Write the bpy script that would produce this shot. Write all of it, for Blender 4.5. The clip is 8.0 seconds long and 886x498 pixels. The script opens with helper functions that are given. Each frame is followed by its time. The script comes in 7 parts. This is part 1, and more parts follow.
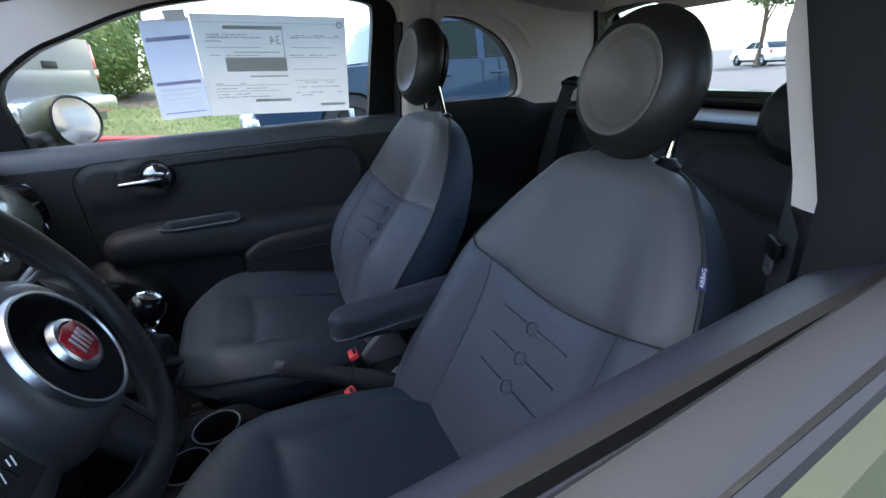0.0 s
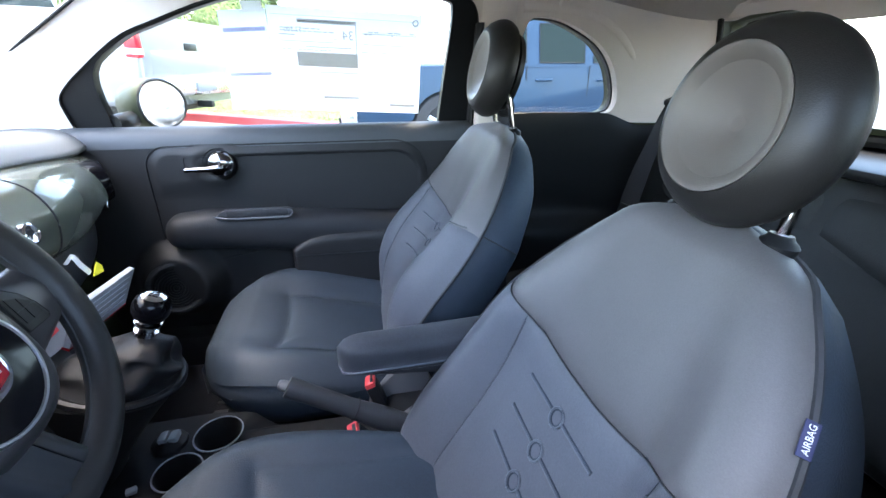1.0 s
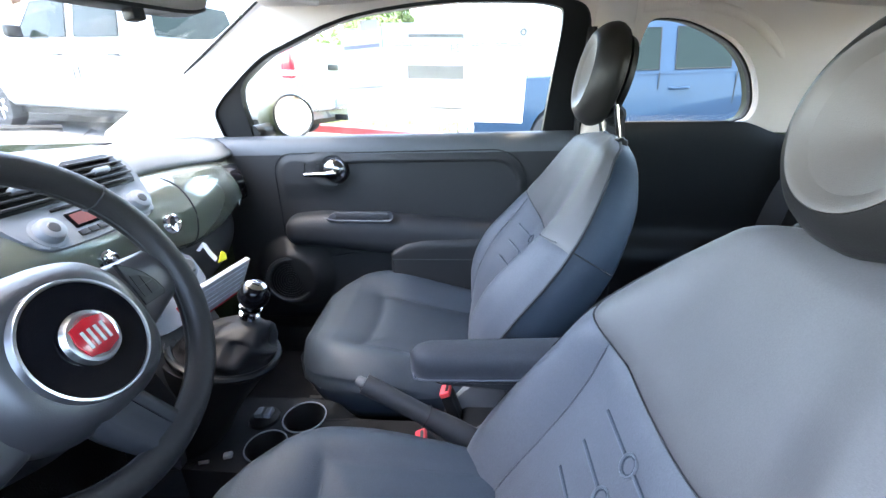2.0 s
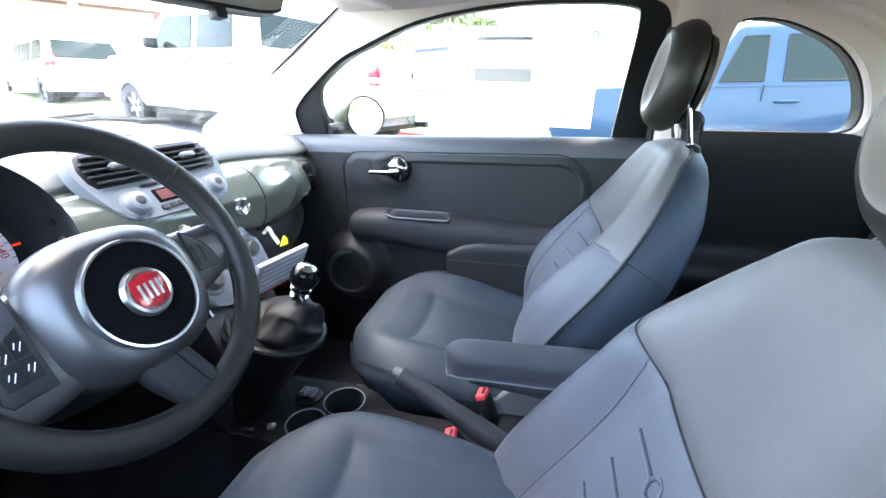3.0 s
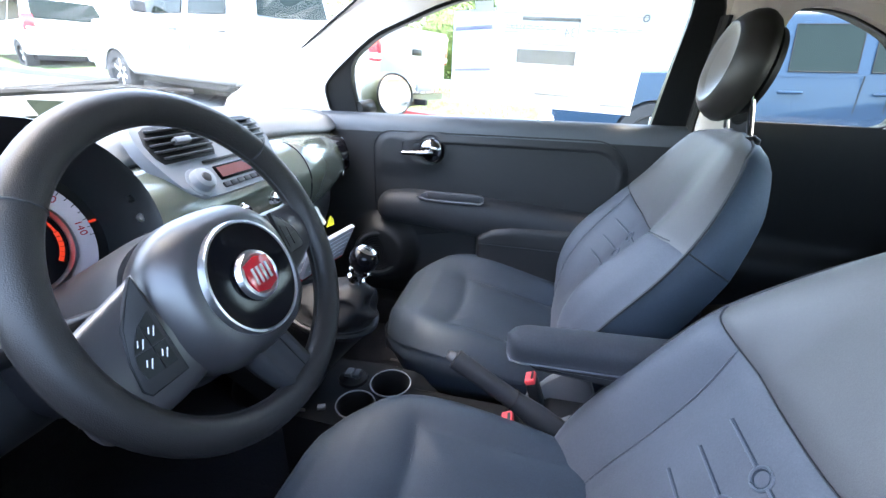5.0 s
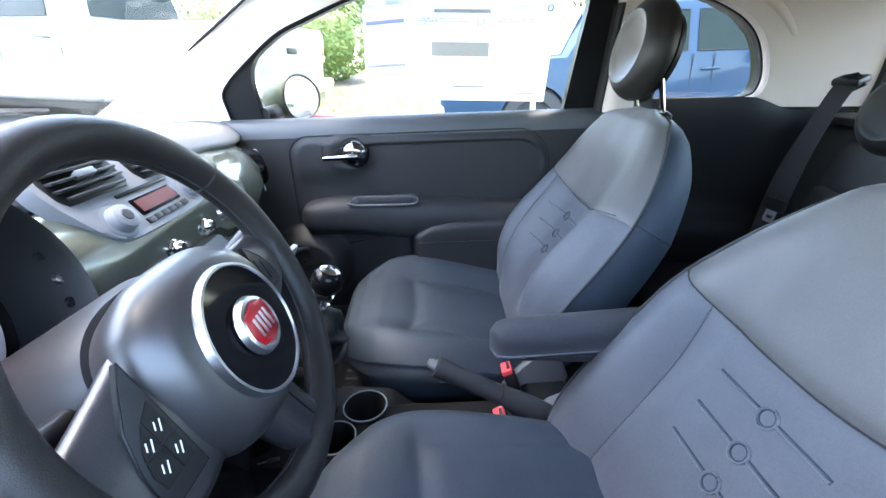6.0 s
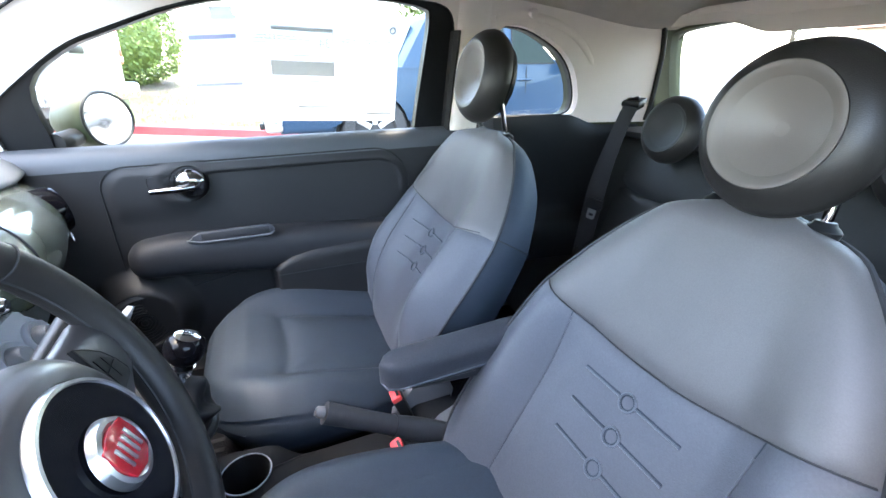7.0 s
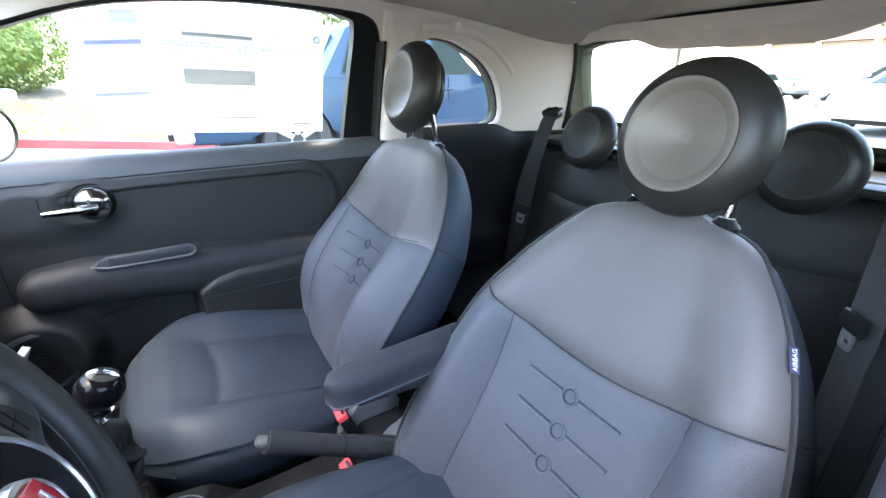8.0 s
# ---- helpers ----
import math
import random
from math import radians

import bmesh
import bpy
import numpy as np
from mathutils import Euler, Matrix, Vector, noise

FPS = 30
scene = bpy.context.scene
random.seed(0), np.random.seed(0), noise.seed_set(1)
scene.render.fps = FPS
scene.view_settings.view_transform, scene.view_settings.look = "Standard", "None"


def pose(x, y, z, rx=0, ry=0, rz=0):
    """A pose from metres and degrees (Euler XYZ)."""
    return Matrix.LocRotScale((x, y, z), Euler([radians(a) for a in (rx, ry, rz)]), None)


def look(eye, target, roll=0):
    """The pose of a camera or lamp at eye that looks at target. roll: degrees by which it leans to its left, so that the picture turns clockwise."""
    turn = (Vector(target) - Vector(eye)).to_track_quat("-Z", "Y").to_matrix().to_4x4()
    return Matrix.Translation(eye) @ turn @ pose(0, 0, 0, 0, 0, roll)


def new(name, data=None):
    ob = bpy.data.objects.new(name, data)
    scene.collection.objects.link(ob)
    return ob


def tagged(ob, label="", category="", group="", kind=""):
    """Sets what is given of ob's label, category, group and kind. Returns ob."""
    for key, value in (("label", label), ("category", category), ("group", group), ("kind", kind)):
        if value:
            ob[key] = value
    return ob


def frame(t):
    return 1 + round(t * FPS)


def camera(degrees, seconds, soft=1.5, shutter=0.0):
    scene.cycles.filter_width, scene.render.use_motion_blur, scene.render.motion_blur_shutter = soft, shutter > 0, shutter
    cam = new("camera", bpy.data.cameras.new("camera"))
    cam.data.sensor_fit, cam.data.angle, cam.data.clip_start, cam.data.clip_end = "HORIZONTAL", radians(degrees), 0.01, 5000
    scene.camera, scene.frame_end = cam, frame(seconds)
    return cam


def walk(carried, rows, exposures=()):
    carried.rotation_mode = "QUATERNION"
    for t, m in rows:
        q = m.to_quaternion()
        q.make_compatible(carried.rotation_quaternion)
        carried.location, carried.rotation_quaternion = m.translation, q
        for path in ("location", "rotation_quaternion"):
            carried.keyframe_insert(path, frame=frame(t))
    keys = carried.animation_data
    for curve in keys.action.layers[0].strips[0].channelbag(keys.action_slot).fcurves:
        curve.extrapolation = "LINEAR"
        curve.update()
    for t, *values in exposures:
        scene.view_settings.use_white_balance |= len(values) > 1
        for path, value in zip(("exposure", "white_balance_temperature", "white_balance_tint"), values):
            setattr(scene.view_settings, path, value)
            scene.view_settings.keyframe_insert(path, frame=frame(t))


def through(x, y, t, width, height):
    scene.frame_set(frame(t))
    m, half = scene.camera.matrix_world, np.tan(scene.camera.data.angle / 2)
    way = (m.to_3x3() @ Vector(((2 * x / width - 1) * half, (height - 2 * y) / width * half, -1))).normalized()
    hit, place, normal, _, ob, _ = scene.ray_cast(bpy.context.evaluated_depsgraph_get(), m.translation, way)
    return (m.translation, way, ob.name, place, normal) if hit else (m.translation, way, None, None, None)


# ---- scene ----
cam = camera(92.2, 8.0)
PATH = [
    (0, (-0.075, -0.789, 1.067), (0.639, 0.905, 0.28), -3.5),
    (0.5, (-0.015, -0.72, 1.074), (0.569, 0.997, 0.231), -1.2),
    (1, (0.048, -0.692, 1.078), (0.401, 1.117, 0.301), 0.1),
    (1.5, (0.081, -0.682, 1.077), (0.141, 1.175, 0.337), -0.9),
    (3, (0.148, -0.677, 1.048), (-0.339, 1.141, 0.373), -0.7),
    (3.5, (0.172, -0.682, 1.044), (-0.464, 1.103, 0.404), -0.2),
    (4, (0.146, -0.693, 1.041), (-0.522, 1.084, 0.41), -1.0),
    (5.3, (-0.023, -0.701, 1.054), (-0.303, 1.119, 0.274), 1.4),
    (5.5, (-0.047, -0.693, 1.044), (-0.227, 1.143, 0.27), 0.7),
    (6, (-0.1, -0.678, 1.055), (-0.069, 1.163, 0.274), -1.9),
    (6.5, (-0.123, -0.663, 1.075), (0.243, 1.14, 0.292), -0.8),
    (7, (-0.13, -0.644, 1.096), (0.557, 1.066, 0.318), -0.5),
    (7.5, (-0.139, -0.636, 1.098), (0.752, 0.977, 0.321), 0.2),
    (8, (-0.143, -0.637, 1.1), (0.834, 0.94, 0.355), 0.1),
]
# exposure follows the film camera, which opens up as it turns into the cabin
EXPOSURES = [(t, e - 0.47, k + 300, 10) for t, e, k in ((0.0, 3.30, 6400), (0.5, 4.31, 6400), (1.0, 4.84, 6600), (1.5, 5.12, 6800), (3.0, 5.48, 6950), (4.0, 5.45, 6950), (5.5, 5.03, 6700), (6.0, 5.12, 6700), (6.5, 5.25, 6700), (7.0, 5.24, 6900), (8.0, 5.19, 6900))]
walk(cam, [(t, look(eye, target, roll)) for t, eye, target, roll in PATH], EXPOSURES)

# ---- light ----
world = bpy.data.worlds.new("sky")
scene.world = world
world.use_nodes = True
wn = world.node_tree.nodes
sky = wn.new("ShaderNodeTexSky")
sky.sky_type = "NISHITA"
sky.sun_disc = False
sky.sun_elevation, sky.sun_rotation = radians(70), radians(270)
sky.dust_density, sky.air_density = 1.6, 1.0
world.node_tree.links.new(sky.outputs["Color"], wn["Background"].inputs["Color"])
wn["Background"].inputs["Strength"].default_value = 0.15
sun_data = bpy.data.lights.new("sun", "SUN")
sun_data.energy, sun_data.angle, sun_data.color = 0.8, radians(20), (1.0, 0.97, 0.92)
sun = new("sun", sun_data)
sun.matrix_world = look((1.3, 0.0, 3.6), (0, 0, 0))

# ---- materials ----
def nodes_of(name):
    m = bpy.data.materials.new(name)
    m.use_nodes = True
    return m, m.node_tree.nodes, m.node_tree.links, m.node_tree.nodes["Principled BSDF"]


def mat(name, color, rough=0.6, metal=0.0, vary=0.12, vscale=6.0, grain=900.0, bump=0.12, coat=0.0, sheen=0.0, spec=0.5, wear=0.0):
    """A procedural surface: slow colour variation, fine grain bump, uneven gloss."""
    m, n, l, p = nodes_of(name)
    co = n.new("ShaderNodeTexCoord")
    big = n.new("ShaderNodeTexNoise")
    big.inputs["Scale"].default_value, big.inputs["Detail"].default_value = vscale, 5
    fine = n.new("ShaderNodeTexNoise")
    fine.inputs["Scale"].default_value, fine.inputs["Detail"].default_value = grain, 2
    for t in (big, fine):
        l.new(co.outputs["Object"], t.inputs["Vector"])
    mix = n.new("ShaderNodeMix")
    mix.data_type = "RGBA"
    mix.inputs["A"].default_value = (*[c * (1 - vary) for c in color], 1)
    mix.inputs["B"].default_value = (*[min(1, c * (1 + vary)) for c in color], 1)
    l.new(big.outputs["Fac"], mix.inputs["Factor"])
    l.new(mix.outputs["Result"], p.inputs["Base Color"])
    mr = n.new("ShaderNodeMapRange")
    mr.inputs["To Min"].default_value, mr.inputs["To Max"].default_value = max(0.02, rough - 0.06 - wear), min(1, rough + 0.06 + wear)
    l.new(big.outputs["Fac"], mr.inputs["Value"])
    l.new(mr.outputs["Result"], p.inputs["Roughness"])
    p.inputs["Metallic"].default_value = metal
    p.inputs["Specular IOR Level"].default_value = spec
    p.inputs["Coat Weight"].default_value = coat
    p.inputs["Coat Roughness"].default_value = 0.04
    if sheen:
        p.inputs["Sheen Weight"].default_value, p.inputs["Sheen Roughness"].default_value = sheen, 0.5
    if bump:
        b = n.new("ShaderNodeBump")
        b.inputs["Strength"].default_value, b.inputs["Distance"].default_value = bump, 0.002
        l.new(fine.outputs["Fac"], b.inputs["Height"])
        l.new(b.outputs["Normal"], p.inputs["Normal"])
    return m


def weave(name, color, scale=520.0, bump=0.35, rough=0.85, spec=0.3, sheen=0.1):
    """Woven seat cloth: two crossed thread waves under a slow mottling."""
    m, n, l, p = nodes_of(name)
    co = n.new("ShaderNodeTexCoord")
    mott = n.new("ShaderNodeTexNoise")
    mott.inputs["Scale"].default_value, mott.inputs["Detail"].default_value = 14, 6
    fine = n.new("ShaderNodeTexVoronoi")
    fine.inputs["Scale"].default_value = scale
    l.new(co.outputs["Object"], mott.inputs["Vector"])
    l.new(co.outputs["Object"], fine.inputs["Vector"])
    mix = n.new("ShaderNodeMix")
    mix.data_type = "RGBA"
    mix.inputs["A"].default_value = (*[c * 0.86 for c in color], 1)
    mix.inputs["B"].default_value = (*[c * 1.14 for c in color], 1)
    l.new(mott.outputs["Fac"], mix.inputs["Factor"])
    mul = n.new("ShaderNodeMix")
    mul.data_type, mul.blend_type = "RGBA", "MULTIPLY"
    mul.inputs["Factor"].default_value = 0.15
    l.new(mix.outputs["Result"], mul.inputs["A"])
    l.new(fine.outputs["Color"], mul.inputs["B"])
    bw = n.new("ShaderNodeRGBToBW")
    l.new(fine.outputs["Color"], bw.inputs["Color"])
    l.new(bw.outputs["Val"], mul.inputs["B"])
    l.new(mul.outputs["Result"], p.inputs["Base Color"])
    p.inputs["Roughness"].default_value = rough
    p.inputs["Sheen Weight"].default_value, p.inputs["Sheen Roughness"].default_value = sheen, 0.5
    p.inputs["Specular IOR Level"].default_value = spec
    b = n.new("ShaderNodeBump")
    b.inputs["Strength"].default_value, b.inputs["Distance"].default_value = bump, 0.001
    l.new(fine.outputs["Distance"], b.inputs["Height"])
    l.new(b.outputs["Normal"], p.inputs["Normal"])
    return m


def glass(name, tint=(0.97, 0.99, 0.98), rough=0.0):
    """A thin pane: mostly clear, with a weak mirror image of its surroundings."""
    m, n, l, p = nodes_of(name)
    n.remove(p)
    t, g, mx = n.new("ShaderNodeBsdfTransparent"), n.new("ShaderNodeBsdfGlossy"), n.new("ShaderNodeMixShader")
    t.inputs["Color"].default_value = (*tint, 1)
    g.inputs["Roughness"].default_value = rough
    fr = n.new("ShaderNodeFresnel")
    fr.inputs["IOR"].default_value = 1.35
    l.new(fr.outputs["Fac"], mx.inputs["Fac"])
    l.new(t.outputs["BSDF"], mx.inputs[1])
    l.new(g.outputs["BSDF"], mx.inputs[2])
    l.new(mx.outputs["Shader"], n["Material Output"].inputs["Surface"])
    return m


def glow(name, color, strength):
    m, n, l, p = nodes_of(name)
    p.inputs["Base Color"].default_value = (*[c * 0.3 for c in color], 1)
    p.inputs["Emission Color"].default_value = (*color, 1)
    p.inputs["Emission Strength"].default_value = strength
    return m


def paper_mat(name, color, through=0.45):
    """Thin paper that lets part of the daylight through."""
    m, n, l, p = nodes_of(name)
    co, no = n.new("ShaderNodeTexCoord"), n.new("ShaderNodeTexNoise")
    no.inputs["Scale"].default_value = 30
    l.new(co.outputs["Object"], no.inputs["Vector"])
    mix = n.new("ShaderNodeMix")
    mix.data_type = "RGBA"
    mix.inputs["A"].default_value, mix.inputs["B"].default_value = (*[c * 0.95 for c in color], 1), (*color, 1)
    l.new(no.outputs["Fac"], mix.inputs["Factor"])
    d, t, ms = n.new("ShaderNodeBsdfDiffuse"), n.new("ShaderNodeBsdfTranslucent"), n.new("ShaderNodeMixShader")
    l.new(mix.outputs["Result"], d.inputs["Color"])
    l.new(mix.outputs["Result"], t.inputs["Color"])
    ms.inputs["Fac"].default_value = through
    l.new(d.outputs["BSDF"], ms.inputs[1])
    l.new(t.outputs["BSDF"], ms.inputs[2])
    l.new(ms.outputs["Shader"], n["Material Output"].inputs["Surface"])
    return m


def leaf_mat(name, a, b):
    """Leaves that differ from one another."""
    m, n, l, p = nodes_of(name)
    g, mix = n.new("ShaderNodeNewGeometry"), n.new("ShaderNodeMix")
    mix.data_type = "RGBA"
    mix.inputs["A"].default_value, mix.inputs["B"].default_value = (*a, 1), (*b, 1)
    l.new(g.outputs["Random Per Island"], mix.inputs["Factor"])
    l.new(mix.outputs["Result"], p.inputs["Base Color"])
    p.inputs["Roughness"].default_value = 0.55
    return m


def two_tone(name, a, b, scale, rough=0.9, bump=0.5, detail=8, dist=0.02):
    """Ground-like surface: two colours broken up at two scales."""
    m, n, l, p = nodes_of(name)
    co, n1, n2 = n.new("ShaderNodeTexCoord"), n.new("ShaderNodeTexNoise"), n.new("ShaderNodeTexNoise")
    n1.inputs["Scale"].default_value, n1.inputs["Detail"].default_value = scale, detail
    n2.inputs["Scale"].default_value, n2.inputs["Detail"].default_value = scale * 40, 3
    mix = n.new("ShaderNodeMix")
    mix.data_type = "RGBA"
    mix.inputs["A"].default_value, mix.inputs["B"].default_value = (*a, 1), (*b, 1)
    ad = n.new("ShaderNodeMath")
    ad.operation = "MULTIPLY_ADD"
    ad.inputs[1].default_value, ad.inputs[2].default_value = 0.5, 0.0
    for t in (n1, n2):
        l.new(co.outputs["Object"], t.inputs["Vector"])
    l.new(n2.outputs["Fac"], ad.inputs[0])
    ad2 = n.new("ShaderNodeMath")
    l.new(n1.outputs["Fac"], ad2.inputs[0])
    l.new(ad.outputs["Value"], ad2.inputs[1])
    sub = n.new("ShaderNodeMapRange")
    sub.inputs["From Min"].default_value, sub.inputs["From Max"].default_value = 0.5, 1.0
    l.new(ad2.outputs["Value"], sub.inputs["Value"])
    l.new(sub.outputs["Result"], mix.inputs["Factor"])
    l.new(mix.outputs["Result"], p.inputs["Base Color"])
    p.inputs["Roughness"].default_value = rough
    b_ = n.new("ShaderNodeBump")
    b_.inputs["Strength"].default_value, b_.inputs["Distance"].default_value = bump, dist
    l.new(n2.outputs["Fac"], b_.inputs["Height"])
    l.new(b_.outputs["Normal"], p.inputs["Normal"])
    return m


# Lower cloth tinted for sky light; darkest copy holds shade on cushions and sides.
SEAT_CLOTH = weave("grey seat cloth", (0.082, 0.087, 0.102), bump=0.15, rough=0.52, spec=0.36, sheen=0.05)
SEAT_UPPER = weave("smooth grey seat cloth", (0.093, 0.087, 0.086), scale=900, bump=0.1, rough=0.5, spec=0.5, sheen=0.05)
SEAT_SHADED = weave("seat cloth darkened for shade", (0.029, 0.041, 0.057), bump=0.2, rough=0.58, spec=0.32, sheen=0.0)
SEAT_REAR = weave("rear seat cloth deepened for shade", (0.027, 0.0285, 0.0285), bump=0.2, rough=0.55, sheen=0.0)
PIPING = mat("dark seam thread", (0.02, 0.021, 0.024), 0.7, vary=0.2)
LIGHT_LINE = weave("lightened cloth line", (0.100, 0.112, 0.134), scale=900, bump=0.1, rough=0.5, spec=0.5, sheen=0.0)
# One headrest leather in two tones: shaded shell, lit face.
VINYL_SHADED = mat("grained shaded-tone vinyl", (0.0155, 0.0142, 0.013), 0.42, grain=700, bump=0.15, spec=0.38)
VINYL_LIT = mat("lit-tone grey leatherette", (0.112, 0.096, 0.082), 0.40, grain=800, bump=0.12)
PLASTIC = mat("grained dark grey plastic", (0.0140, 0.0140, 0.0147), 0.55, grain=900, bump=0.12, wear=0.03, spec=0.4)
PLASTIC_MID = mat("satin charcoal plastic", (0.034, 0.035, 0.038), 0.42, grain=900, bump=0.03, wear=0.05, spec=0.4)
PLASTIC_BLACK = mat("black plastic", (0.0065, 0.007, 0.0078), 0.45, grain=500, bump=0.1, spec=0.3)
GLOSS_BLACK = mat("gloss black plastic", (0.004, 0.004, 0.005), 0.05, grain=60, bump=0.0, spec=0.15)
CONSOLE = mat("matt black console plastic", (0.0088, 0.0095, 0.0108), 0.65, grain=900, bump=0.1, spec=0.15)
RUBBER = mat("black rubber", (0.014, 0.014, 0.014), 0.7, grain=400, bump=0.2, spec=0.25)
GREY_TRIM = mat("mid grey moulded plastic", (0.10, 0.102, 0.108), 0.45, grain=900, bump=0.08)
DOOR_PAD = mat("soft dark door padding", (0.0175, 0.0185, 0.021), 0.6, grain=900, bump=0.08, spec=0.3)
DARK_CHROME = mat("smoked chrome", (0.26, 0.26, 0.27), 0.10, metal=1.0, vary=0.1, vscale=40, bump=0.0)
DOOR_ROLL = mat("lightened soft charcoal door plastic", (0.050, 0.054, 0.060), 0.5, grain=900, bump=0.10, spec=0.5)
RAIL = mat("lilac grey satin rail", (0.036, 0.039, 0.054), 0.45, grain=900, bump=0.03, spec=0.3)
HUB = mat("satin black hub plastic", (0.031, 0.029, 0.0305), 0.36, grain=900, bump=0.05, spec=0.8)
SHROUD = mat("satin black shroud plastic", (0.020, 0.020, 0.0225), 0.40, grain=900, bump=0.04, spec=0.45)
LEATHER = mat("black wheel leather", (0.020, 0.0182, 0.0176), 0.42, grain=1100, bump=0.2, wear=0.08, spec=0.3)
GAITER = mat("dull black gaiter leather", (0.011, 0.011, 0.0118), 0.5, grain=900, bump=0.25, spec=0.2)
DASH_TOP = mat("grey soft dash pad", (0.21, 0.225, 0.24), 0.55, grain=500, bump=0.3)
DASH_SILVER = mat("silver grey radio plastic", (0.165, 0.178, 0.195), 0.4, grain=600, bump=0.08)
HEATER_GREY = mat("pale grey heater plastic", (0.29, 0.31, 0.34), 0.4, grain=600, bump=0.08)
OLIVE_GLOSS = mat("olive green gloss panel", (0.235, 0.262, 0.215), 0.16, metal=0.25, vary=0.05, grain=60, bump=0.0, coat=1.0, spec=0.8)
OLIVE_BODY = mat("olive green car paint", (0.043, 0.051, 0.025), 0.5, vary=0.06, grain=1500, bump=0.0, spec=0.3)
TRIM_LIGHT = mat("warm light grey trim", (0.66, 0.585, 0.522), 0.62, vary=0.06, grain=700, bump=0.2)
HEADLINER = weave("warm grey headliner cloth", (0.71, 0.64, 0.588), scale=700, bump=0.2)
CARPET = weave("black carpet", (0.019, 0.019, 0.022), scale=260, bump=0.9, rough=1.0, spec=0.1, sheen=0.0)
CHROME = mat("chrome", (0.86, 0.86, 0.87), 0.07, metal=1.0, vary=0.03, bump=0.0)
SATIN = mat("satin metal ring", (0.62, 0.63, 0.65), 0.28, metal=1.0, vary=0.05, bump=0.0)
RED = mat("red buckle plastic", (0.78, 0.06, 0.07), 0.4, grain=300, bump=0.05)
BADGE_RED = mat("red enamel", (0.33, 0.008, 0.015), 0.2, vary=0.1, bump=0.0, coat=0.6)
BELT = weave("black belt webbing", (0.022, 0.023, 0.026), scale=700, bump=0.5)
GLASS = glass("clear pane")
GLASS_DARK = mat("dark car window", (0.010, 0.016, 0.013), 0.04, vary=0.1, bump=0.0, spec=0.12)
# Pale base colour stands in for sky glare washing out the panes.
GLASS_PALE = mat("window glass paled for sky glare", (0.34, 0.36, 0.37), 0.1, vary=0.2, bump=0.0)
MIRROR = mat("mirror glass", (0.9, 0.9, 0.9), 0.01, metal=1.0, vary=0.0, bump=0.0)
PAPER = paper_mat("white paper", (0.76, 0.75, 0.70))
PAPER_BLUE = paper_mat("pale blue paper", (0.74, 0.76, 0.86))
INK = paper_mat("grey print", (0.46, 0.455, 0.43), 0.45)
INK_BLUE = paper_mat("blue grey print", (0.42, 0.42, 0.55), 0.45)
YELLOW = mat("yellow tag paper", (0.75, 0.68, 0.03), 0.7, bump=0.05)
BOOKLET = mat("greyish booklet paper", (0.30, 0.31, 0.34), 0.7, bump=0.05)
WHITE_TAG = mat("white card", (0.78, 0.78, 0.76), 0.6, bump=0.05)
TAG_BLUE = mat("navy woven tag", (0.03, 0.035, 0.09), 0.8)
ORANGE_LCD = glow("orange display segments", (1.0, 0.06, 0.015), 0.028)
RED_LCD = glow("dim red display", (0.32, 0.07, 0.06), 0.003)
DIAL_FACE = mat("pale dial face", (0.42, 0.36, 0.38), 0.5, bump=0.03)
WHITE_PAINT = mat("white car paint", (0.78, 0.78, 0.77), 0.25, vary=0.04, vscale=2, bump=0.0, coat=0.7)
BLUE_PAINT = mat("blue car paint", (0.011, 0.029, 0.055), 0.3, vary=0.08, vscale=2, bump=0.0, coat=0.12, spec=0.25)
SILVER_PAINT = mat("silver car paint", (0.20, 0.207, 0.215), 0.30, metal=0.3, vary=0.05, vscale=2, bump=0.0, coat=0.7)
TYRE = mat("tyre rubber", (0.022, 0.022, 0.023), 0.8, grain=90, bump=0.3)
ALLOY = mat("alloy wheel", (0.55, 0.56, 0.58), 0.3, metal=0.9, bump=0.0)
LAMP_RED = mat("red tail lamp", (0.62, 0.02, 0.03), 0.12, vary=0.25, vscale=30, bump=0.0, coat=0.8)
LAMP_CLEAR = mat("clear lamp lens", (0.7, 0.7, 0.7), 0.1, bump=0.0, coat=0.8)
ASPHALT = two_tone("asphalt", (0.085, 0.085, 0.084), (0.14, 0.137, 0.13), 1.2, 0.9, 0.4)
GRASS = two_tone("lawn", (0.07, 0.12, 0.03), (0.19, 0.20, 0.085), 1.6, 1.0, 0.8, dist=0.05)
KERB_RED = two_tone("red painted kerb", (0.42, 0.05, 0.06), (0.55, 0.10, 0.10), 3.0, 0.8, 0.3)
HEDGE_LEAF = leaf_mat("hedge leaves", (0.055, 0.095, 0.018), (0.15, 0.20, 0.045))
AUTUMN_LEAF = leaf_mat("yellow autumn leaves", (0.30, 0.20, 0.02), (0.50, 0.38, 0.05))
TREE_LEAF = leaf_mat("tree leaves", (0.05, 0.085, 0.02), (0.13, 0.17, 0.05))
BARK = two_tone("bark", (0.09, 0.07, 0.05), (0.17, 0.13, 0.10), 6, 0.9, 0.8)
STUCCO = two_tone("beige stucco", (0.48, 0.40, 0.31), (0.56, 0.48, 0.38), 2.0, 0.9, 0.3)
ROOF_TILE = two_tone("brown roof", (0.20, 0.11, 0.075), (0.28, 0.17, 0.12), 3.0, 0.85, 0.6)


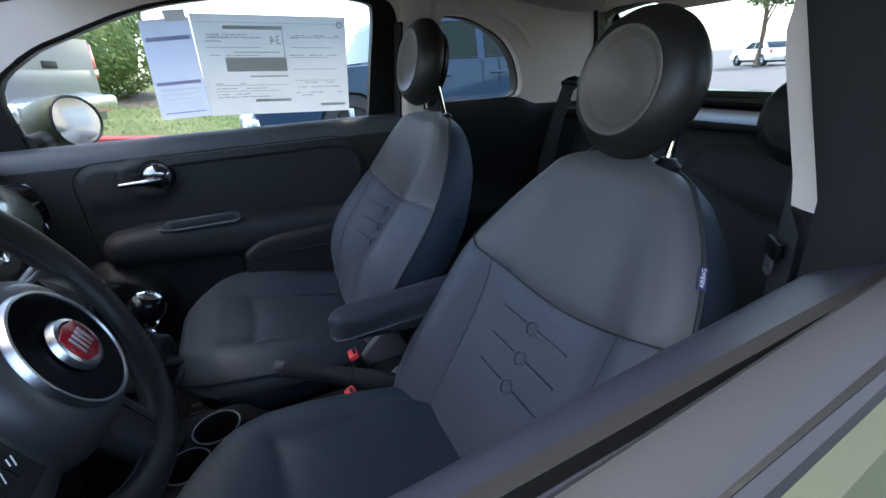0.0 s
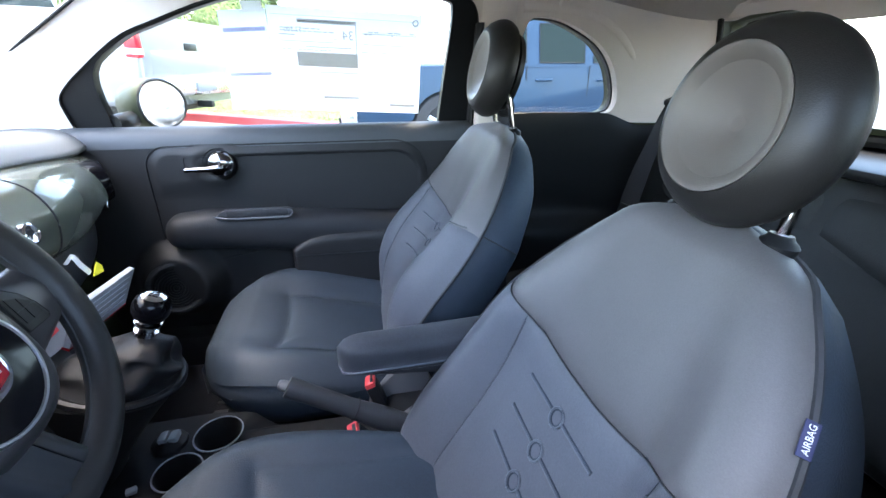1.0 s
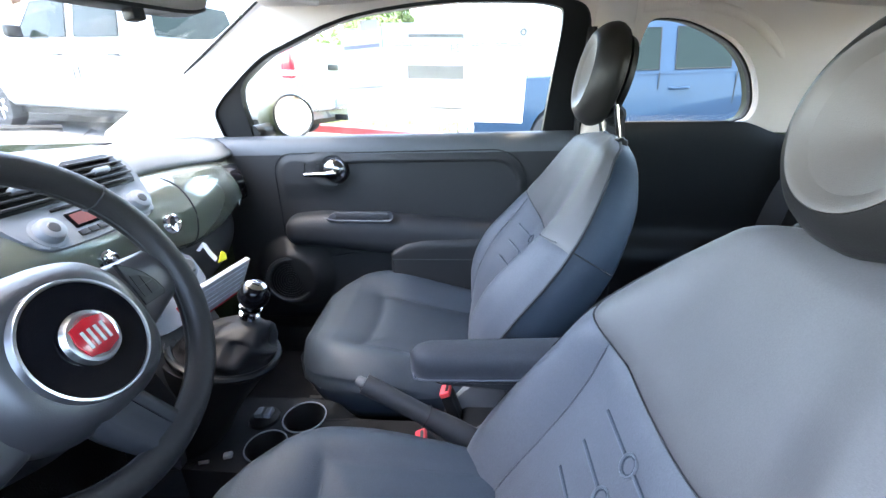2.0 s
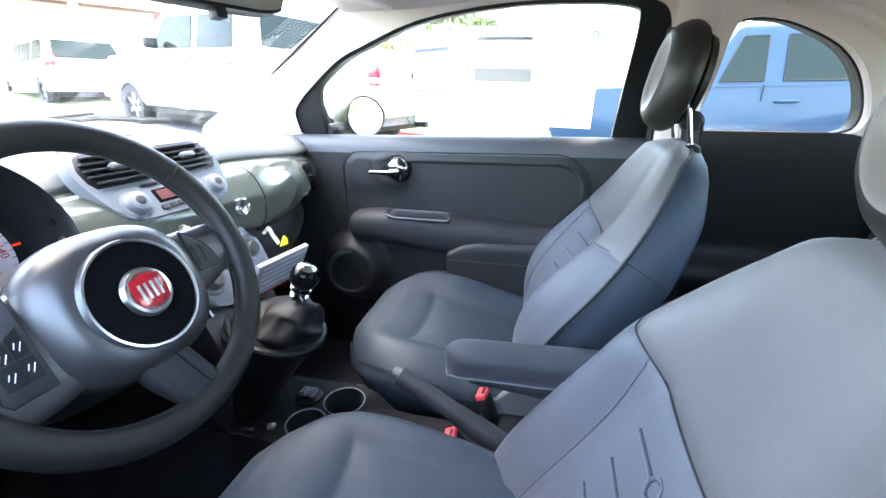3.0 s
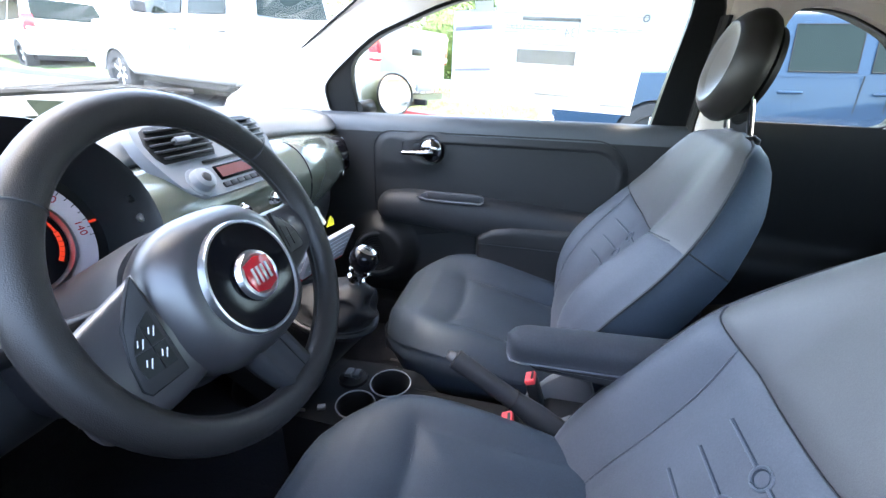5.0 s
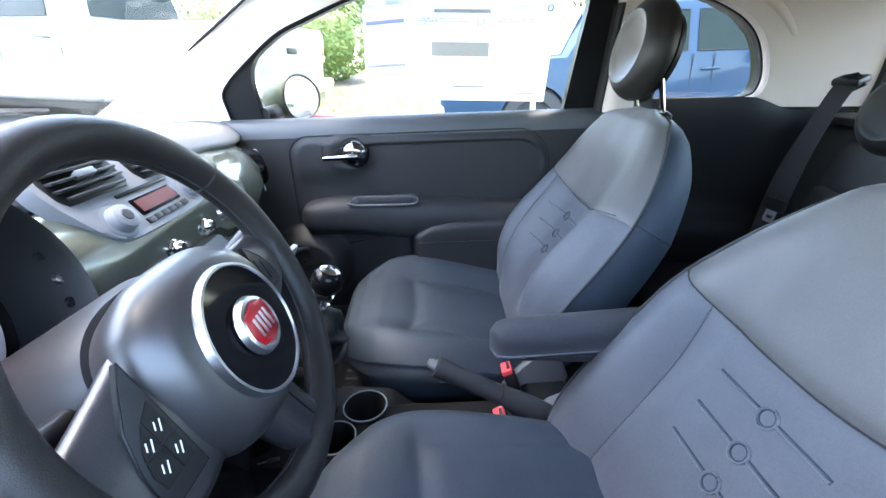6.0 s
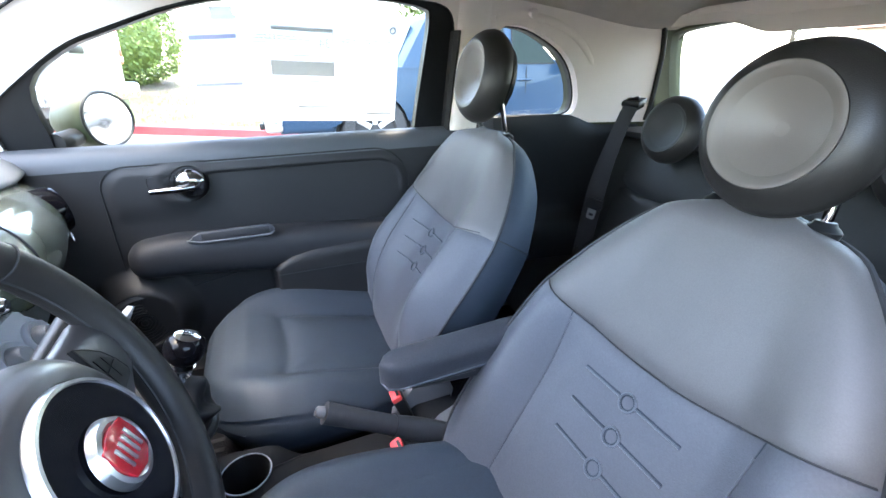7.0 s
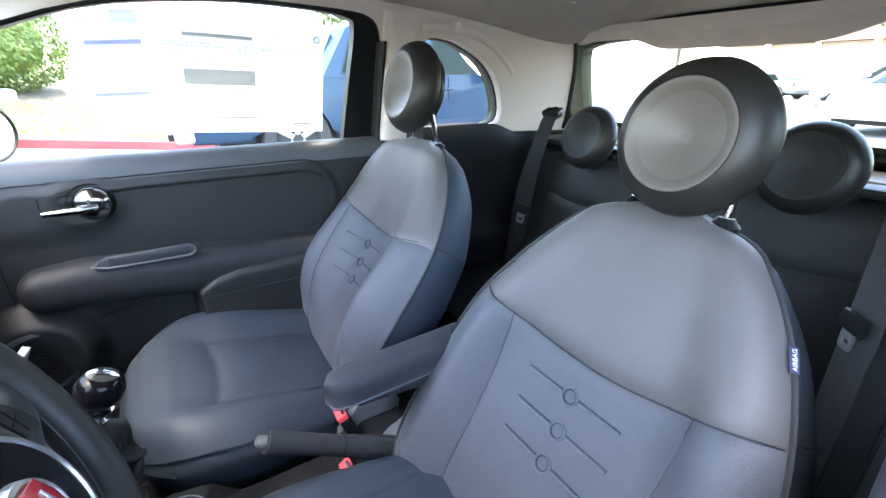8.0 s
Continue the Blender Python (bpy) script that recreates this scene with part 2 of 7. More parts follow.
# ---- mesh tools ----
def part(name, bm, material, parent=None, label="", sharp=38, smooth=True):
    """Links a bmesh as one mesh object, under a thing or a part."""
    bmesh.ops.recalc_face_normals(bm, faces=bm.faces)
    me = bpy.data.meshes.new(name)
    for f in bm.faces:
        f.smooth = smooth
    lim = radians(sharp)
    for e in bm.edges:
        if len(e.link_faces) == 2 and e.calc_face_angle(0) > lim:
            e.smooth = False
    bm.to_mesh(me)
    bm.free()
    me.materials.append(material)
    ob = new(name, me)
    if parent is not None:
        ob.parent = parent
    if label:
        ob["label"] = label
    return ob


def thing(name, label, category, at=(0, 0, 0), group="", kind=""):
    """An Empty that parents the parts of one thing; parts are modelled in world metres."""
    ob = new(name)
    ob.empty_display_size = 0.05
    tagged(ob, label, category, group, kind)
    return ob


def single(name, bm, material, label, category, kind="", group="", **k):
    return tagged(part(name, bm, material, None, **k), label, category, group, kind)


def box(bm, size, m=None, bevel=0.0, seg=2):
    r = bmesh.ops.create_cube(bm, size=1.0, matrix=(m or Matrix()) @ Matrix.Diagonal((*size, 1)))
    if bevel:
        vs = set(r["verts"])
        es = [e for e in bm.edges if e.verts[0] in vs and e.verts[1] in vs]
        bmesh.ops.bevel(bm, geom=es, offset=bevel, segments=seg, affect="EDGES", profile=0.5)
    return bm


def loft(bm, rings, closed=True, caps=True):
    """Skins rings of points one after another."""
    vs = [[bm.verts.new(p) for p in r] for r in rings]
    k = len(vs[0])
    for a, b in zip(vs, vs[1:]):
        for i in range(k if closed else k - 1):
            j = (i + 1) % k
            bm.faces.new((a[i], a[j], b[j], b[i]))
    if caps and closed:
        bm.faces.new(list(reversed(vs[0])))
        bm.faces.new(vs[-1])
    return bm


def grid(bm, f, nu, nv, thick=None):
    """A sheet f(u, v) for u, v from 0 to 1."""
    rows = [[f(i / nu, j / nv) for i in range(nu + 1)] for j in range(nv + 1)]
    return loft(bm, rows, closed=False, caps=False)


def lathe(bm, prof, m=None, seg=32):
    """Turns a profile of (radius, height) about z, then places it by m."""
    m = m or Matrix()
    rings = []
    for r, z in prof:
        rr = max(r, 1e-5)
        rings.append([m @ Vector((rr * math.cos(2 * math.pi * i / seg), rr * math.sin(2 * math.pi * i / seg), z)) for i in range(seg)])
    return loft(bm, rings, True, True)


def smooth_line(pts, n):
    """A Catmull-Rom line through pts with n points."""
    P = [Vector(p) for p in pts]
    P = [P[0] * 2 - P[1]] + P + [P[-1] * 2 - P[-2]]
    out = []
    k = len(P) - 3
    for i in range(n):
        t = i / (n - 1) * k
        s = min(int(t), k - 1)
        f = t - s
        a, b, c, d = P[s:s + 4]
        out.append(0.5 * ((2 * b) + (c - a) * f + (2 * a - 5 * b + 4 * c - d) * f * f + (3 * b - a - 3 * c + d) * f ** 3))
    return out


def tube(bm, pts, r, seg=8, closed=False, flat=1.0, up=(0, 0, 1)):
    """A round (or flattened) rod along pts."""
    P = [Vector(p) for p in pts]
    n = len(P)
    rings = []
    for i, p in enumerate(P):
        a = P[(i - 1) % n] if closed else P[max(i - 1, 0)]
        b = P[(i + 1) % n] if closed else P[min(i + 1, n - 1)]
        t = (b - a).normalized()
        u = Vector(up)
        s = t.cross(u)
        if s.length < 1e-3:
            s = t.cross(Vector((1, 0, 0)))
        s.normalize()
        w = s.cross(t).normalized()
        rr = r(i / max(1, n - 1)) if callable(r) else r
        rings.append([p + s * (rr * math.cos(2 * math.pi * k / seg)) + w * (rr * flat * math.sin(2 * math.pi * k / seg)) for k in range(seg)])
    if closed:
        rings.append(rings[0])
        vs = [[bm.verts.new(q) for q in rg] for rg in rings[:-1]]
        for i in range(n):
            A, B = vs[i], vs[(i + 1) % n]
            for k in range(seg):
                bm.faces.new((A[k], A[(k + 1) % seg], B[(k + 1) % seg], B[k]))
        return bm
    return loft(bm, rings, True, True)


def prism(bm, outline, depth, m=None, bevel=0.0, seg=2):
    """Extrudes a flat outline (x, y) by depth along z, centred, placed by m."""
    m = m or Matrix()
    a = [bm.verts.new(m @ Vector((x, y, -depth / 2))) for x, y in outline]
    b = [bm.verts.new(m @ Vector((x, y, depth / 2))) for x, y in outline]
    n = len(outline)
    fs = [bm.faces.new(list(reversed(a))), bm.faces.new(b)]
    for i in range(n):
        fs.append(bm.faces.new((a[i], a[(i + 1) % n], b[(i + 1) % n], b[i])))
    if bevel:
        es = {e for f in fs[:2] for e in f.edges}
        bmesh.ops.bevel(bm, geom=list(es), offset=bevel, segments=seg, affect="EDGES", profile=0.5)
    return bm


def holed(bm, outer, holes, f, thick):
    """A sheet with openings: outlines in a plane, each point placed by f(a, b), thickened by thick(p)."""
    edges = []
    for loop in [outer, *holes]:
        vs = [bm.verts.new((a, b, 0)) for a, b in loop]
        edges += [bm.edges.new((vs[i], vs[(i + 1) % len(vs)])) for i in range(len(vs))]
    bmesh.ops.triangle_fill(bm, edges=edges, use_beauty=True, use_dissolve=False)
    front = list(bm.verts)
    faces = list(bm.faces)
    bound = [e for e in bm.edges if len(e.link_faces) == 1]
    back = {}
    for v in front:
        back[v] = bm.verts.new(v.co)
    for fc in faces:
        bm.faces.new([back[v] for v in reversed(fc.verts)])
    for e in bound:
        a, b = e.verts
        bm.faces.new((a, b, back[b], back[a]))
    for v in front:
        a, b = v.co.x, v.co.y
        v.co = f(a, b)
        back[v].co = v.co + thick(v.co)
    return bm


def lettered(name, body, size, m, material, parent, thick=0.0002):
    """Flat built-in letters as a mesh, centred, placed by m."""
    cu = bpy.data.curves.new(name, "FONT")
    cu.body, cu.size, cu.align_x, cu.align_y, cu.extrude = body, size, "CENTER", "CENTER", thick
    to = new(name + "_flat", cu)
    me = bpy.data.meshes.new_from_object(to.evaluated_get(bpy.context.evaluated_depsgraph_get()))
    bpy.data.objects.remove(to)
    me.transform(m)
    me.materials.append(material)
    ob = new(name, me)
    ob.parent = parent
    return ob


def lerp(x, xs, ys):
    return float(np.interp(x, xs, ys))


def curve_fn(xs, ys, n=80):
    """A smooth function through the given places."""
    pts = smooth_line([(a, b, 0) for a, b in zip(xs, ys)], n)
    X, Y = [p.x for p in pts], [p.y for p in pts]
    return lambda x: float(np.interp(x, X, Y))


def axis(at, normal, spin=0.0):
    """A pose whose z axis points along normal."""
    return Matrix.Translation(at) @ Vector(normal).to_track_quat("Z", "Y").to_matrix().to_4x4() @ pose(0, 0, 0, 0, 0, spin)


def sstep(a, b, x):
    t = min(1, max(0, (x - a) / (b - a)))
    return t * t * (3 - 2 * t)

# ---- car shell ----
YC = -0.043                      # the car's middle line
half_at = curve_fn([-1.2, -0.6, 0.0, 0.4, 0.85, 1.1, 1.3], [0.60, 0.655, 0.658, 0.656, 0.612, 0.54, 0.46])


def side_y(x, z, s=1):
    """Inner face of the car's side at belt height and above."""
    lean = 0.30 * (z - 0.935) if z > 0.935 else 0.0
    return YC + s * (half_at(x) - lean)


ARCH = [(-0.672, 0.925), (-0.676, 0.965), (-0.675, 1.005), (-0.648, 1.038), (-0.60, 1.076), (-0.50, 1.145), (-0.41, 1.182), (-0.23, 1.239), (0.0, 1.263), (0.20, 1.261), (0.30, 1.256), (0.345, 1.248), (0.372, 1.228), (0.385, 1.18), (0.392, 1.06), (0.398, 0.925)]
PANE = [(-0.588, 0.928), (-0.582, 1.065), (-0.50, 1.136), (-0.41, 1.174), (-0.23, 1.232), (0.0, 1.256), (0.19, 1.254), (0.292, 1.242), (0.313, 1.215), (0.303, 1.09), (0.289, 0.928)]
QUARTER = [(0.475, 0.952), (0.50, 1.07), (0.512, 1.175), (0.535, 1.205), (0.60, 1.202), (0.66, 1.182), (0.735, 1.142), (0.79, 1.085), (0.825, 1.01), (0.825, 0.965), (0.80, 0.95)]
SHELL = [(-1.04, 0.9245), (-1.02, 0.962), (-0.80, 1.085), (-0.60, 1.197), (-0.41, 1.305), (-0.2, 1.335), (0.2, 1.355), (0.6, 1.345), (0.9, 1.30), (1.01, 1.255), (1.055, 1.15), (1.085, 0.98), (1.085, 0.9245)]


def ring_line(pts, n):
    return [(p.x, p.y) for p in smooth_line([(a, b, 0) for a, b in pts], n)]


def dense(loop, step=0.04):
    out = []
    for (a, b), (c, d) in zip(loop, loop[1:] + loop[:1]):
        k = max(1, int(math.hypot(c - a, d - b) / step))
        out += [(a + (c - a) * i / k, b + (d - b) * i / k) for i in range(k)]
    return out


ARCH_S, PANE_S = ring_line(ARCH, 44), ring_line(PANE, 40)
QUARTER_S = ring_line(QUARTER, 40)
for s, tag in ((1, "passenger"), (-1, "driver")):
    bm = bmesh.new()
    holed(bm, dense(SHELL + ARCH_S[::-1]), [dense(QUARTER_S)], lambda a, b: Vector((a, side_y(a, b, s), b)), lambda p: Vector((0, 0.014 * s, 0.0)))
    single("pillar_trim_" + tag, bm, TRIM_LIGHT, "warm light grey plastic trim of the roof pillars", "pillar trim", "structure", sharp=50)
    bm = bmesh.new()
    holed(bm, dense(SHELL + ARCH_S[::-1]), [dense(QUARTER_S)], lambda a, b: Vector((a, side_y(a, b, s) + 0.053 * s, b)), lambda p: Vector((0, 0.02 * s, 0.0)))
    single("body_side_" + tag, bm, OLIVE_BODY, "olive green painted steel body side", "car body", "structure", sharp=50)
    # rear side pane with its black edge
    q = thing("quarter_window", "fixed rear side window with a black rubber edge", "window", kind="structure")
    bm = bmesh.new()
    prism(bm, QUARTER_S, 0.004)
    for v in bm.verts:
        v.co = Vector((v.co.x, side_y(v.co.x, v.co.y, s) + s * (0.034 + v.co.z), v.co.y))
    pane = part("pane", bm, GLASS, q)
    pane.visible_shadow = False
    bm = bmesh.new()
    rim_pts = dense(QUARTER_S, 0.02)
    loft(bm, [[Vector((a, side_y(a, b, s) + s * dy, b)) for a, b in rim_pts] for dy in (0.003, 0.016, 0.029)], caps=False)
    part("reveal", bm, TRIM_LIGHT, q)
    bm = bmesh.new()
    loft(bm, [[Vector((a, side_y(a, b, s) + s * dy, b)) for a, b in rim_pts] for dy in (0.029, 0.045, 0.075)], caps=False)
    part("glass_rubber", bm, RUBBER, q)
    bm = bmesh.new()
    tube(bm, [(a, side_y(a, b, s) + s * 0.030, b) for a, b in dense(QUARTER_S, 0.02)], 0.004, 6, closed=True, up=(0, 1, 0))
    part("seal", bm, RUBBER, q)

    # moulded crease that swings from the top of the window down to the belt slot, and the seal of the hatch opening
    bm = bmesh.new()
    ridge_line = ring_line([(0.50, 1.232), (0.60, 1.232), (0.70, 1.214), (0.79, 1.165), (0.86, 1.09), (0.905, 1.00)], 30)
    tube(bm, [(a, side_y(a, b, s) + s * 0.0135, b) for a, b in ridge_line], lambda t: 0.018 - 0.002 * t, 28, up=(0, 1, 0))
    single("trim_" + tag, bm, TRIM_LIGHT, "soft moulded crease in the light grey pillar trim", "pillar trim", "structure", sharp=80)
    bm = bmesh.new()
    tube(bm, [(a - 0.004, side_y(a, b, s) - s * 0.001, b) for a, b in ring_line([(0.93, 1.296), (0.985, 1.275), (1.02, 1.235), (1.052, 1.15), (1.07, 1.06), (1.082, 0.98), (1.083, 0.93)], 26)], 0.008, 10, up=(0, 1, 0))
    single("hatch_seal_" + tag, bm, RUBBER, "black rubber seal round the hatch opening", "door seal", "structure")

# door pillars: light trim above the belt, dark below
for s, bulge in ((1, 0.050), (-1, 0.135)):
    pl = thing("door_pillar", "padded door pillar with light trim above and dark below", "pillar", kind="structure")
    for z0, z1, material, nm in ((0.925, 1.262, TRIM_LIGHT, "upper_trim"), (0.28, 0.923, PLASTIC, "lower_trim")):
        bm = bmesh.new()
        rings = []
        for z in np.linspace(z0, z1, 14):
            k = bulge * (1 - 0.75 * sstep(1.06, 1.27, z)) * (1.0 if z > 0.9 else 0.8)
            xm, wd = 0.40 - (0.02 if s < 0 else 0), 0.35 if s < 0 else 1.0
            rings.append([Vector((xm + dx, side_y(0.4, z, s) - s * dy, z)) for dx, dy in ((-0.004, -0.03), (-0.012, k * 0.55), (0.0, k * 0.9), (0.018 * wd, k), (0.045 * wd, k), (0.065 * wd, k * 0.85), (0.085 * wd, k * 0.3), (0.09 * wd, -0.03))])
        loft(bm, rings)
        part(nm, bm, material, pl, sharp=60)
    bm = bmesh.new()
    loft(bm, [[Vector((0.40 - (0.02 if s < 0 else 0) + dx, side_y(0.4, z, s) - s * dy, z)) for dx, dy in ((-0.022, -0.035), (-0.026, bulge * (0.42 if s > 0 else 0.56)), (-0.018, bulge * (0.62 if s > 0 else 0.76)), (-0.008, bulge * (0.50 if s > 0 else 0.66)), (-0.006, -0.035))] for z in np.linspace(0.28, 1.19, 12)])
    part("door_rubber", bm, RUBBER, pl)

# headliner
roof_mid = curve_fn([-0.46, -0.2, 0.1, 0.4, 0.7, 0.95, 1.07], [1.285, 1.335, 1.362, 1.37, 1.352, 1.30, 1.235])
roof_rail = curve_fn([-0.46, -0.2, 0.1, 0.4, 0.7, 0.95, 1.07], [1.265, 1.262, 1.283, 1.278, 1.245, 1.20, 1.20])


def roof_at(x, v):
    hw = half_at(x) - 0.30 * (roof_rail(x) - 0.935) + 0.004
    z = roof_mid(x) - (roof_mid(x) - roof_rail(x)) * abs(v) ** 3.2
    return Vector((x, YC + v * hw, z))


bm = bmesh.new()
grid(bm, lambda u, v: roof_at(-0.44 + 1.51 * v, 2 * u - 1), 28, 40)
bmesh.ops.solidify(bm, geom=bm.faces[:], thickness=-0.02)
single("ceiling", bm, HEADLINER, "warm grey cloth headliner under the car roof", "headliner", "structure")
bm = bmesh.new()
grid(bm, lambda u, v: roof_at(-0.46 + 1.56 * v, (2 * u - 1) * 1.04) + Vector((0, 0, 0.045)), 20, 24)
bmesh.ops.solidify(bm, geom=bm.faces[:], thickness=-0.01)
single("roof", bm, OLIVE_BODY, "olive green painted car roof", "car roof", "structure")
bm = bmesh.new()
for x, y in ((0.86, 0.30), (0.62, 0.42), (0.80, 0.05)):
    v = (y - YC) / (half_at(x) - 0.1)
    p = roof_at(x, v)
    lathe(bm, [(0, -0.004), (0.009, -0.004), (0.011, 0.0), (0.0, 0.003)], axis(p, (0, 0, 1)), 16)
single("headliner_clip", bm, TRIM_LIGHT, "small round plastic clips in the headliner", "clip", "structure")
coat = thing("coat_hook", "small cream plastic coat hook on the roof rail", "coat hook")
bm = bmesh.new()
hk = Vector((0.60, side_y(0.6, 1.235) - 0.014, 1.236))
lathe(bm, [(0, 0.016), (0.010, 0.014), (0.013, 0.006), (0.011, 0.0), (0.011, -0.01), (0, -0.012)], axis(hk, (-0.2, -1, -0.3)), 18)
part("knob", bm, TRIM_LIGHT, coat)

# windscreen, cowl and wiper
ws = thing("windscreen", "wide curved glass windscreen", "windscreen", kind="structure")
bm = bmesh.new()


def ws_at(u, v, off=0.0):
    y = YC + (2 * u - 1) * (0.655 - 0.115 * v)
    bow = 0.16 * (2 * u - 1) ** 2
    return Vector((-1.20 + 0.80 * v + bow * (1 - v * 0.85), y, 0.925 + 0.40 * v + off))


grid(bm, lambda u, v: ws_at(u, v), 24, 14)
bmesh.ops.solidify(bm, geom=bm.faces[:], thickness=0.005)
p_ = part("pane", bm, GLASS, ws)
p_.visible_shadow = False
bm = bmesh.new()
tube(bm, [ws_at(1.0, i / 20) + Vector((0.004, -0.004, 0)) for i in range(21)], 0.0035, 6)
tube(bm, [ws_at(0.0, i / 20) + Vector((0.004, 0.004, 0)) for i in range(21)], 0.0035, 6)
part("seal", bm, RUBBER, ws)
wip = thing("windscreen_wiper", "black wiper arm and blade resting at the windscreen foot", "wiper")
bm = bmesh.new()
tube(bm, [(-1.06, 0.47, 0.985), (-1.12, 0.30, 1.0), (-1.20, 0.02, 0.99)], 0.009, 6)
part("blade", bm, RUBBER, wip)
bm = bmesh.new()
tube(bm, [(-1.25, -0.10, 0.955), (-1.21, 0.05, 0.995), (-1.14, 0.30, 1.015)], 0.008, 6)
part("arm", bm, PLASTIC_BLACK, wip)
# bonnet ahead of the glass
bm = bmesh.new()
grid(bm, lambda u, v: Vector((-1.9 + 0.72 * v, YC + (2 * u - 1) * (0.55 + 0.12 * v), 0.74 + 0.20 * v ** 0.8 - 0.14 * abs(2 * u - 1) ** 3)), 20, 14)
bmesh.ops.solidify(bm, geom=bm.faces[:], thickness=0.02)
single("bonnet", bm, OLIVE_BODY, "olive green painted car bonnet", "bonnet", "structure")

# floor, footwell and outer shell under the belt line
bm = bmesh.new()
box(bm, (2.35, 1.50, 0.03), pose(0.10, YC, 0.215))
box(bm, (0.03, 1.34, 0.72), pose(-1.03, YC, 0.57))
single("floor", bm, CARPET, "black carpeted car floor and front bulkhead", "car floor", "structure")
bm = bmesh.new()
for s in (1, -1):
    box(bm, (1.10, 0.09, 0.14), pose(-0.14, YC + s * 0.60, 0.26), 0.02)
single("door_sill", bm, PLASTIC, "dark plastic covers along the door openings", "sill", "structure")
bm = bmesh.new()
box(bm, (0.03, 1.20, 0.72), pose(1.24, YC, 0.58), 0.01)
box(bm, (0.30, 1.10, 0.02), pose(1.09, YC, 0.90), 0.006)
single("boot_wall", bm, PLASTIC_BLACK, "black lining of the boot behind the rear seat", "boot lining", "structure")

# painted outer panels ahead of and behind the doors
for s in (1, -1):
    for nm, x0, x1, lab in (("front_wing", -1.90, -0.715, "olive green painted front wing"), ("rear_wing", 0.405, 1.30, "olive green painted rear wing")):
        bm = bmesh.new()
        loft(bm, [[Vector((x, YC + s * (half_at(max(-1.2, min(x, 1.3))) + y), z)) for y, z in ((0.01, 0.93), (0.075, 0.925), (0.095, 0.85), (0.125, 0.70), (0.125, 0.55), (0.10, 0.35), (0.06, 0.20), (0.03, 0.20), (0.06, 0.40), (0.07, 0.80))] for x in np.linspace(x0, x1, 20)])
        single(nm, bm, OLIVE_BODY, lab, "car body", "structure", sharp=50)

# hatch: painted inner frame, glass, lamp cover at its top
HX = lambda z: 1.06 + 0.42 * (1.235 - z)
HATCH_O = [(-0.62, 0.93), (-0.585, 1.195), (-0.53, 1.24), (0.0, 1.25), (0.53, 1.24), (0.585, 1.195), (0.62, 0.93)]
HATCH_I = [(-0.540, 0.958), (-0.505, 1.158), (-0.45, 1.198), (-0.2, 1.210), (0.0, 1.212), (0.2, 1.210), (0.45, 1.198), (0.505, 1.158), (0.540, 0.958)]
hatch = thing("tailgate", "tailgate with olive painted inner frame and wide rear window", "tailgate", kind="structure")
bm = bmesh.new()
holed(bm, dense(HATCH_O), [dense(ring_line(HATCH_I, 36))], lambda a, b: Vector((HX(b), YC + a, b)), lambda p: Vector((0.05, 0, 0.0)))
part("frame", bm, OLIVE_BODY, hatch, "olive green painted frame", sharp=50)
bm = bmesh.new()
prism(bm, [(a * 1.03, b) for a, b in HATCH_I], 0.005)
for v in bm.verts:
    v.co = Vector((HX(v.co.y) + 0.03 + v.co.z, YC + v.co.x, v.co.y))
pn = part("pane", bm, GLASS, hatch)
pn.visible_shadow = False
bm = bmesh.new()
tube(bm, [(HX(b) - 0.004, YC + a, b) for a, b in dense(ring_line(HATCH_O, 40), 0.03)], 0.014, 8, closed=True, up=(1, 0, 0))
part("seal", bm, RUBBER, hatch)
bm = bmesh.new()
rows = []
for i in range(41):
    a = -0.52 + 1.04 * i / 40
    drop = 0.028 + 0.034 * sstep(0.30, 0.16, abs(a)) if abs(a) < 0.30 else 0.028
    x0, zt = HX(1.24) - 0.02, 1.245
    rows.append([Vector((x0 - 0.02, YC + a, zt)), Vector((x0 - 0.025, YC + a, zt - drop * 0.6)), Vector((x0 + 0.0, YC + a, zt - drop - 0.012)), Vector((x0 + 0.06, YC + a, zt - drop - 0.004)), Vector((x0 + 0.06, YC + a, zt))])
loft(bm, rows)
part("lamp_cover", bm, TRIM_LIGHT, hatch, "warm grey cover with a bulge in the middle")


# ---- doors ----
def door_depth(x, z):
    """How far the door lining stands in from its base plane."""
    d = 0.0
    # recessed field with rounded corners
    fx, fz = 0.38, 0.115
    cx, cz = -0.13, 0.775
    rc = 0.105 if x > cx else 0.06
    qx, qz = max(abs(x - cx) - fx + rc, 0), max(abs(z - cz) - fz + rc, 0)
    r = math.hypot(qx, qz) - rc
    up = sstep(0.74, 0.80, z)
    d += 0.007 * sstep(0.0, -0.026, r) * up - 0.013 * sstep(-0.027, -0.034, r) * up * sstep(-0.36, -0.22, x)
    # lower pocket and its flap
    if x > -0.19:
        k = sstep(-0.175, -0.155, x)
        zf = lerp(x, [-0.175, -0.15, -0.112, -0.06, 0.1, 0.4], [0.575, 0.608, 0.634, 0.648, 0.655, 0.655])
        if z < 0.577:
            d = max(d, 0.066 * k * sstep(0.40, 0.44, z))
        elif z < zf:
            d = max(d, 0.070 * k * max(0, 1 - ((z - 0.577) / (zf - 0.577)) ** 6) ** 0.5)
    # bulge round the loudspeaker
    r = math.hypot(x + 0.492, z - 0.500)
    d = max(d, 0.055 * sstep(0.135, 0.075, r))
    # dished cup behind the release handle
    r = math.hypot((x + 0.34) / 1.3, z - 0.838)
    d += 0.004 * math.exp(-((r - 0.045) / 0.014) ** 2)
    return d


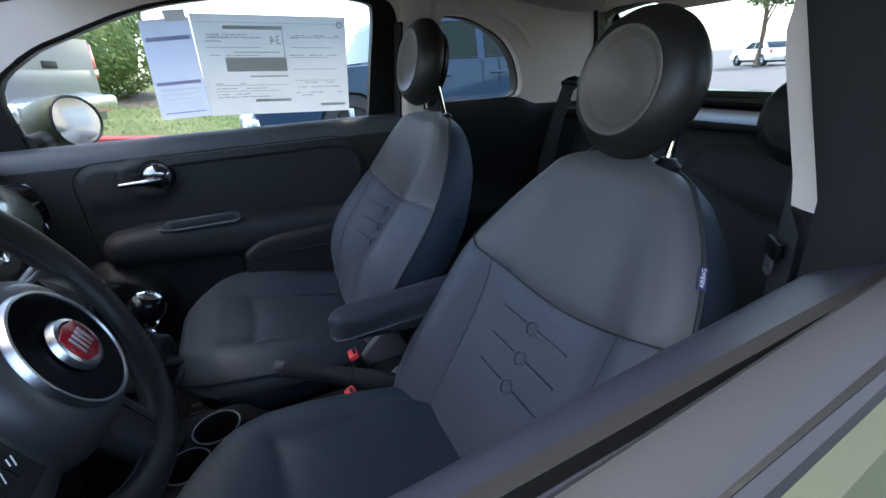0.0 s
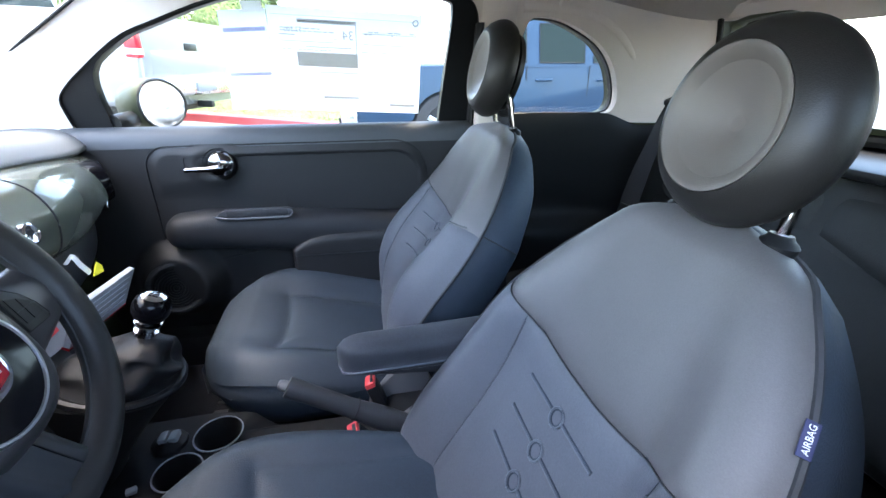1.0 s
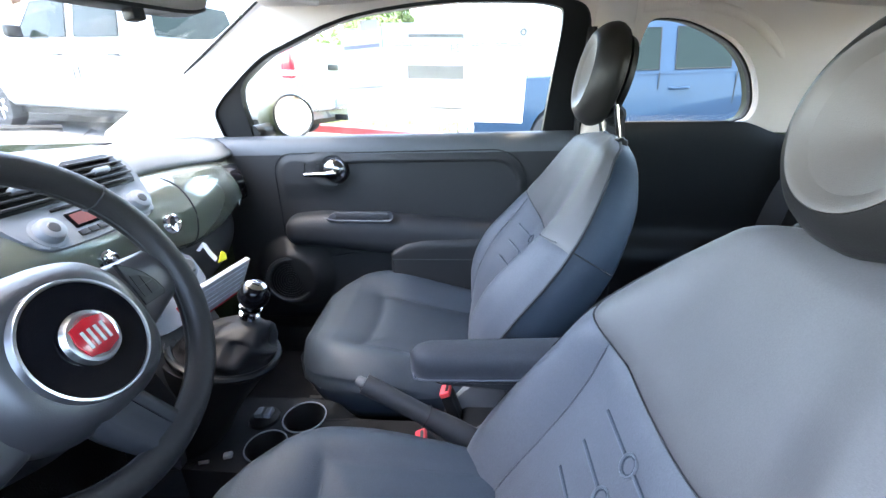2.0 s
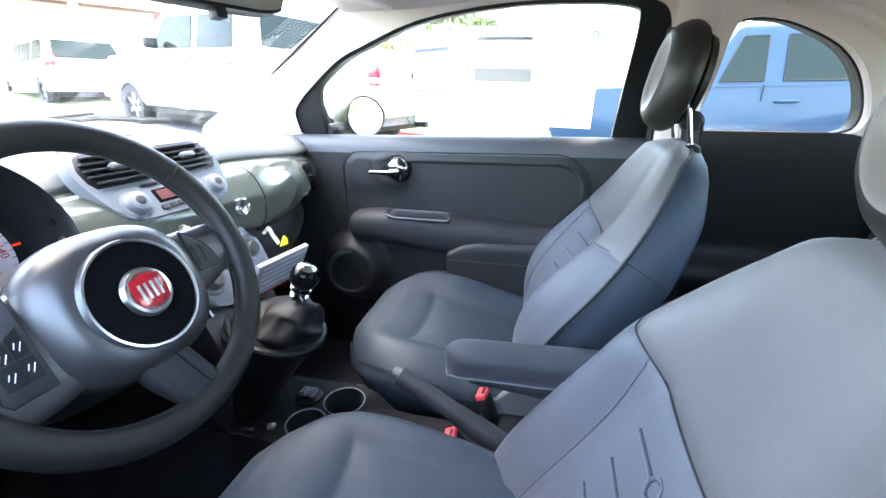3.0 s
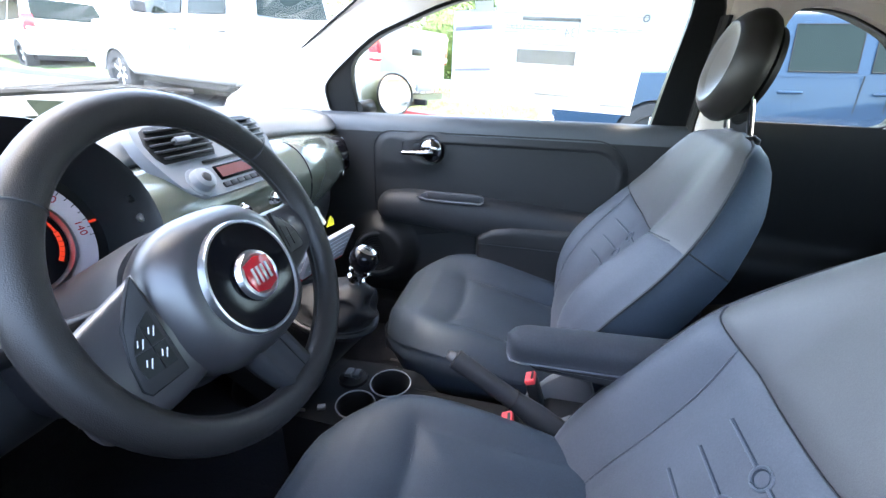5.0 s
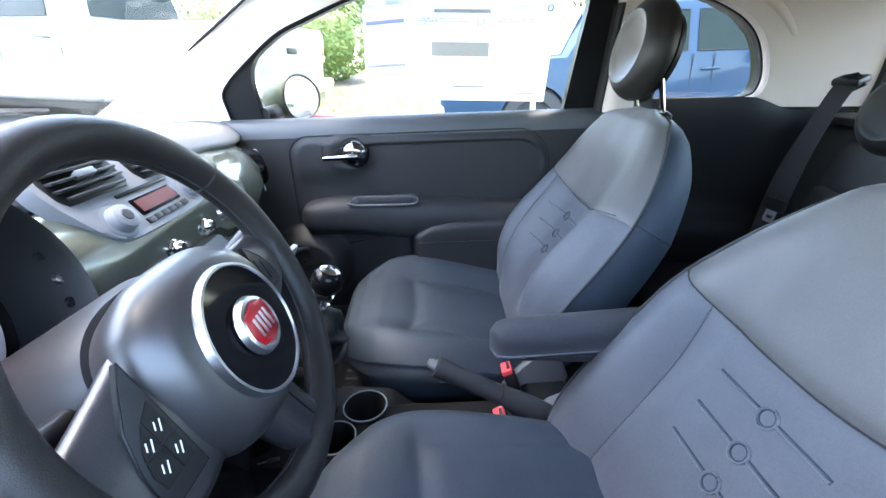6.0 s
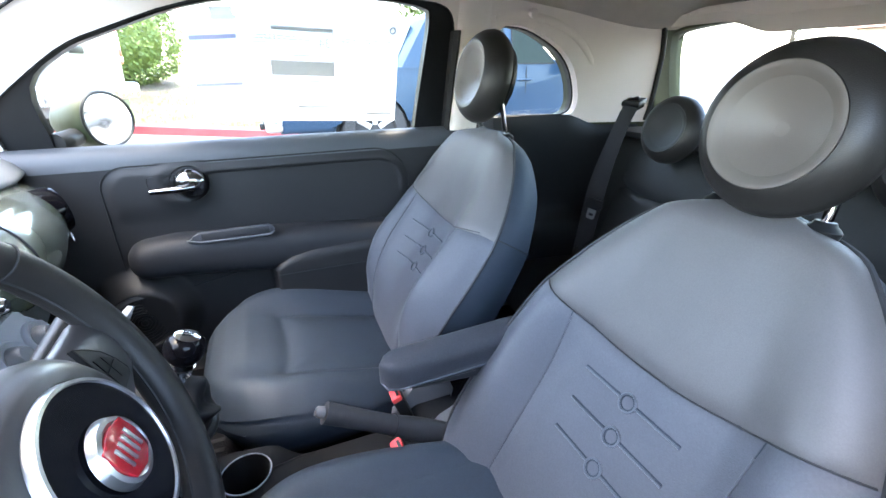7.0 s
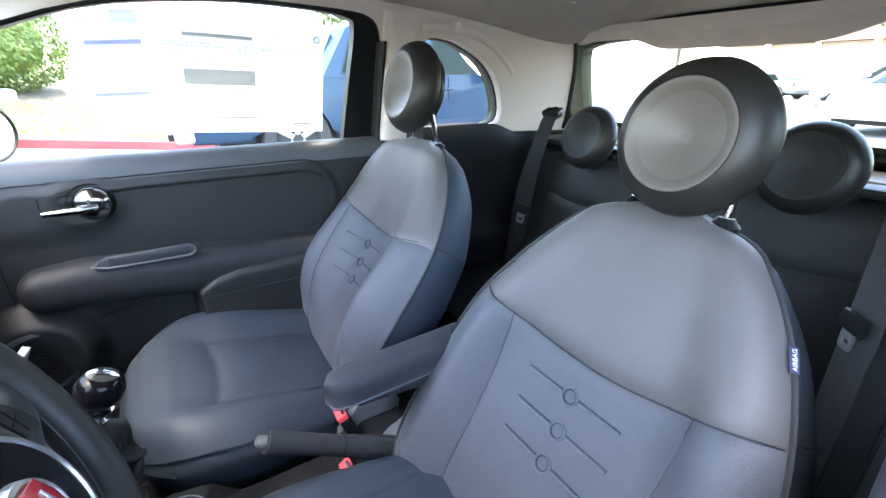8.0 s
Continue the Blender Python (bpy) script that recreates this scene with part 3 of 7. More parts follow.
def make_door(s, label):
    door = thing("door_1" if s > 0 else "door_2", label, "car door", kind="structure")
    base = half_at(0) - 0.045 + (0.010 if s < 0 else 0.0)

    def f(u, v):
        x = -0.70 + 1.085 * u
        z = 0.26 + (0.594 if s < 0 else 0.632) * v
        y = base - door_depth(x, z)
        y += 0.02 * sstep(0.45, 0.26, z)
        return Vector((x, YC + s * y, z))

    bm = bmesh.new()
    grid(bm, f, 220, 190)
    part("lining", bm, PLASTIC, door, sharp=80)
    # bead round the recessed field
    bm = bmesh.new()
    fld = []
    for cx, cz, a0, r in ((0.145, 0.790, 0, 0.100), (-0.455, 0.830, 90, 0.058), (-0.455, 0.600, 180, 0.058), (0.187, 0.718, 270, 0.058)):
        fld += [(cx + r * math.cos(radians(a0 + 90 * i / 10)), cz + r * math.sin(radians(a0 + 90 * i / 10))) for i in range(11)]
    tube(bm, [(x, YC + s * (base + 0.0005), z) for x, z in dense(fld, 0.03)], 0.0024, 6, closed=True, up=(0, 1, 0))
    part("field_groove", bm, PLASTIC_BLACK, door)
    # padded armrest with a rounded front end
    bm = bmesh.new()
    rings = []
    for i in range(60):
        x = -0.497 + 0.877 * (i / 59) ** 1.5
        zt = lerp(x, [-0.50, -0.44, -0.38, -0.15, 0.12, 0.40], [0.700, 0.708, 0.714, 0.704, 0.684, 0.676])
        zb = lerp(x, [-0.50, -0.45, -0.35, -0.166, 0.1, 0.4], [0.606, 0.604, 0.598, 0.578, 0.572, 0.572])
        e = max(0.03, 1 - max(0, 1 - (x + 0.4975) / 0.045) ** 2) ** 0.5
        zm, hh = (zt + zb) / 2, (zt - zb) / 2
        ring = []
        for k in range(25):
            t = math.pi * k / 24 - math.pi / 2
            ring.append(Vector((x, YC + s * (base + 0.012 - (0.072 * (0.35 + 0.65 * e)) * max(0, math.cos(t)) ** 0.62), zm + hh * (0.25 + 0.75 * e) * math.copysign(abs(math.sin(t)) ** 0.8, t))))
        rings.append(ring)
    loft(bm, rings)
    part("armrest", bm, DOOR_PAD, door, "soft padded armrest", sharp=75)
    # top rail and the slot that the glass drops into
    bm = bmesh.new()
    if s > 0:
        loft(bm, [[Vector((x, YC + y, z)) for y, z in ((base + 0.03, 0.880), (base - 0.001, 0.884), (base + 0.0005, 0.900), (base + 0.005, 0.914), (base + 0.012, 0.925), (base + 0.022, 0.9325), (base + 0.0375, 0.936), (base + 0.0375, 0.88))] for x in np.linspace(-0.70, 0.392, 24)])
    else:
        loft(bm, [[Vector((x, YC + s * y, z)) for y, z in ((base + 0.030, 0.835), (base - 0.020, 0.838), (base - 0.029, 0.848), (base - 0.031, 0.862), (base - 0.029, 0.872), (base - 0.022, 0.880), (base - 0.008, 0.889), (base + 0.010, 0.899), (base + 0.026, 0.909), (base + 0.0375, 0.912), (base + 0.0375, 0.835))] for x in np.linspace(-0.70, 0.392, 30)])
    # Passenger rail takes a lighter plastic for the sky light lying on it.
    part("top_rail", bm, RAIL if s < 0 else DOOR_ROLL, door)
    bm = bmesh.new()
    box(bm, (1.07, 0.008, 0.05), pose(-0.15, YC + s * (base + 0.041), 0.897))
    slot = part("glass_slot", bm, RUBBER, door)
    if s < 0:
        bm = bmesh.new()
        for i in range(400):
            box(bm, (0.0016, 0.005, 0.014), pose(-0.68 + i * 0.0026, YC + s * (base + 0.0405), 0.912, 12, 0, 0))
        part("slot_brush", bm, PLASTIC_BLACK, slot)["kind"] = "stuff"
    bm = bmesh.new()
    loft(bm, [[Vector((x, YC + s * y, z)) for y, z in ((base + 0.044, 0.90), (base + 0.044, 0.931), (base + 0.047, 0.934), (base + 0.066, 0.932), (base + 0.080, 0.924), (base + 0.084, 0.90))] for x in np.linspace(-0.70, 0.392, 12)])
    part("waist_strip", bm, DOOR_PAD if s < 0 else RUBBER, door, "satin strip along the window opening")
    bm = bmesh.new()
    loft(bm, [[Vector((x, YC + s * y, z)) for y, z in ((base + 0.075, 0.918), (base + 0.092, 0.914), (base + 0.115, 0.87), (base + 0.145, 0.76), (base + 0.155, 0.62), (base + 0.12, 0.35), (base + 0.09, 0.26), (base + 0.07, 0.26))] for x in np.linspace(-0.71, 0.40, 16)])
    part("outer_skin", bm, OLIVE_BODY, door, "olive green painted door skin")
    # black frame round the opening
    bm = bmesh.new()
    holed(bm, dense(ARCH_S), [dense(PANE_S)], lambda a, b: Vector((a, side_y(a, b, s) + 0.010 * s, b)), lambda p: Vector((0, 0.03 * s, 0)))
    part("window_frame", bm, PLASTIC_BLACK, door, sharp=50)
    bm = bmesh.new()
    tube(bm, [(a, side_y(a, b, s) + s * 0.004, b) for a, b in ARCH_S[1:-1]], 0.0035, 8, up=(0, 1, 0))
    part("door_seal", bm, RUBBER, door)
    if s > 0:
        bm = bmesh.new()
        prism(bm, PANE_S, 0.004)
        for v in bm.verts:
            v.co = Vector((v.co.x, side_y(v.co.x, v.co.y, s) + s * (0.024 + v.co.z), v.co.y))
        pane = part("pane", bm, GLASS, door)
        pane.visible_shadow = False
    # release handle
    c = Vector((-0.322, YC + s * (base - 0.010), 0.838))
    bm = bmesh.new()
    lathe(bm, [(0, 0.004), (0.038, 0.004), (0.044, 0.010), (0.047, 0.0), (0.0, -0.002)], axis(c + Vector((-0.004, s * 0.01, 0)), (0, -s, 0)), 32)
    part("handle_cup", bm, PLASTIC_BLACK, door)
    bm = bmesh.new()
    lathe(bm, [(0, 0.026), (0.007, 0.0258), (0.014, 0.0250), (0.021, 0.0230), (0.0275, 0.0195), (0.033, 0.0145), (0.037, 0.0080), (0.0385, 0.0), (0.0, -0.002)], axis(c, (0, -s, 0)), 36)
    tube(bm, [c + Vector((0.010, -s * 0.022, -0.004)), c + Vector((-0.025, -s * 0.028, -0.006)), c + Vector((-0.058, -s * 0.025, -0.007)), c + Vector((-0.086, -s * 0.022, -0.008))], lambda t: 0.0095 - 0.0030 * t, 14)
    part("release_handle", bm, DARK_CHROME, door, "chrome release handle")
    bm = bmesh.new()
    box(bm, (0.075, 0.006, 0.030), pose(-0.378, YC + s * (base - 0.006), 0.846), 0.008)
    part("handle_recess", bm, PLASTIC_BLACK, door)
    # pull tray in the armrest top
    bm = bmesh.new()
    prism(bm, [(-0.352, 0.698), (-0.350, 0.704), (-0.336, 0.712), (-0.325, 0.722), (-0.160, 0.722), (-0.150, 0.716), (-0.148, 0.704), (-0.156, 0.694), (-0.170, 0.690), (-0.340, 0.690)], 0.012, None, 0.003)
    for v in bm.verts:
        v.co = Vector((v.co.x, YC + s * (base - 0.050 + v.co.z), v.co.y))
    part("pull_tray", bm, DOOR_ROLL, door)
    bm = bmesh.new()
    box(bm, (0.162, 0.004, 0.021), pose(-0.240, YC + s * (base - 0.058), 0.7105), 0.002)
    part("pull_slot", bm, PLASTIC_MID, door)
    bm = bmesh.new()
    tube(bm, [(x, YC + s * (base - 0.0615), z) for x, z in ((-0.354, 0.706), (-0.338, 0.702), (-0.322, 0.6985), (-0.24, 0.697), (-0.158, 0.697), (-0.149, 0.704), (-0.148, 0.714))], 0.0022, 6)
    part("tray_lip", bm, GREY_TRIM, door)
    # lip line on the pocket
    bm = bmesh.new()
    tube(bm, [(x, YC + s * (base - 0.067), 0.5775) for x in np.linspace(-0.155, 0.38, 12)], 0.0028, 6)
    part("pocket_lip", bm, PLASTIC_MID, door)
    # loudspeaker
    bm = bmesh.new()
    m = axis((-0.492, YC + s * (base - 0.055), 0.500), (0.25, -s, 0.10))
    lathe(bm, [(0.060, 0.004), (0.068, 0.010), (0.076, 0.008), (0.078, -0.01), (0.060, -0.01)], m, 40)
    sp = part("speaker_ring", bm, PLASTIC_MID, door)
    bm = bmesh.new()
    rings = [(0.0, 0.008)]
    for i in range(1, 9):
        r = 0.0075 * i
        rings += [(r - 0.002, 0.007), (r, 0.004), (r + 0.002, 0.007)]
    lathe(bm, rings + [(0.064, 0.0), (0.0, -0.004)], m, 36)
    part("speaker_grille", bm, PLASTIC_BLACK, sp)
    if s < 0:
        # the driver's door bows inwards towards its rear edge
        for ob in list(door.children) + [c_ for ch_ in door.children for c_ in ch_.children]:
            for v in ob.data.vertices:
                if v.co.z < 0.955:
                    v.co.y += max(-0.026, 0.0015 + 0.097 * v.co.x)
    return door


make_door(1, "closed front door with dark grained lining, armrest and pocket")
make_door(-1, "closed front door with its window wound down")

# linings below the rear side windows, black plastic standing in for deep shade
for s in (1, -1):
    bm = bmesh.new()

    def qf(u, v):
        x, z = 0.392 + 0.66 * u, 0.30 + 0.654 * v
        y = half_at(x) - 0.016 - 0.04 * sstep(0.62, 0.55, z) - 0.02 * math.exp(-((z - 0.60) / 0.03) ** 2)
        if z > 0.90:
            y += 0.006 * ((z - 0.90) / 0.045) ** 2
        if x > 0.80:
            z -= 0.036 * sstep(0.80, 0.92, x) * v
        return Vector((x, YC + s * y, z))

    grid(bm, qf, 40, 50)
    single("quarter_panel", bm, PLASTIC_BLACK, "grained plastic lining beside the rear seat, blackened for shade", "side lining", "structure", sharp=80)

# ---- seats ----
REC = radians(30.3)
BACK_D = Vector((math.sin(REC), 0, math.cos(REC)))      # up along the back
BACK_N = Vector((-math.cos(REC), 0, math.sin(REC)))     # out of its front
BACK_O = Vector((0.105, 0, 0.425))
back_half = curve_fn([0, 0.06, 0.14, 0.22, 0.30, 0.38, 0.45, 0.50, 0.545, 0.58, 0.603], [0.242, 0.254, 0.260, 0.260, 0.250, 0.232, 0.205, 0.178, 0.145, 0.108, 0.04])
back_bow = curve_fn([0, 0.1, 0.2, 0.3, 0.4, 0.5, 0.6], [0.004, 0.004, -0.004, -0.010, -0.004, 0.006, 0.012])
L_TOP, L_SEAM = 0.602, 0.352


PLUMP = [0.0]     # whether the seat in hand has the fuller, wider back
back_wide = curve_fn([0, 0.06, 0.14, 0.22, 0.30, 0.38, 0.45, 0.50, 0.545, 0.58, 0.603], [0.215, 0.238, 0.256, 0.263, 0.263, 0.258, 0.238, 0.214, 0.180, 0.135, 0.05])
ridge = curve_fn([0, 0.05, 0.10, 0.15, 0.20, 0.25, 0.30, 0.36, 0.45, 0.55, 0.62], [-0.012, 0.016, 0.046, 0.066, 0.076, 0.075, 0.066, 0.049, 0.024, 0.009, 0.004])


def half_of(L):
    return back_wide(L) if PLUMP[0] else back_half(L)



def back_pt(a, L, lift=0.0):
    """A point on the front of the back: a across in metres, L up along it."""
    h = max(half_of(L), 0.02)
    q = min(abs(a) / h, 1.0)
    if PLUMP[0]:
        lift += ridge(L) * (1.04 * sstep(0.14, 0.74, q) - 0.69 * sstep(0.62, 1.02, q)) - 0.012 * sstep(0.85, 1.0, q)
        return BACK_O + BACK_D * L + BACK_N * (back_bow(L) - 0.022 * sstep(0.56, 0.605, L) + lift) + Vector((0, a, 0))
    bol = 0.050 * sstep(0.34, 0.10, abs(L - 0.20) * 0.8) * sstep(0.42, 0.82, q) * (0.35 + 0.65 * sstep(0.66, 0.30, L))
    roll = -0.026 * max(0, q - 0.66) ** 2 / 0.1156
    top = -0.022 * sstep(0.56, 0.605, L)
    return BACK_O + BACK_D * L + BACK_N * (back_bow(L) + bol + roll + top + lift) + Vector((0, a, 0))


OUTER = [-1]      # which way the outer side of the seat in hand lies


def seam_l(a):
    return L_SEAM + 0.030 * min(1, abs(a) / 0.225) ** 2.5 + 0.014 * sstep(0.0, 0.2, a * OUTER[0])


def panel(f, nu, nv, puff, edge, seams=(1, 1, 1, 1), soft=0.009):
    """A padded panel over f(u, v, lift): it sinks to the seams at its border."""
    bm = bmesh.new()

    def g(u, v):
        d = [u * edge[0], (1 - u) * edge[0], v * edge[1], (1 - v) * edge[1]]
        k = min([q for q, on in zip(d, seams) if on])
        return f(u, v, puff * (1 - math.exp(-k / soft)) - 0.002)

    grid(bm, g, nu, nv)
    return bm


def headrest(parent, c, tilt, R=0.104, face=VINYL_LIT, shell=VINYL_SHADED, posts=True, post_to=None):
    n = Vector((-math.cos(radians(tilt)), 0, math.sin(radians(tilt))))
    m = axis(c, n)
    k = R / 0.104
    hr = bmesh.new()
    lathe(hr, [(r * k, z * k) for r, z in ((0.0, 0.002), (0.055, 0.008), (0.062, 0.018), (0.068, 0.0275), (0.0735, 0.0338), (0.081, 0.0313), (0.092, 0.022), (0.100, 0.010), (0.104, -0.003), (0.103, -0.013), (0.097, -0.024), (0.082, -0.030), (0.05, -0.032), (0.0, -0.032))], m, 56)
    top = part("headrest", hr, shell, parent)
    bm = bmesh.new()
    lathe(bm, [(r * k, z * k) for r, z in ((0.0, 0.0070), (0.005, 0.0070), (0.018, 0.0081), (0.030, 0.0112), (0.042, 0.0165), (0.052, 0.0228), (0.060, 0.0287), (0.066, 0.0326), (0.070, 0.0344), (0.0725, 0.0346), (0.0725, 0.0335), (0.066, 0.030), (0.0, 0.004))], m, 56)
    part("headrest_face", bm, face, top, "dished face in a lit leatherette tone")
    bm = bmesh.new()
    lathe(bm, [(0.078 * k, -0.029 * k), (0.085 * k, -0.034 * k), (0.080 * k, -0.046 * k), (0.05 * k, -0.052 * k), (0.0, -0.053 * k)], m, 48)
    part("headrest_back", bm, PLASTIC_BLACK, top)
    if posts:
        for s in (1, -1):
            bm = bmesh.new()
            a = Vector((post_to.x, c.y + s * 0.062, post_to.z))
            b = Vector((c.x + 0.018, c.y + s * 0.062, c.z - 0.035))
            tube(bm, [a - (b - a) * 0.15, a, b], 0.0058, 12)
            part("post", bm, CHROME, top, "chrome post")
            bm = bmesh.new()
            lathe(bm, [(0.0, 0.010), (0.010, 0.010), (0.012, 0.006), (0.016, 0.003), (0.018, 0.0), (0.016, -0.012), (0.0, -0.012)], axis(a + Vector((0, 0, 0.004)), (b - a)), 20)
            part("post_guide", bm, PLASTIC_BLACK, top)
    return top


def front_seat(name, at, label, head, arm):
    seat = thing(name, label, "car seat", group="front seats")
    T = Matrix.Translation(at)
    OUTER[0] = -1 if at[1] < 0 else 1
    PLUMP[0] = 0.0 if at[1] < 0 else 1.0
    c0, w0, tilt = (0.0, 0.155, 0.0) if at[1] < 0 else (-0.025, 0.122, 0.06)

    def put(nm, bm, material, parent=seat, lab="", **k):
        bmesh.ops.transform(bm, matrix=T, verts=bm.verts)
        return part(nm, bm, material, parent, lab, **k)

    # back: upper panel
    rim_l = lambda q, v: seam_l(0.22 if q > 0 else -0.22) * (1 - v) + L_TOP * v
    up = lambda u, v, w: back_pt((2 * u - 1) * half_of(rim_l(2 * u - 1, v)) * 0.985, seam_l((2 * u - 1) * 0.22) * (1 - v) + L_TOP * v, w)
    put("back_upper", panel(up, 40, 26, 0.005, (0.40, 0.24)), SEAT_UPPER, sharp=80)
    inner = lambda L: 0.145 - 0.018 * (1 - L / L_SEAM)
    mid = lambda u, v, w: back_pt((2 * u - 1) * inner(v * seam_l(0)), v * seam_l((2 * u - 1) * 0.145), w)
    put("back_centre", panel(mid, 30, 34, 0.005, (0.29, 0.35)), SEAT_CLOTH, sharp=80)
    for s in (1, -1):
        def bol(u, v, w, s=s):
            L = v * seam_l(s * 0.21)
            a0, a1 = inner(L), half_of(L) * 0.985
            a = a0 + (a1 - a0) * u
            return back_pt(s * a, v * seam_l(s * a), w)

        put("back_bolster", panel(bol, 18, 34, 0.005, (0.10, 0.35), (1, 1, 0, 1)), SEAT_CLOTH, sharp=80)
    # back: shell behind the panels, its cloth darkened for the shaded sides
    bm = bmesh.new()
    rings = []
    for i in range(31):
        L = L_TOP * 1.005 * i / 30
        h = max(half_of(L), 0.02)
        ring = []
        for k in range(15):
            q = -1 + 2 * k / 14
            ring.append(back_pt(q * h * 0.975, L, -0.004))
        dep = lerp(L, [0, 0.3, 0.38, 0.5, 0.58, 0.61], [0.120, 0.122, 0.118, 0.092, 0.052, 0.030])
        for k in range(15):
            q = 1 - 2 * k / 14
            e = (1 - abs(q) ** 5 * 0.35)
            base = BACK_O + BACK_D * L + Vector((0, q * h * 1.015, 0))
            ring.append(base + BACK_N * (-0.012 - dep * e))
        rings.append(ring)
    loft(bm, rings)
    put("back_shell", bm, SEAT_SHADED, sharp=70)
    for s in (1, -1):
        L = seam_l(s * 0.225) + 0.004
        h, dp = half_of(L), 0.118
        q0, q1 = back_pt(s * h * 0.975, L, -0.004), BACK_O + BACK_D * L + Vector((0, s * h * 1.015, 0)) + BACK_N * (-0.012 - dp * 0.65)
        bm = bmesh.new()
        tube(bm, [q0 * (1 - t) + q1 * t + Vector((0, s * 0.0008, 0)) for t in np.linspace(0, 1, 8)], 0.0016, 6)
        put("side_seam", bm, PIPING)
    # piping along the edge and the cross seam
    edge = []
    for i in range(61):
        t = i / 60
        s = -1 if t < 0.5 else 1
        L = L_TOP * math.sin(math.pi * t)
        edge.append(back_pt(s * half_of(L) * 1.0, L, 0.000))
    bm = bmesh.new()
    tube(bm, edge, 0.0032, 6, up=(0, 1, 0))
    put("edge_piping", bm, PIPING)
    bm = bmesh.new()
    tube(bm, [back_pt(a, seam_l(a), 0.001) for a in np.linspace(-0.222, 0.222, 40)], 0.0011, 6)
    put("cross_seam", bm, PIPING)
    for s in (1, -1):
        bm = bmesh.new()
        tube(bm, [back_pt(s * inner(L), L, -0.0012) for L in np.linspace(0.02, L_SEAM, 24)], 0.0014, 6)
        put("panel_seam", bm, SEAT_CLOTH)
    # three pressed motifs: a line, a ring, a line
    # Paler lip and darker groove colour in the light on the pressing.
    for L, sh in ((0.302, 0.004), (0.252, -0.003), (0.203, -0.008)):
        sh += 0.0 if arm else 0.020
        bm = bmesh.new()
        tube(bm, [back_pt(sh + 0.0125 * math.cos(2 * math.pi * k / 24), L + 0.0125 * math.sin(2 * math.pi * k / 24), 0.0038 if arm else 0.0046) for k in range(24)], 0.0018, 6, closed=True, up=(0, 1, 0.2))
        tube(bm, [back_pt(sh + a, L, 0.0040 if arm else 0.0048) for a in np.linspace(0.013, 0.082, 8)], 0.0017, 6)
        tube(bm, [back_pt(sh - a, L, 0.0040 if arm else 0.0048) for a in np.linspace(0.013, 0.082, 8)], 0.0017, 6)
        mo = put("pressed_motif", bm, LIGHT_LINE)
        bm = bmesh.new()
        tube(bm, [back_pt(sh + 0.0098 * math.cos(2 * math.pi * k / 24), L + 0.0098 * math.sin(2 * math.pi * k / 24), 0.0034 if arm else 0.0042) for k in range(24)], 0.0012 if arm else 0.0008, 6, closed=True, up=(0, 1, 0.2))
        for q in (1, -1):
            tube(bm, [back_pt(sh + q * a, L + 0.0026, 0.0034 if arm else 0.0042) for a in np.linspace(0.014, 0.082, 8)], 0.0013 if arm else 0.0009, 6)
        put("motif_groove", bm, SEAT_SHADED, mo)
    # cushion, in the back's cloth darkened for the shade it lies in
    ch = curve_fn([-0.325, -0.295, -0.25, -0.19, -0.10, 0.02, 0.16], [0.10, 0.155, 0.206, 0.240, 0.252, 0.245, 0.22], 60)

    def cush(x, a, w=0.0):
        h = ch(x)
        q = min(1, abs(a) / h)
        z = lerp(x, [-0.325, -0.315, -0.30, -0.27, -0.22, -0.1, 0.0, 0.16], [0.430, 0.462, 0.480, 0.494, 0.502, 0.492, 0.480, 0.465])
        z += 0.028 * sstep(0.35, 0.85, q) * sstep(-0.30, -0.15, x) - 0.052 * max(0, q - 0.62) ** 2.2 / 0.119
        return Vector((x, a, z + w + tilt * (a - 0.35 - 0.5 * sstep(-0.12, 0.15, x))))

    nose = lambda q: -0.132 - 0.012 * (q ** 2)

    def seam_gap(x, a):
        """How far a place on the cushion lies from its seams."""
        side, front = abs(a - c0) - w0, x - nose(min(1, abs(a - c0) / w0))
        if side > 0:
            return side if front > 0 else math.hypot(side, front)
        return min(abs(front), -side) if front > 0 else -front

    def top_at(u, v):
        x = -0.3235 + 0.4735 * v ** 1.35
        a = (2 * u - 1) * ch(x) * 0.99
        return cush(x, a, 0.017 * (1 - math.exp(-seam_gap(x, a) / 0.028)) - 0.006)

    bm = bmesh.new()
    grid(bm, top_at, 72, 72)
    put("cushion_top", bm, SEAT_SHADED, sharp=80)
    bm = bmesh.new()
    rings = []
    xs = [-0.325 + 0.475 * (i / 30) ** 1.6 for i in range(31)]
    under = [cush(x, 0.93 * ch(x), -0.004) for x in xs]
    rings.append(under + [cush(x, -0.93 * ch(x), -0.004) for x in reversed(xs)])
    cz = lambda z, dz: z + 0.001 if dz == 0 else z - 0.016 if dz == -0.02 else 0.465 + dz
    for dz, k in ((0.0, 0.998), (-0.02, 1.006), (-0.06, 1.01), (-0.10, 0.97), (-0.13, 0.93)):
        ring = []
        for x in xs:
            p = cush(x, ch(x), -0.004)
            ring.append(Vector((p.x * (1 if x > 0 else k), p.y * k, cz(p.z, dz))))
        for x in reversed(xs):
            p = cush(x, ch(x), -0.004)
            ring.append(Vector((p.x * (1 if x > 0 else k), -p.y * k, cz(cush(x, -ch(x), -0.004).z, dz))))
        rings.append(ring)
    loft(bm, rings)
    put("cushion_side", bm, SEAT_SHADED, sharp=75)
    bm = bmesh.new()
    tube(bm, [cush(nose(abs(q)), c0 + q * w0, -0.0062) for q in np.linspace(-1, 1, 24)], 0.0018, 6)
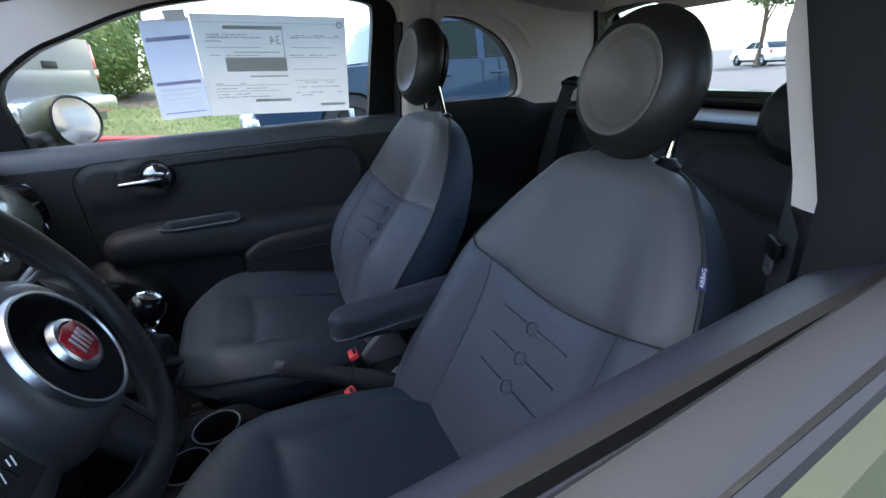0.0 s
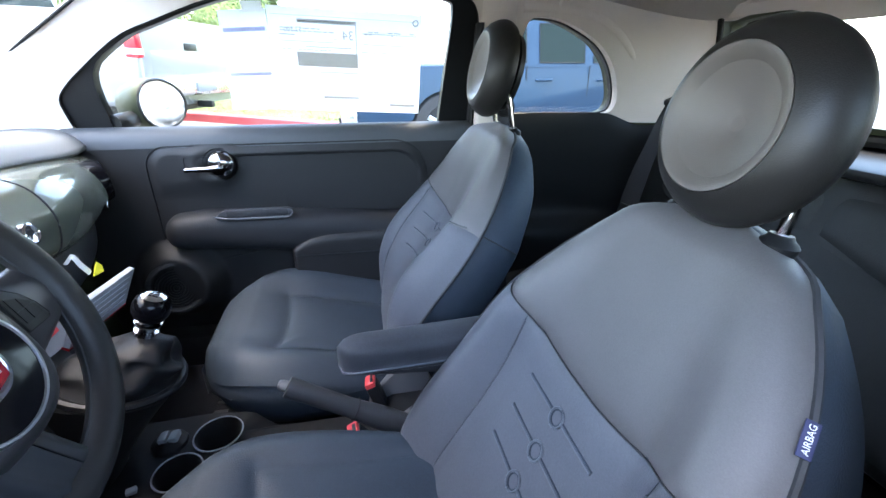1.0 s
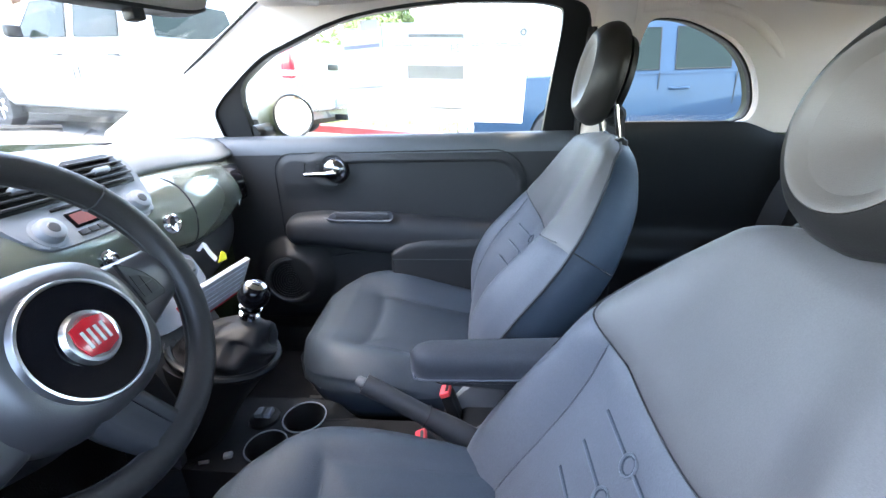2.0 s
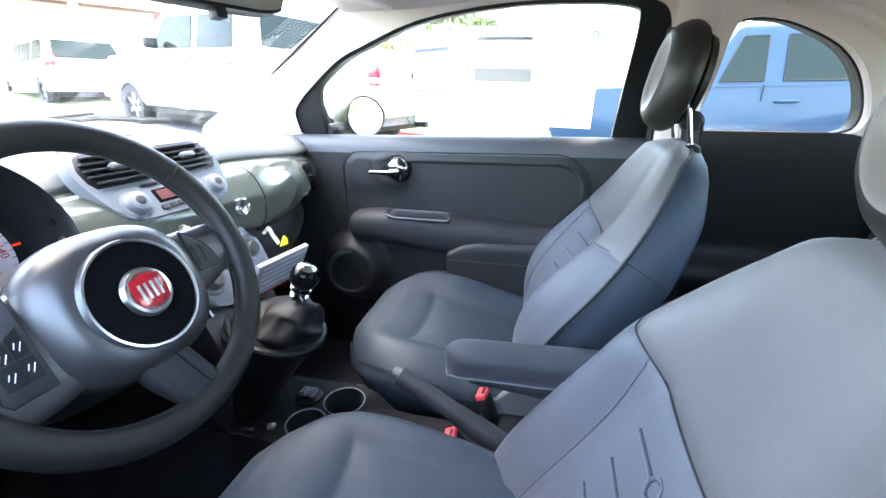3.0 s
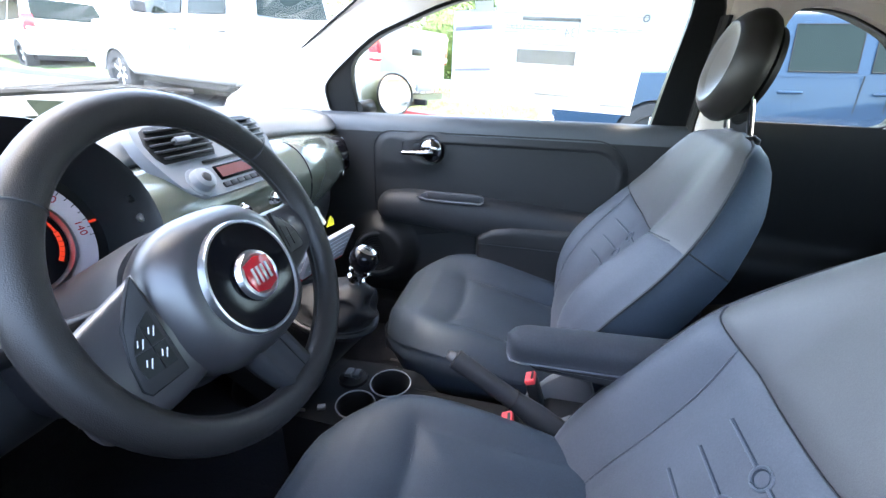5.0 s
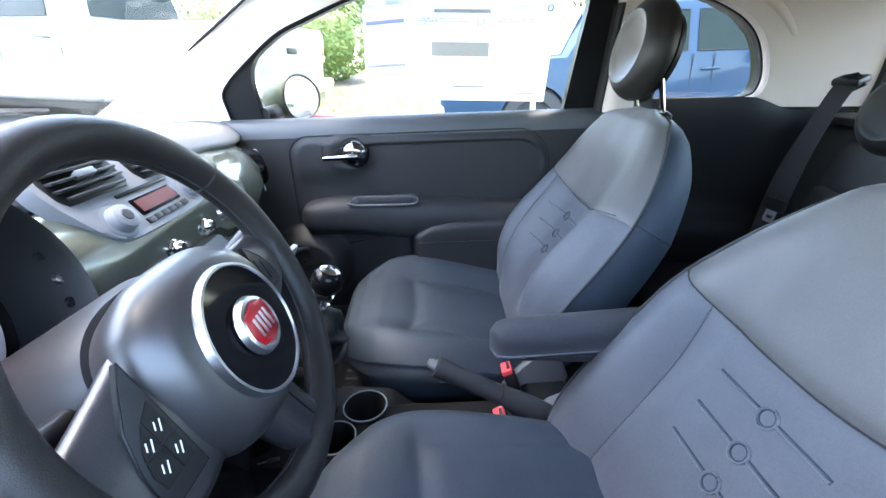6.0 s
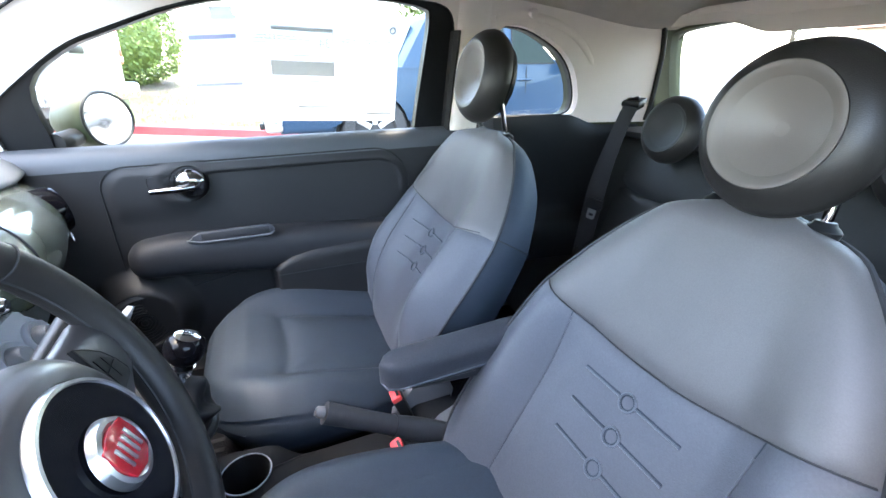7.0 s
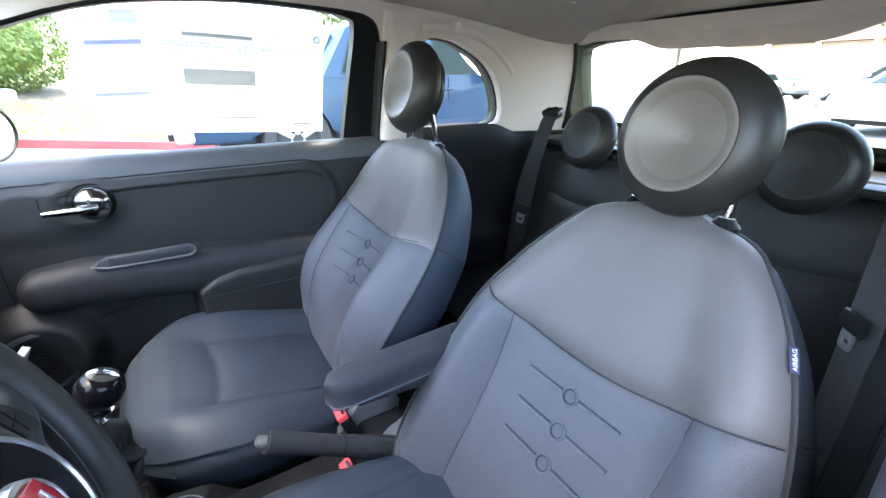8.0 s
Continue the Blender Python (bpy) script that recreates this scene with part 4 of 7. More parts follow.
    for s in (1, -1):
        tube(bm, [cush(-0.144 + 0.294 * v, c0 + s * w0, -0.0062) for v in np.linspace(0, 1, 16)], 0.0016, 6)
    put("cushion_seam", bm, SEAT_SHADED)
    # base, rails, hinge cover
    bm = bmesh.new()
    box(bm, (0.40, 0.40, 0.10), pose(-0.04, 0, 0.30), 0.015)
    put("seat_base", bm, PLASTIC_BLACK)
    for s in (1, -1):
        bm = bmesh.new()
        box(bm, (0.50, 0.035, 0.03), pose(-0.02, s * 0.18, 0.24), 0.006)
        put("rail", bm, PLASTIC_BLACK)
        bm = bmesh.new()
        prism(bm, [(0.05, 0.34), (0.18, 0.34), (0.20, 0.42), (0.18, 0.475), (0.14, 0.485), (0.10, 0.45), (0.06, 0.40)], 0.022, pose(0, s * 0.262, 0, 90), 0.006)
        put("hinge_cover", bm, GREY_TRIM)
    # headrest
    put_c = Vector(at) + Vector(head)
    post = T @ (BACK_O + BACK_D * 0.592 + BACK_N * -0.022)
    headrest(seat, put_c, 12, R=0.099 if arm else 0.104, post_to=post)
    if arm:
        # woven tag sewn into the outer seam
        bm = bmesh.new()
        p = back_pt(-0.192, 0.476, 0.0040)
        ta = (back_pt(-0.168, 0.476, 0.0075) - back_pt(-0.190, 0.476, 0.003)).normalized()
        tl = (back_pt(-0.178, 0.496, 0.010) - back_pt(-0.197, 0.456, 0.010)).normalized()
        tn = tl.cross(ta).normalized()
        m = Matrix.Translation(p + tn * 0.002) @ Matrix((tl.cross(tn), tl, tn)).transposed().to_4x4()
        box(bm, (0.010, 0.028, 0.002), m, 0.0008)
        tag = put("side_tag", bm, TAG_BLUE, seat, "navy tag with white letters")
        tx = bpy.data.curves.new("tag_words", "FONT")
        tx.body, tx.size, tx.align_x, tx.align_y, tx.extrude = "AIRBAG", 0.0066, "CENTER", "CENTER", 0.0002
        to = new("tag_words_flat", tx)
        dg = bpy.context.evaluated_depsgraph_get()
        me = bpy.data.meshes.new_from_object(to.evaluated_get(dg))
        bpy.data.objects.remove(to)
        me.transform(T @ m @ pose(0, 0, 0.0014, 0, 0, 90))
        me.materials.append(WHITE_TAG)
        w = new("words", me)
        w.parent = tag
        # folding armrest on the inner side
        armr = bmesh.new()
        rings = []
        for i, x in enumerate(np.linspace(-0.014, 0.25, 24)):
            t = i / 23
            e = max(0.02, 1 - max(0, 1 - t / 0.16) ** 2.2) ** 0.5
            cz = 0.624 + 0.012 * (t - 0.1)
            rings.append([Vector((x, 0.262 + 0.033 * e * (abs(math.cos(k)) ** 0.72) * (1 if math.cos(k) > 0 else -1), cz + (0.031 * (abs(math.sin(k)) ** 0.78) * (1 if math.sin(k) > 0 else -1)) * (0.55 + 0.45 * e))) for k in [2 * math.pi * j / 28 for j in range(44)]])
        loft(armr, rings)
        ao = put("armrest", armr, SEAT_CLOTH, seat, "padded grey cloth armrest", sharp=80)
        bm = bmesh.new()
        pts = [Vector((x, 0.262 - 0.0325, 0.607 + 0.03 * (x - 0.001))) for x in np.linspace(0.016, 0.25, 14)]
        pts = [Vector((-0.013, 0.262, 0.604)), Vector((-0.006, 0.262 - 0.024, 0.6045))] + pts
        tube(bm, pts, 0.0016, 6)
        put("armrest_piping", bm, LIGHT_LINE, ao)
        bm = bmesh.new()
        prism(bm, [(0.02, 0.602), (0.035, 0.590), (0.16, 0.584), (0.25, 0.59), (0.25, 0.622), (0.08, 0.612)], 0.052, pose(0, 0.264, 0, 90), 0.008)
        put("armrest_base", bm, PLASTIC_MID, ao)
        bm = bmesh.new()
        lathe(bm, [(0, 0.02), (0.026, 0.02), (0.030, 0.012), (0.030, -0.02), (0, -0.02)], axis((0.225, 0.262, 0.60), (0, 1, 0)), 28)
        put("armrest_hinge", bm, PLASTIC_MID, ao)
    return seat


front_seat("driver_seat", (0.0, -0.327, 0.0), "grey cloth front seat with folding armrest and round headrest", (0.414, -0.003, 1.029), True)
front_seat("passenger_seat", (-0.028, 0.322, 0.016), "grey cloth front seat with round headrest, its back reclined", (0.385, -0.004, 1.062), False)

# ---- rear bench ----
# Cloth deepened below the front seats' grey for the shade back here.
bench = thing("rear_bench", "dark grey cloth rear bench with two round headrests", "rear seat")
RR = radians(19)
RD, RN = Vector((math.sin(RR), 0, math.cos(RR))), Vector((-math.cos(RR), 0, math.sin(RR)))


def rear_pt(y, L, w=0.0):
    edge = sstep(0.40, 0.56, abs(y - YC))
    return Vector((0.83, 0, 0.47)) + RD * L + RN * (w + 0.02 * math.exp(-((abs(y - YC) - 0.28) / 0.12) ** 2) - 0.03 * edge - 0.03 * sstep(0.38, 0.47, L)) + Vector((0, y, 0))


for s in (1, -1):
    yo = lambda u, s=s: YC + s * (0.004 + 0.545 * u)
    lowr = lambda u, v, w: rear_pt(yo(u), 0.02 + v * (0.30 - 0.05 * math.sin(math.pi * u)), w)
    upr = lambda u, v, w: rear_pt(yo(u), 0.02 + (0.30 - 0.05 * math.sin(math.pi * u)) * (1 - v) + (0.455 - 0.05 * sstep(0.75, 1.0, u)) * v, w)
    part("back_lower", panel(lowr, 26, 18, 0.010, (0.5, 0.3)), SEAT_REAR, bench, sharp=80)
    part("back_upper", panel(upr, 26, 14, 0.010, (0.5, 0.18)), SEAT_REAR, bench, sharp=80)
    hr = headrest(bench, Vector((0.905, YC + s * 0.272 + 0.012, 0.937)), 14, R=0.092, face=SEAT_REAR, shell=VINYL_SHADED, posts=True, post_to=Vector((0.955, 0, 0.885)))
bm = bmesh.new()
box(bm, (0.12, 1.12, 0.46), Matrix.Translation((0.955, YC, 0.655)) @ pose(0, 0, 0, 0, 19, 0), 0.03)
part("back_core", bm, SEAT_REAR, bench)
bm = bmesh.new()
grid(bm, lambda u, v: Vector((0.48 + 0.38 * v, YC + (2 * u - 1) * 0.56, 0.475 - 0.03 * v - 0.04 * (1 - v) ** 4 + 0.015 * math.cos(4 * math.pi * (u - 0.5)))), 30, 14)
bmesh.ops.solidify(bm, geom=bm.faces[:], thickness=0.10)
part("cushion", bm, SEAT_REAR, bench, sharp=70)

# ---- belts ----
def strap(name, parent, pts, width, up, material=BELT):
    P = smooth_line(pts, 28)
    bm = bmesh.new()
    rings = []
    for i, p in enumerate(P):
        t = (P[min(i + 1, 27)] - P[max(i - 1, 0)]).normalized()
        s = t.cross(Vector(up)).normalized()
        n = s.cross(t).normalized()
        rings.append([p + s * width / 2 + n * 0.0008, p - s * width / 2 + n * 0.0008, p - s * width / 2 - n * 0.0008, p + s * width / 2 - n * 0.0008])
    loft(bm, rings)
    return part(name, bm, material, parent, sharp=30)


def tongue(parent, p, d, up, k=1.0):
    d, u = Vector(d).normalized(), Vector(up)
    s = d.cross(u).normalized()
    n = s.cross(d).normalized()
    m = Matrix.Translation(p) @ Matrix((s, d, n)).transposed().to_4x4() @ Matrix.Scale(k, 4)
    bm = bmesh.new()
    prism(bm, [(-0.030, 0.0), (-0.026, 0.022), (0.026, 0.022), (0.030, 0.0), (0.024, -0.012), (-0.024, -0.012)], 0.010, m, 0.002)
    part("tongue_grip", bm, PLASTIC_BLACK, parent)
    bm = bmesh.new()
    holed(bm, [(-0.014, -0.012), (0.014, -0.012), (0.014, -0.040), (0.010, -0.046), (-0.010, -0.046), (-0.014, -0.040)], [[(-0.008, -0.026), (-0.008, -0.036), (0.008, -0.036), (0.008, -0.026)]], lambda a, b: m @ Vector((a, b, 0)), lambda q: n * 0.003)
    part("tongue_blade", bm, DASH_SILVER if k > 0.9 else GREY_TRIM, parent, "steel blade")


for s in (1, -1):
    belt = thing("seat_belt", "black rear seat belt hanging from its pillar guide", "seat belt", group="rear belts")
    g = Vector((0.915, YC + s * 0.452, 0.985))
    low = Vector((0.845, YC + s * 0.50, 0.50))
    strap("webbing", belt, [g + Vector((0.03, 0, -0.01)), g, g * 0.66 + low * 0.34 + Vector((-0.02, 0, 0)), low], 0.045, (-1, -0.4 * s, 0.2))
    strap("webbing", belt, [low + Vector((0, 0.02 * s, 0)), g * 0.5 + low * 0.5 + Vector((-0.006, 0.035 * s, 0)), g + Vector((0.008, 0.02 * s, -0.02))], 0.045, (-1, -0.4 * s, 0.2))
    tongue(belt, g * 0.36 + low * 0.64 + Vector((-0.03, -0.012 * s, 0)), g - low, (-1, -0.5 * s, 0.2))
    bm = bmesh.new()
    box(bm, (0.05, 0.06, 0.018), Matrix.Translation(g + Vector((0.02, 0.01 * s, 0.012))) @ pose(0, 0, 0, 0, -14, 20 * s), 0.006)
    part("guide", bm, PLASTIC_BLACK, belt)
for s in (1, -1):
    belt = thing("seat_belt", "black front seat belt on the door pillar", "seat belt", group="front belts")
    top = Vector((0.440, YC + s * 0.497, 0.985))
    low = Vector((0.455, YC + s * 0.500, 0.42))
    strap("webbing", belt, [top + Vector((0.012, 0.022 * s, -0.01)), top * 0.5 + low * 0.5 + Vector((0.016, 0.026 * s, 0)), low + Vector((0.012, 0.03 * s, 0))], 0.046, (-0.7, -s * 0.6, 0))
    strap("webbing", belt, [top, top * 0.5 + low * 0.5 + Vector((0.004, 0, 0)), low], 0.046, (-0.7, -s * 0.6, 0))
    bm = bmesh.new()
    lathe(bm, [(0, 0.012), (0.020, 0.010), (0.026, 0.0), (0.0, -0.01)], axis(top, (-0.3, -s, 0)), 20)
    part("guide", bm, PLASTIC_BLACK, belt)
    tongue(belt, top * 0.77 + low * 0.23 + Vector((-0.008, -0.006 * s, 0)), top - low, (-0.7, -s * 0.6, 0), 0.62)
    bm = bmesh.new()
    box(bm, (0.085, 0.04, 0.60), pose(0.452, YC + s * 0.622, 0.62), 0.012)
    part("pillar_cover", bm, PLASTIC, belt)


def buckle(at, tilt, lean):
    b = thing("belt_buckle", "black belt buckle with a red release button", "belt buckle", group="front buckles")
    m = Matrix.Translation(at) @ pose(0, 0, 0, lean, tilt, 0)
    bm = bmesh.new()
    box(bm, (0.024, 0.042, 0.085), m @ pose(0, 0, -0.048), 0.006)
    part("housing", bm, PLASTIC_BLACK, b)
    bm = bmesh.new()
    box(bm, (0.021, 0.038, 0.012), m @ pose(-0.001, 0, -0.002), 0.003)
    part("button", bm, RED, b, "red release button")
    bm = bmesh.new()
    box(bm, (0.006, 0.026, 0.003), m @ pose(0.004, 0, 0.0045), 0.001)
    part("slot", bm, PLASTIC_BLACK, b)
    bm = bmesh.new()
    tube(bm, [m @ Vector((0, 0, -0.085)), m @ Vector((0.01, 0, -0.14)), m @ Vector((0.03, 0, -0.20))], 0.010, 8, flat=2.0)
    part("stalk", bm, RUBBER, b)


buckle((0.002, -0.100, 0.482), -28, 12)
buckle((0.036, 0.040, 0.476), -20, -8)

# ---- dashboard ----
dash = thing("dashboard", "grey padded dashboard with an olive green gloss fascia", "dashboard")


def dash_end(y):
    """How far the dash draws back towards its passenger end, and drops."""
    return 0.135 * (max(0, y - 0.05) / 0.5) ** 2, 0.030 * sstep(0.10, 0.56, y)


def profile(pts, n, y, k=1.0):
    back, drop = dash_end(y)
    back *= k
    return [Vector((p.x - back, y, p.y - drop)) for p in smooth_line([(x, z, 0) for x, z in pts], n)]


TOP = [(-1.10, 0.930), (-0.95, 0.955), (-0.78, 0.966), (-0.66, 0.968), (-0.60, 0.956), (-0.572, 0.935), (-0.566, 0.918), (-0.60, 0.900)]
bm = bmesh.new()
loft(bm, [profile(TOP, 26, y, 0.5) for y in np.linspace(-0.68, 0.612, 46)], closed=False, caps=False)
bmesh.ops.solidify(bm, geom=bm.faces[:], thickness=0.012)
part("top_pad", bm, DASH_TOP, dash)
FASCIA = [(-0.585, 0.917), (-0.545, 0.914), (-0.505, 0.895), (-0.482, 0.860), (-0.478, 0.825), (-0.492, 0.790), (-0.53, 0.765), (-0.60, 0.755)]
bm = bmesh.new()


def fascia_row(y):
    k = sstep(0.05, 0.14, y)
    pts = [(x + 0.012 * k * (1 if 0 < i < 6 else 0), z - 0.012 * k * (i > 4) + 0.042 * sstep(0.16, 0.50, y) * (i > 4)) for i, (x, z) in enumerate(FASCIA)]
    return profile(pts, 26, y)


loft(bm, [fascia_row(y) for y in np.linspace(-0.272, 0.575, 46)], closed=False, caps=False)
bmesh.ops.solidify(bm, geom=bm.faces[:], thickness=0.012)
fas = part("fascia", bm, OLIVE_GLOSS, dash, "olive green gloss fascia", sharp=60)
bm = bmesh.new()
for y0, y1, i0, i1 in ((0.115, 0.115, 4, 21), (0.425, 0.425, 4, 21)):
    tube(bm, [p + Vector((0.001, 0, 0)) for p in fascia_row(y0)[i0:i1]], 0.0016, 6)
tube(bm, [fascia_row(y)[20] + Vector((0.001, 0, 0)) for y in np.linspace(0.115, 0.425, 20)], 0.0016, 6)
part("glovebox_gap", bm, PLASTIC_BLACK, fas)
LOWER = [(-0.60, 0.765), (-0.545, 0.750), (-0.530, 0.715), (-0.545, 0.660), (-0.60, 0.600), (-0.72, 0.56), (-0.9, 0.55)]
bm = bmesh.new()
loft(bm, [profile(LOWER, 20, y) for y in np.linspace(-0.66, 0.56, 40)], closed=False, caps=False)
bmesh.ops.solidify(bm, geom=bm.faces[:], thickness=0.012)
part("lower_panel", bm, GREY_TRIM, dash)
# right end cap with round chrome-ringed air vent
for s, c in ((1, Vector((-0.558, 0.432, 0.836))), ):
    m = axis(c, (0.72, 0.66, 0.12))
    bm = bmesh.new()
    lathe(bm, [(0.0, -0.02), (0.036, -0.02), (0.040, 0.006), (0.047, 0.010), (0.050, 0.0), (0.050, -0.03), (0.0, -0.03)], m, 36)
    v1 = part("round_vent", bm, GLOSS_BLACK, dash, "gloss black round air vent")
    bm = bmesh.new()
    lathe(bm, [(0.0, -0.006), (0.036, -0.010), (0.037, -0.018), (0.0, -0.018)], m, 30)
    part("vent_core", bm, PLASTIC_BLACK, v1)
    for k in (-0.018, -0.006, 0.006, 0.018):
        bm = bmesh.new()
        box(bm, (0.062 if abs(k) < 0.01 else 0.05, 0.003, 0.008), m @ pose(0, k, -0.002), 0.001)
        part("vent_slat", bm, PLASTIC_BLACK, v1)
    bm = bmesh.new()
    box(bm, (0.008, 0.02, 0.01), m @ pose(0, 0, 0.004), 0.003)
    part("vent_tab", bm, CHROME, v1)
# passenger vent switch and badge bars on the glovebox end
bm = bmesh.new()
for k, (w, h) in enumerate(((0.012, 0.008), (0.010, 0.009), (0.012, 0.008))):
    box(bm, (0.003, w, h), Matrix.Translation((-0.506 - 0.006 * k, 0.338 + 0.014 * k, 0.800)) @ pose(0, 0, 0, 0, 0, 22), 0.001)
part("script_badge", bm, CHROME, fas, "small chrome script badge")

# radio panel with two vents above it
RO = Vector((-0.512, -0.078, 0.905))
RN_ = Vector((0.80, 0, 0.60)).normalized()
RM = Matrix.Translation(RO) @ Matrix((Vector((0, 1, 0)), Vector((-RN_.z, 0, RN_.x)), RN_)).transposed().to_4x4()
radio = thing("car_radio", "silver grey radio panel with two knobs and a red display", "radio")
bm = bmesh.new()
RO_L = [(-0.132, 0.085), (-0.137, 0.04), (-0.122, -0.015), (-0.105, -0.040), (-0.07, -0.050), (0.07, -0.050), (0.105, -0.040), (0.122, -0.015), (0.137, 0.04), (0.132, 0.085), (0.10, 0.100), (-0.10, 0.100)]
prism(bm, ring_line(RO_L + RO_L[:1], 49)[:-1], 0.022, RM @ pose(0, 0, -0.006), 0.006, 3)
part("face", bm, DASH_SILVER, radio)
for s in (-1, 1):
    bm = bmesh.new()
    out = [(s * 0.068 + a, 0.046 + b) for a, b in ((-0.050, -0.030), (0.050, -0.030), (0.058, -0.018), (0.060, 0.005), (0.052, 0.026), (0.040, 0.033), (-0.040, 0.033), (-0.052, 0.026), (-0.060, 0.005), (-0.058, -0.018))]
    prism(bm, out, 0.008, RM @ pose(0, 0, 0.003), 0.003)
    vo = part("air_vent", bm, PLASTIC_BLACK, radio, "black slatted air vent")
    for k in range(5):
        bm = bmesh.new()
        box(bm, (0.106 if 0 < k < 4 else 0.092, 0.0035, 0.012), RM @ pose(s * 0.068, 0.024 + 0.0112 * k, 0.009, 28, 0, 0), 0.001)
        part("vent_slat", bm, PLASTIC_MID, vo)
    bm = bmesh.new()
    box(bm, (0.030, 0.010, 0.012), RM @ pose(s * 0.068, 0.046, 0.013), 0.003)
    part("vent_tab", bm, DASH_SILVER, vo)
for s in (-1, 1):
    bm = bmesh.new()
    m = RM @ pose(s * 0.083, -0.022, 0.004)
    lathe(bm, [(0, 0.017), (0.012, 0.017), (0.0165, 0.015), (0.018, 0.010), (0.019, 0.003), (0.0235, 0.002), (0.0245, 0.0), (0.0, -0.001)], m, 32)
    kn = part("knob", bm, DASH_SILVER, radio)
    bm = bmesh.new()
    lathe(bm, [(0, 0.0185), (0.007, 0.0182), (0.0085, 0.0168), (0.0, 0.016)], m, 20)
    part("knob_cap", bm, PLASTIC_MID, kn)
bm = bmesh.new()
box(bm, (0.092, 0.026, 0.004), RM @ pose(0.002, -0.016, 0.005), 0.002)
dsp = part("display_window", bm, GLOSS_BLACK, radio)
bm = bmesh.new()
box(bm, (0.082, 0.018, 0.001), RM @ pose(0.002, -0.016, 0.0075))
part("display", bm, RED_LCD, dsp, "dim red display")
bm = bmesh.new()
box(bm, (0.110, 0.005, 0.003), RM @ pose(0.0, 0.007, 0.006), 0.001)
part("disc_slot", bm, PLASTIC_BLACK, radio)
for k in range(6):
    bm = bmesh.new()
    box(bm, (0.0145, 0.009, 0.005), RM @ pose(-0.040 + 0.0165 * k, -0.038, 0.006), 0.0015)
    part("button", bm, PLASTIC_MID, radio)
for y in (-0.106, -0.015):
    m = axis((-0.474, y, 0.830), (0.97, 0, 0.12))
    bm = bmesh.new()
    lathe(bm, [(0.0, 0.016), (0.006, 0.0155), (0.0095, 0.012), (0.0105, 0.004), (0.013, 0.002), (0.014, -0.006), (0.0, -0.006)], m, 24)
    part("switch", bm, CHROME, radio, "round chrome switch")
# chrome start-style button on the fascia
btn = thing("dash_button", "round chrome-rimmed black button on the fascia", "button")
m = axis((-0.462, 0.035, 0.842), (0.95, 0, 0.2))
bm = bmesh.new()
lathe(bm, [(0.011, 0.004), (0.014, 0.006), (0.017, 0.004), (0.018, -0.004), (0.011, -0.004)], m, 28)
part("rim", bm, CHROME, btn)
bm = bmesh.new()
lathe(bm, [(0, 0.004), (0.010, 0.003), (0.0115, -0.004), (0, -0.004)], m, 24)
part("cap", bm, GLOSS_BLACK, btn)

# heater controls under the fascia
HM = Matrix.Translation((-0.470, -0.020, 0.735)) @ Matrix((Vector((0, 1, 0)), Vector((-0.42, 0, 0.907)), Vector((0.907, 0, 0.42)))).transposed().to_4x4()
heat = thing("heater_controls", "pale grey heater control panel with three round knobs", "heater controls")
bm = bmesh.new()
prism(bm, [(0.098 * (abs(math.cos(t)) ** 0.7) * (1 if math.cos(t) > 0 else -1), 0.072 * (abs(math.sin(t)) ** 0.7) * (1 if math.sin(t) > 0 else -1)) for t in [2 * math.pi * i / 48 for i in range(48)]], 0.05, HM @ pose(0, 0, -0.02), 0.010, 3)
part("face", bm, HEATER_GREY, heat)
for x, y in ((-0.060, -0.012), (0.0, 0.018), (0.062, 0.012)):
    m = HM @ pose(x, y, 0.005)
    bm = bmesh.new()
    lathe(bm, [(0.021, 0.004), (0.026, 0.007), (0.029, 0.003), (0.029, -0.002), (0.021, -0.002)], m, 32)
    kr = part("knob_ring", bm, HEATER_GREY, heat)
    bm = bmesh.new()
    lathe(bm, [(0, 0.018), (0.012, 0.017), (0.016, 0.012), (0.021, 0.0), (0, -0.001)], m, 28)
    part("knob", bm, GREY_TRIM, kr)
bm = bmesh.new()
box(bm, (0.022, 0.010, 0.006), HM @ pose(0.0, -0.045, 0.006), 0.002)
part("switch", bm, RED, heat)

# instrument pod
POD_C = Vector((-0.485, -0.400, 0.882))
PN = Vector((0.95, 0.0, 0.31)).normalized()
PM = Matrix.Translation(POD_C) @ Matrix((Vector((0, 1, 0)), Vector((-PN.z, 0, PN.x)), PN)).transposed().to_4x4()
pod = thing("instrument_cluster", "round hooded instrument dial with an orange display", "instrument cluster")
bm = bmesh.new()
lathe(bm, [(0.10, -0.07), (0.120, -0.06), (0.126, -0.01), (0.125, 0.022), (0.122, 0.027), (0.118, 0.022), (0.109, -0.03), (0.100, -0.052)], PM, 48)
part("hood", bm, PLASTIC_BLACK, pod)
bm = bmesh.new()
lathe(bm, [(0.0, -0.050), (0.103, -0.050), (0.103, -0.058), (0.0, -0.058)], PM, 48)
part("dial_back", bm, PLASTIC_BLACK, pod)
bm = bmesh.new()
rings = []
for r, z in ((0.056, -0.040), (0.082, -0.040), (0.082, -0.046), (0.056, -0.046)):
    rings.append((r, z))
seg = 60
vs = [[bm.verts.new(PM @ Vector((r * math.cos(radians(-60 + 300 * i / seg)), r * math.sin(radians(-60 + 300 * i / seg)), z))) for i in range(seg + 1)] for r, z in rings]
for a, b in zip(vs, vs[1:] + vs[:1]):
    for i in range(seg):
        bm.faces.new((a[i], a[i + 1], b[i + 1], b[i]))
dial = part("speed_scale", bm, DIAL_FACE, pod)
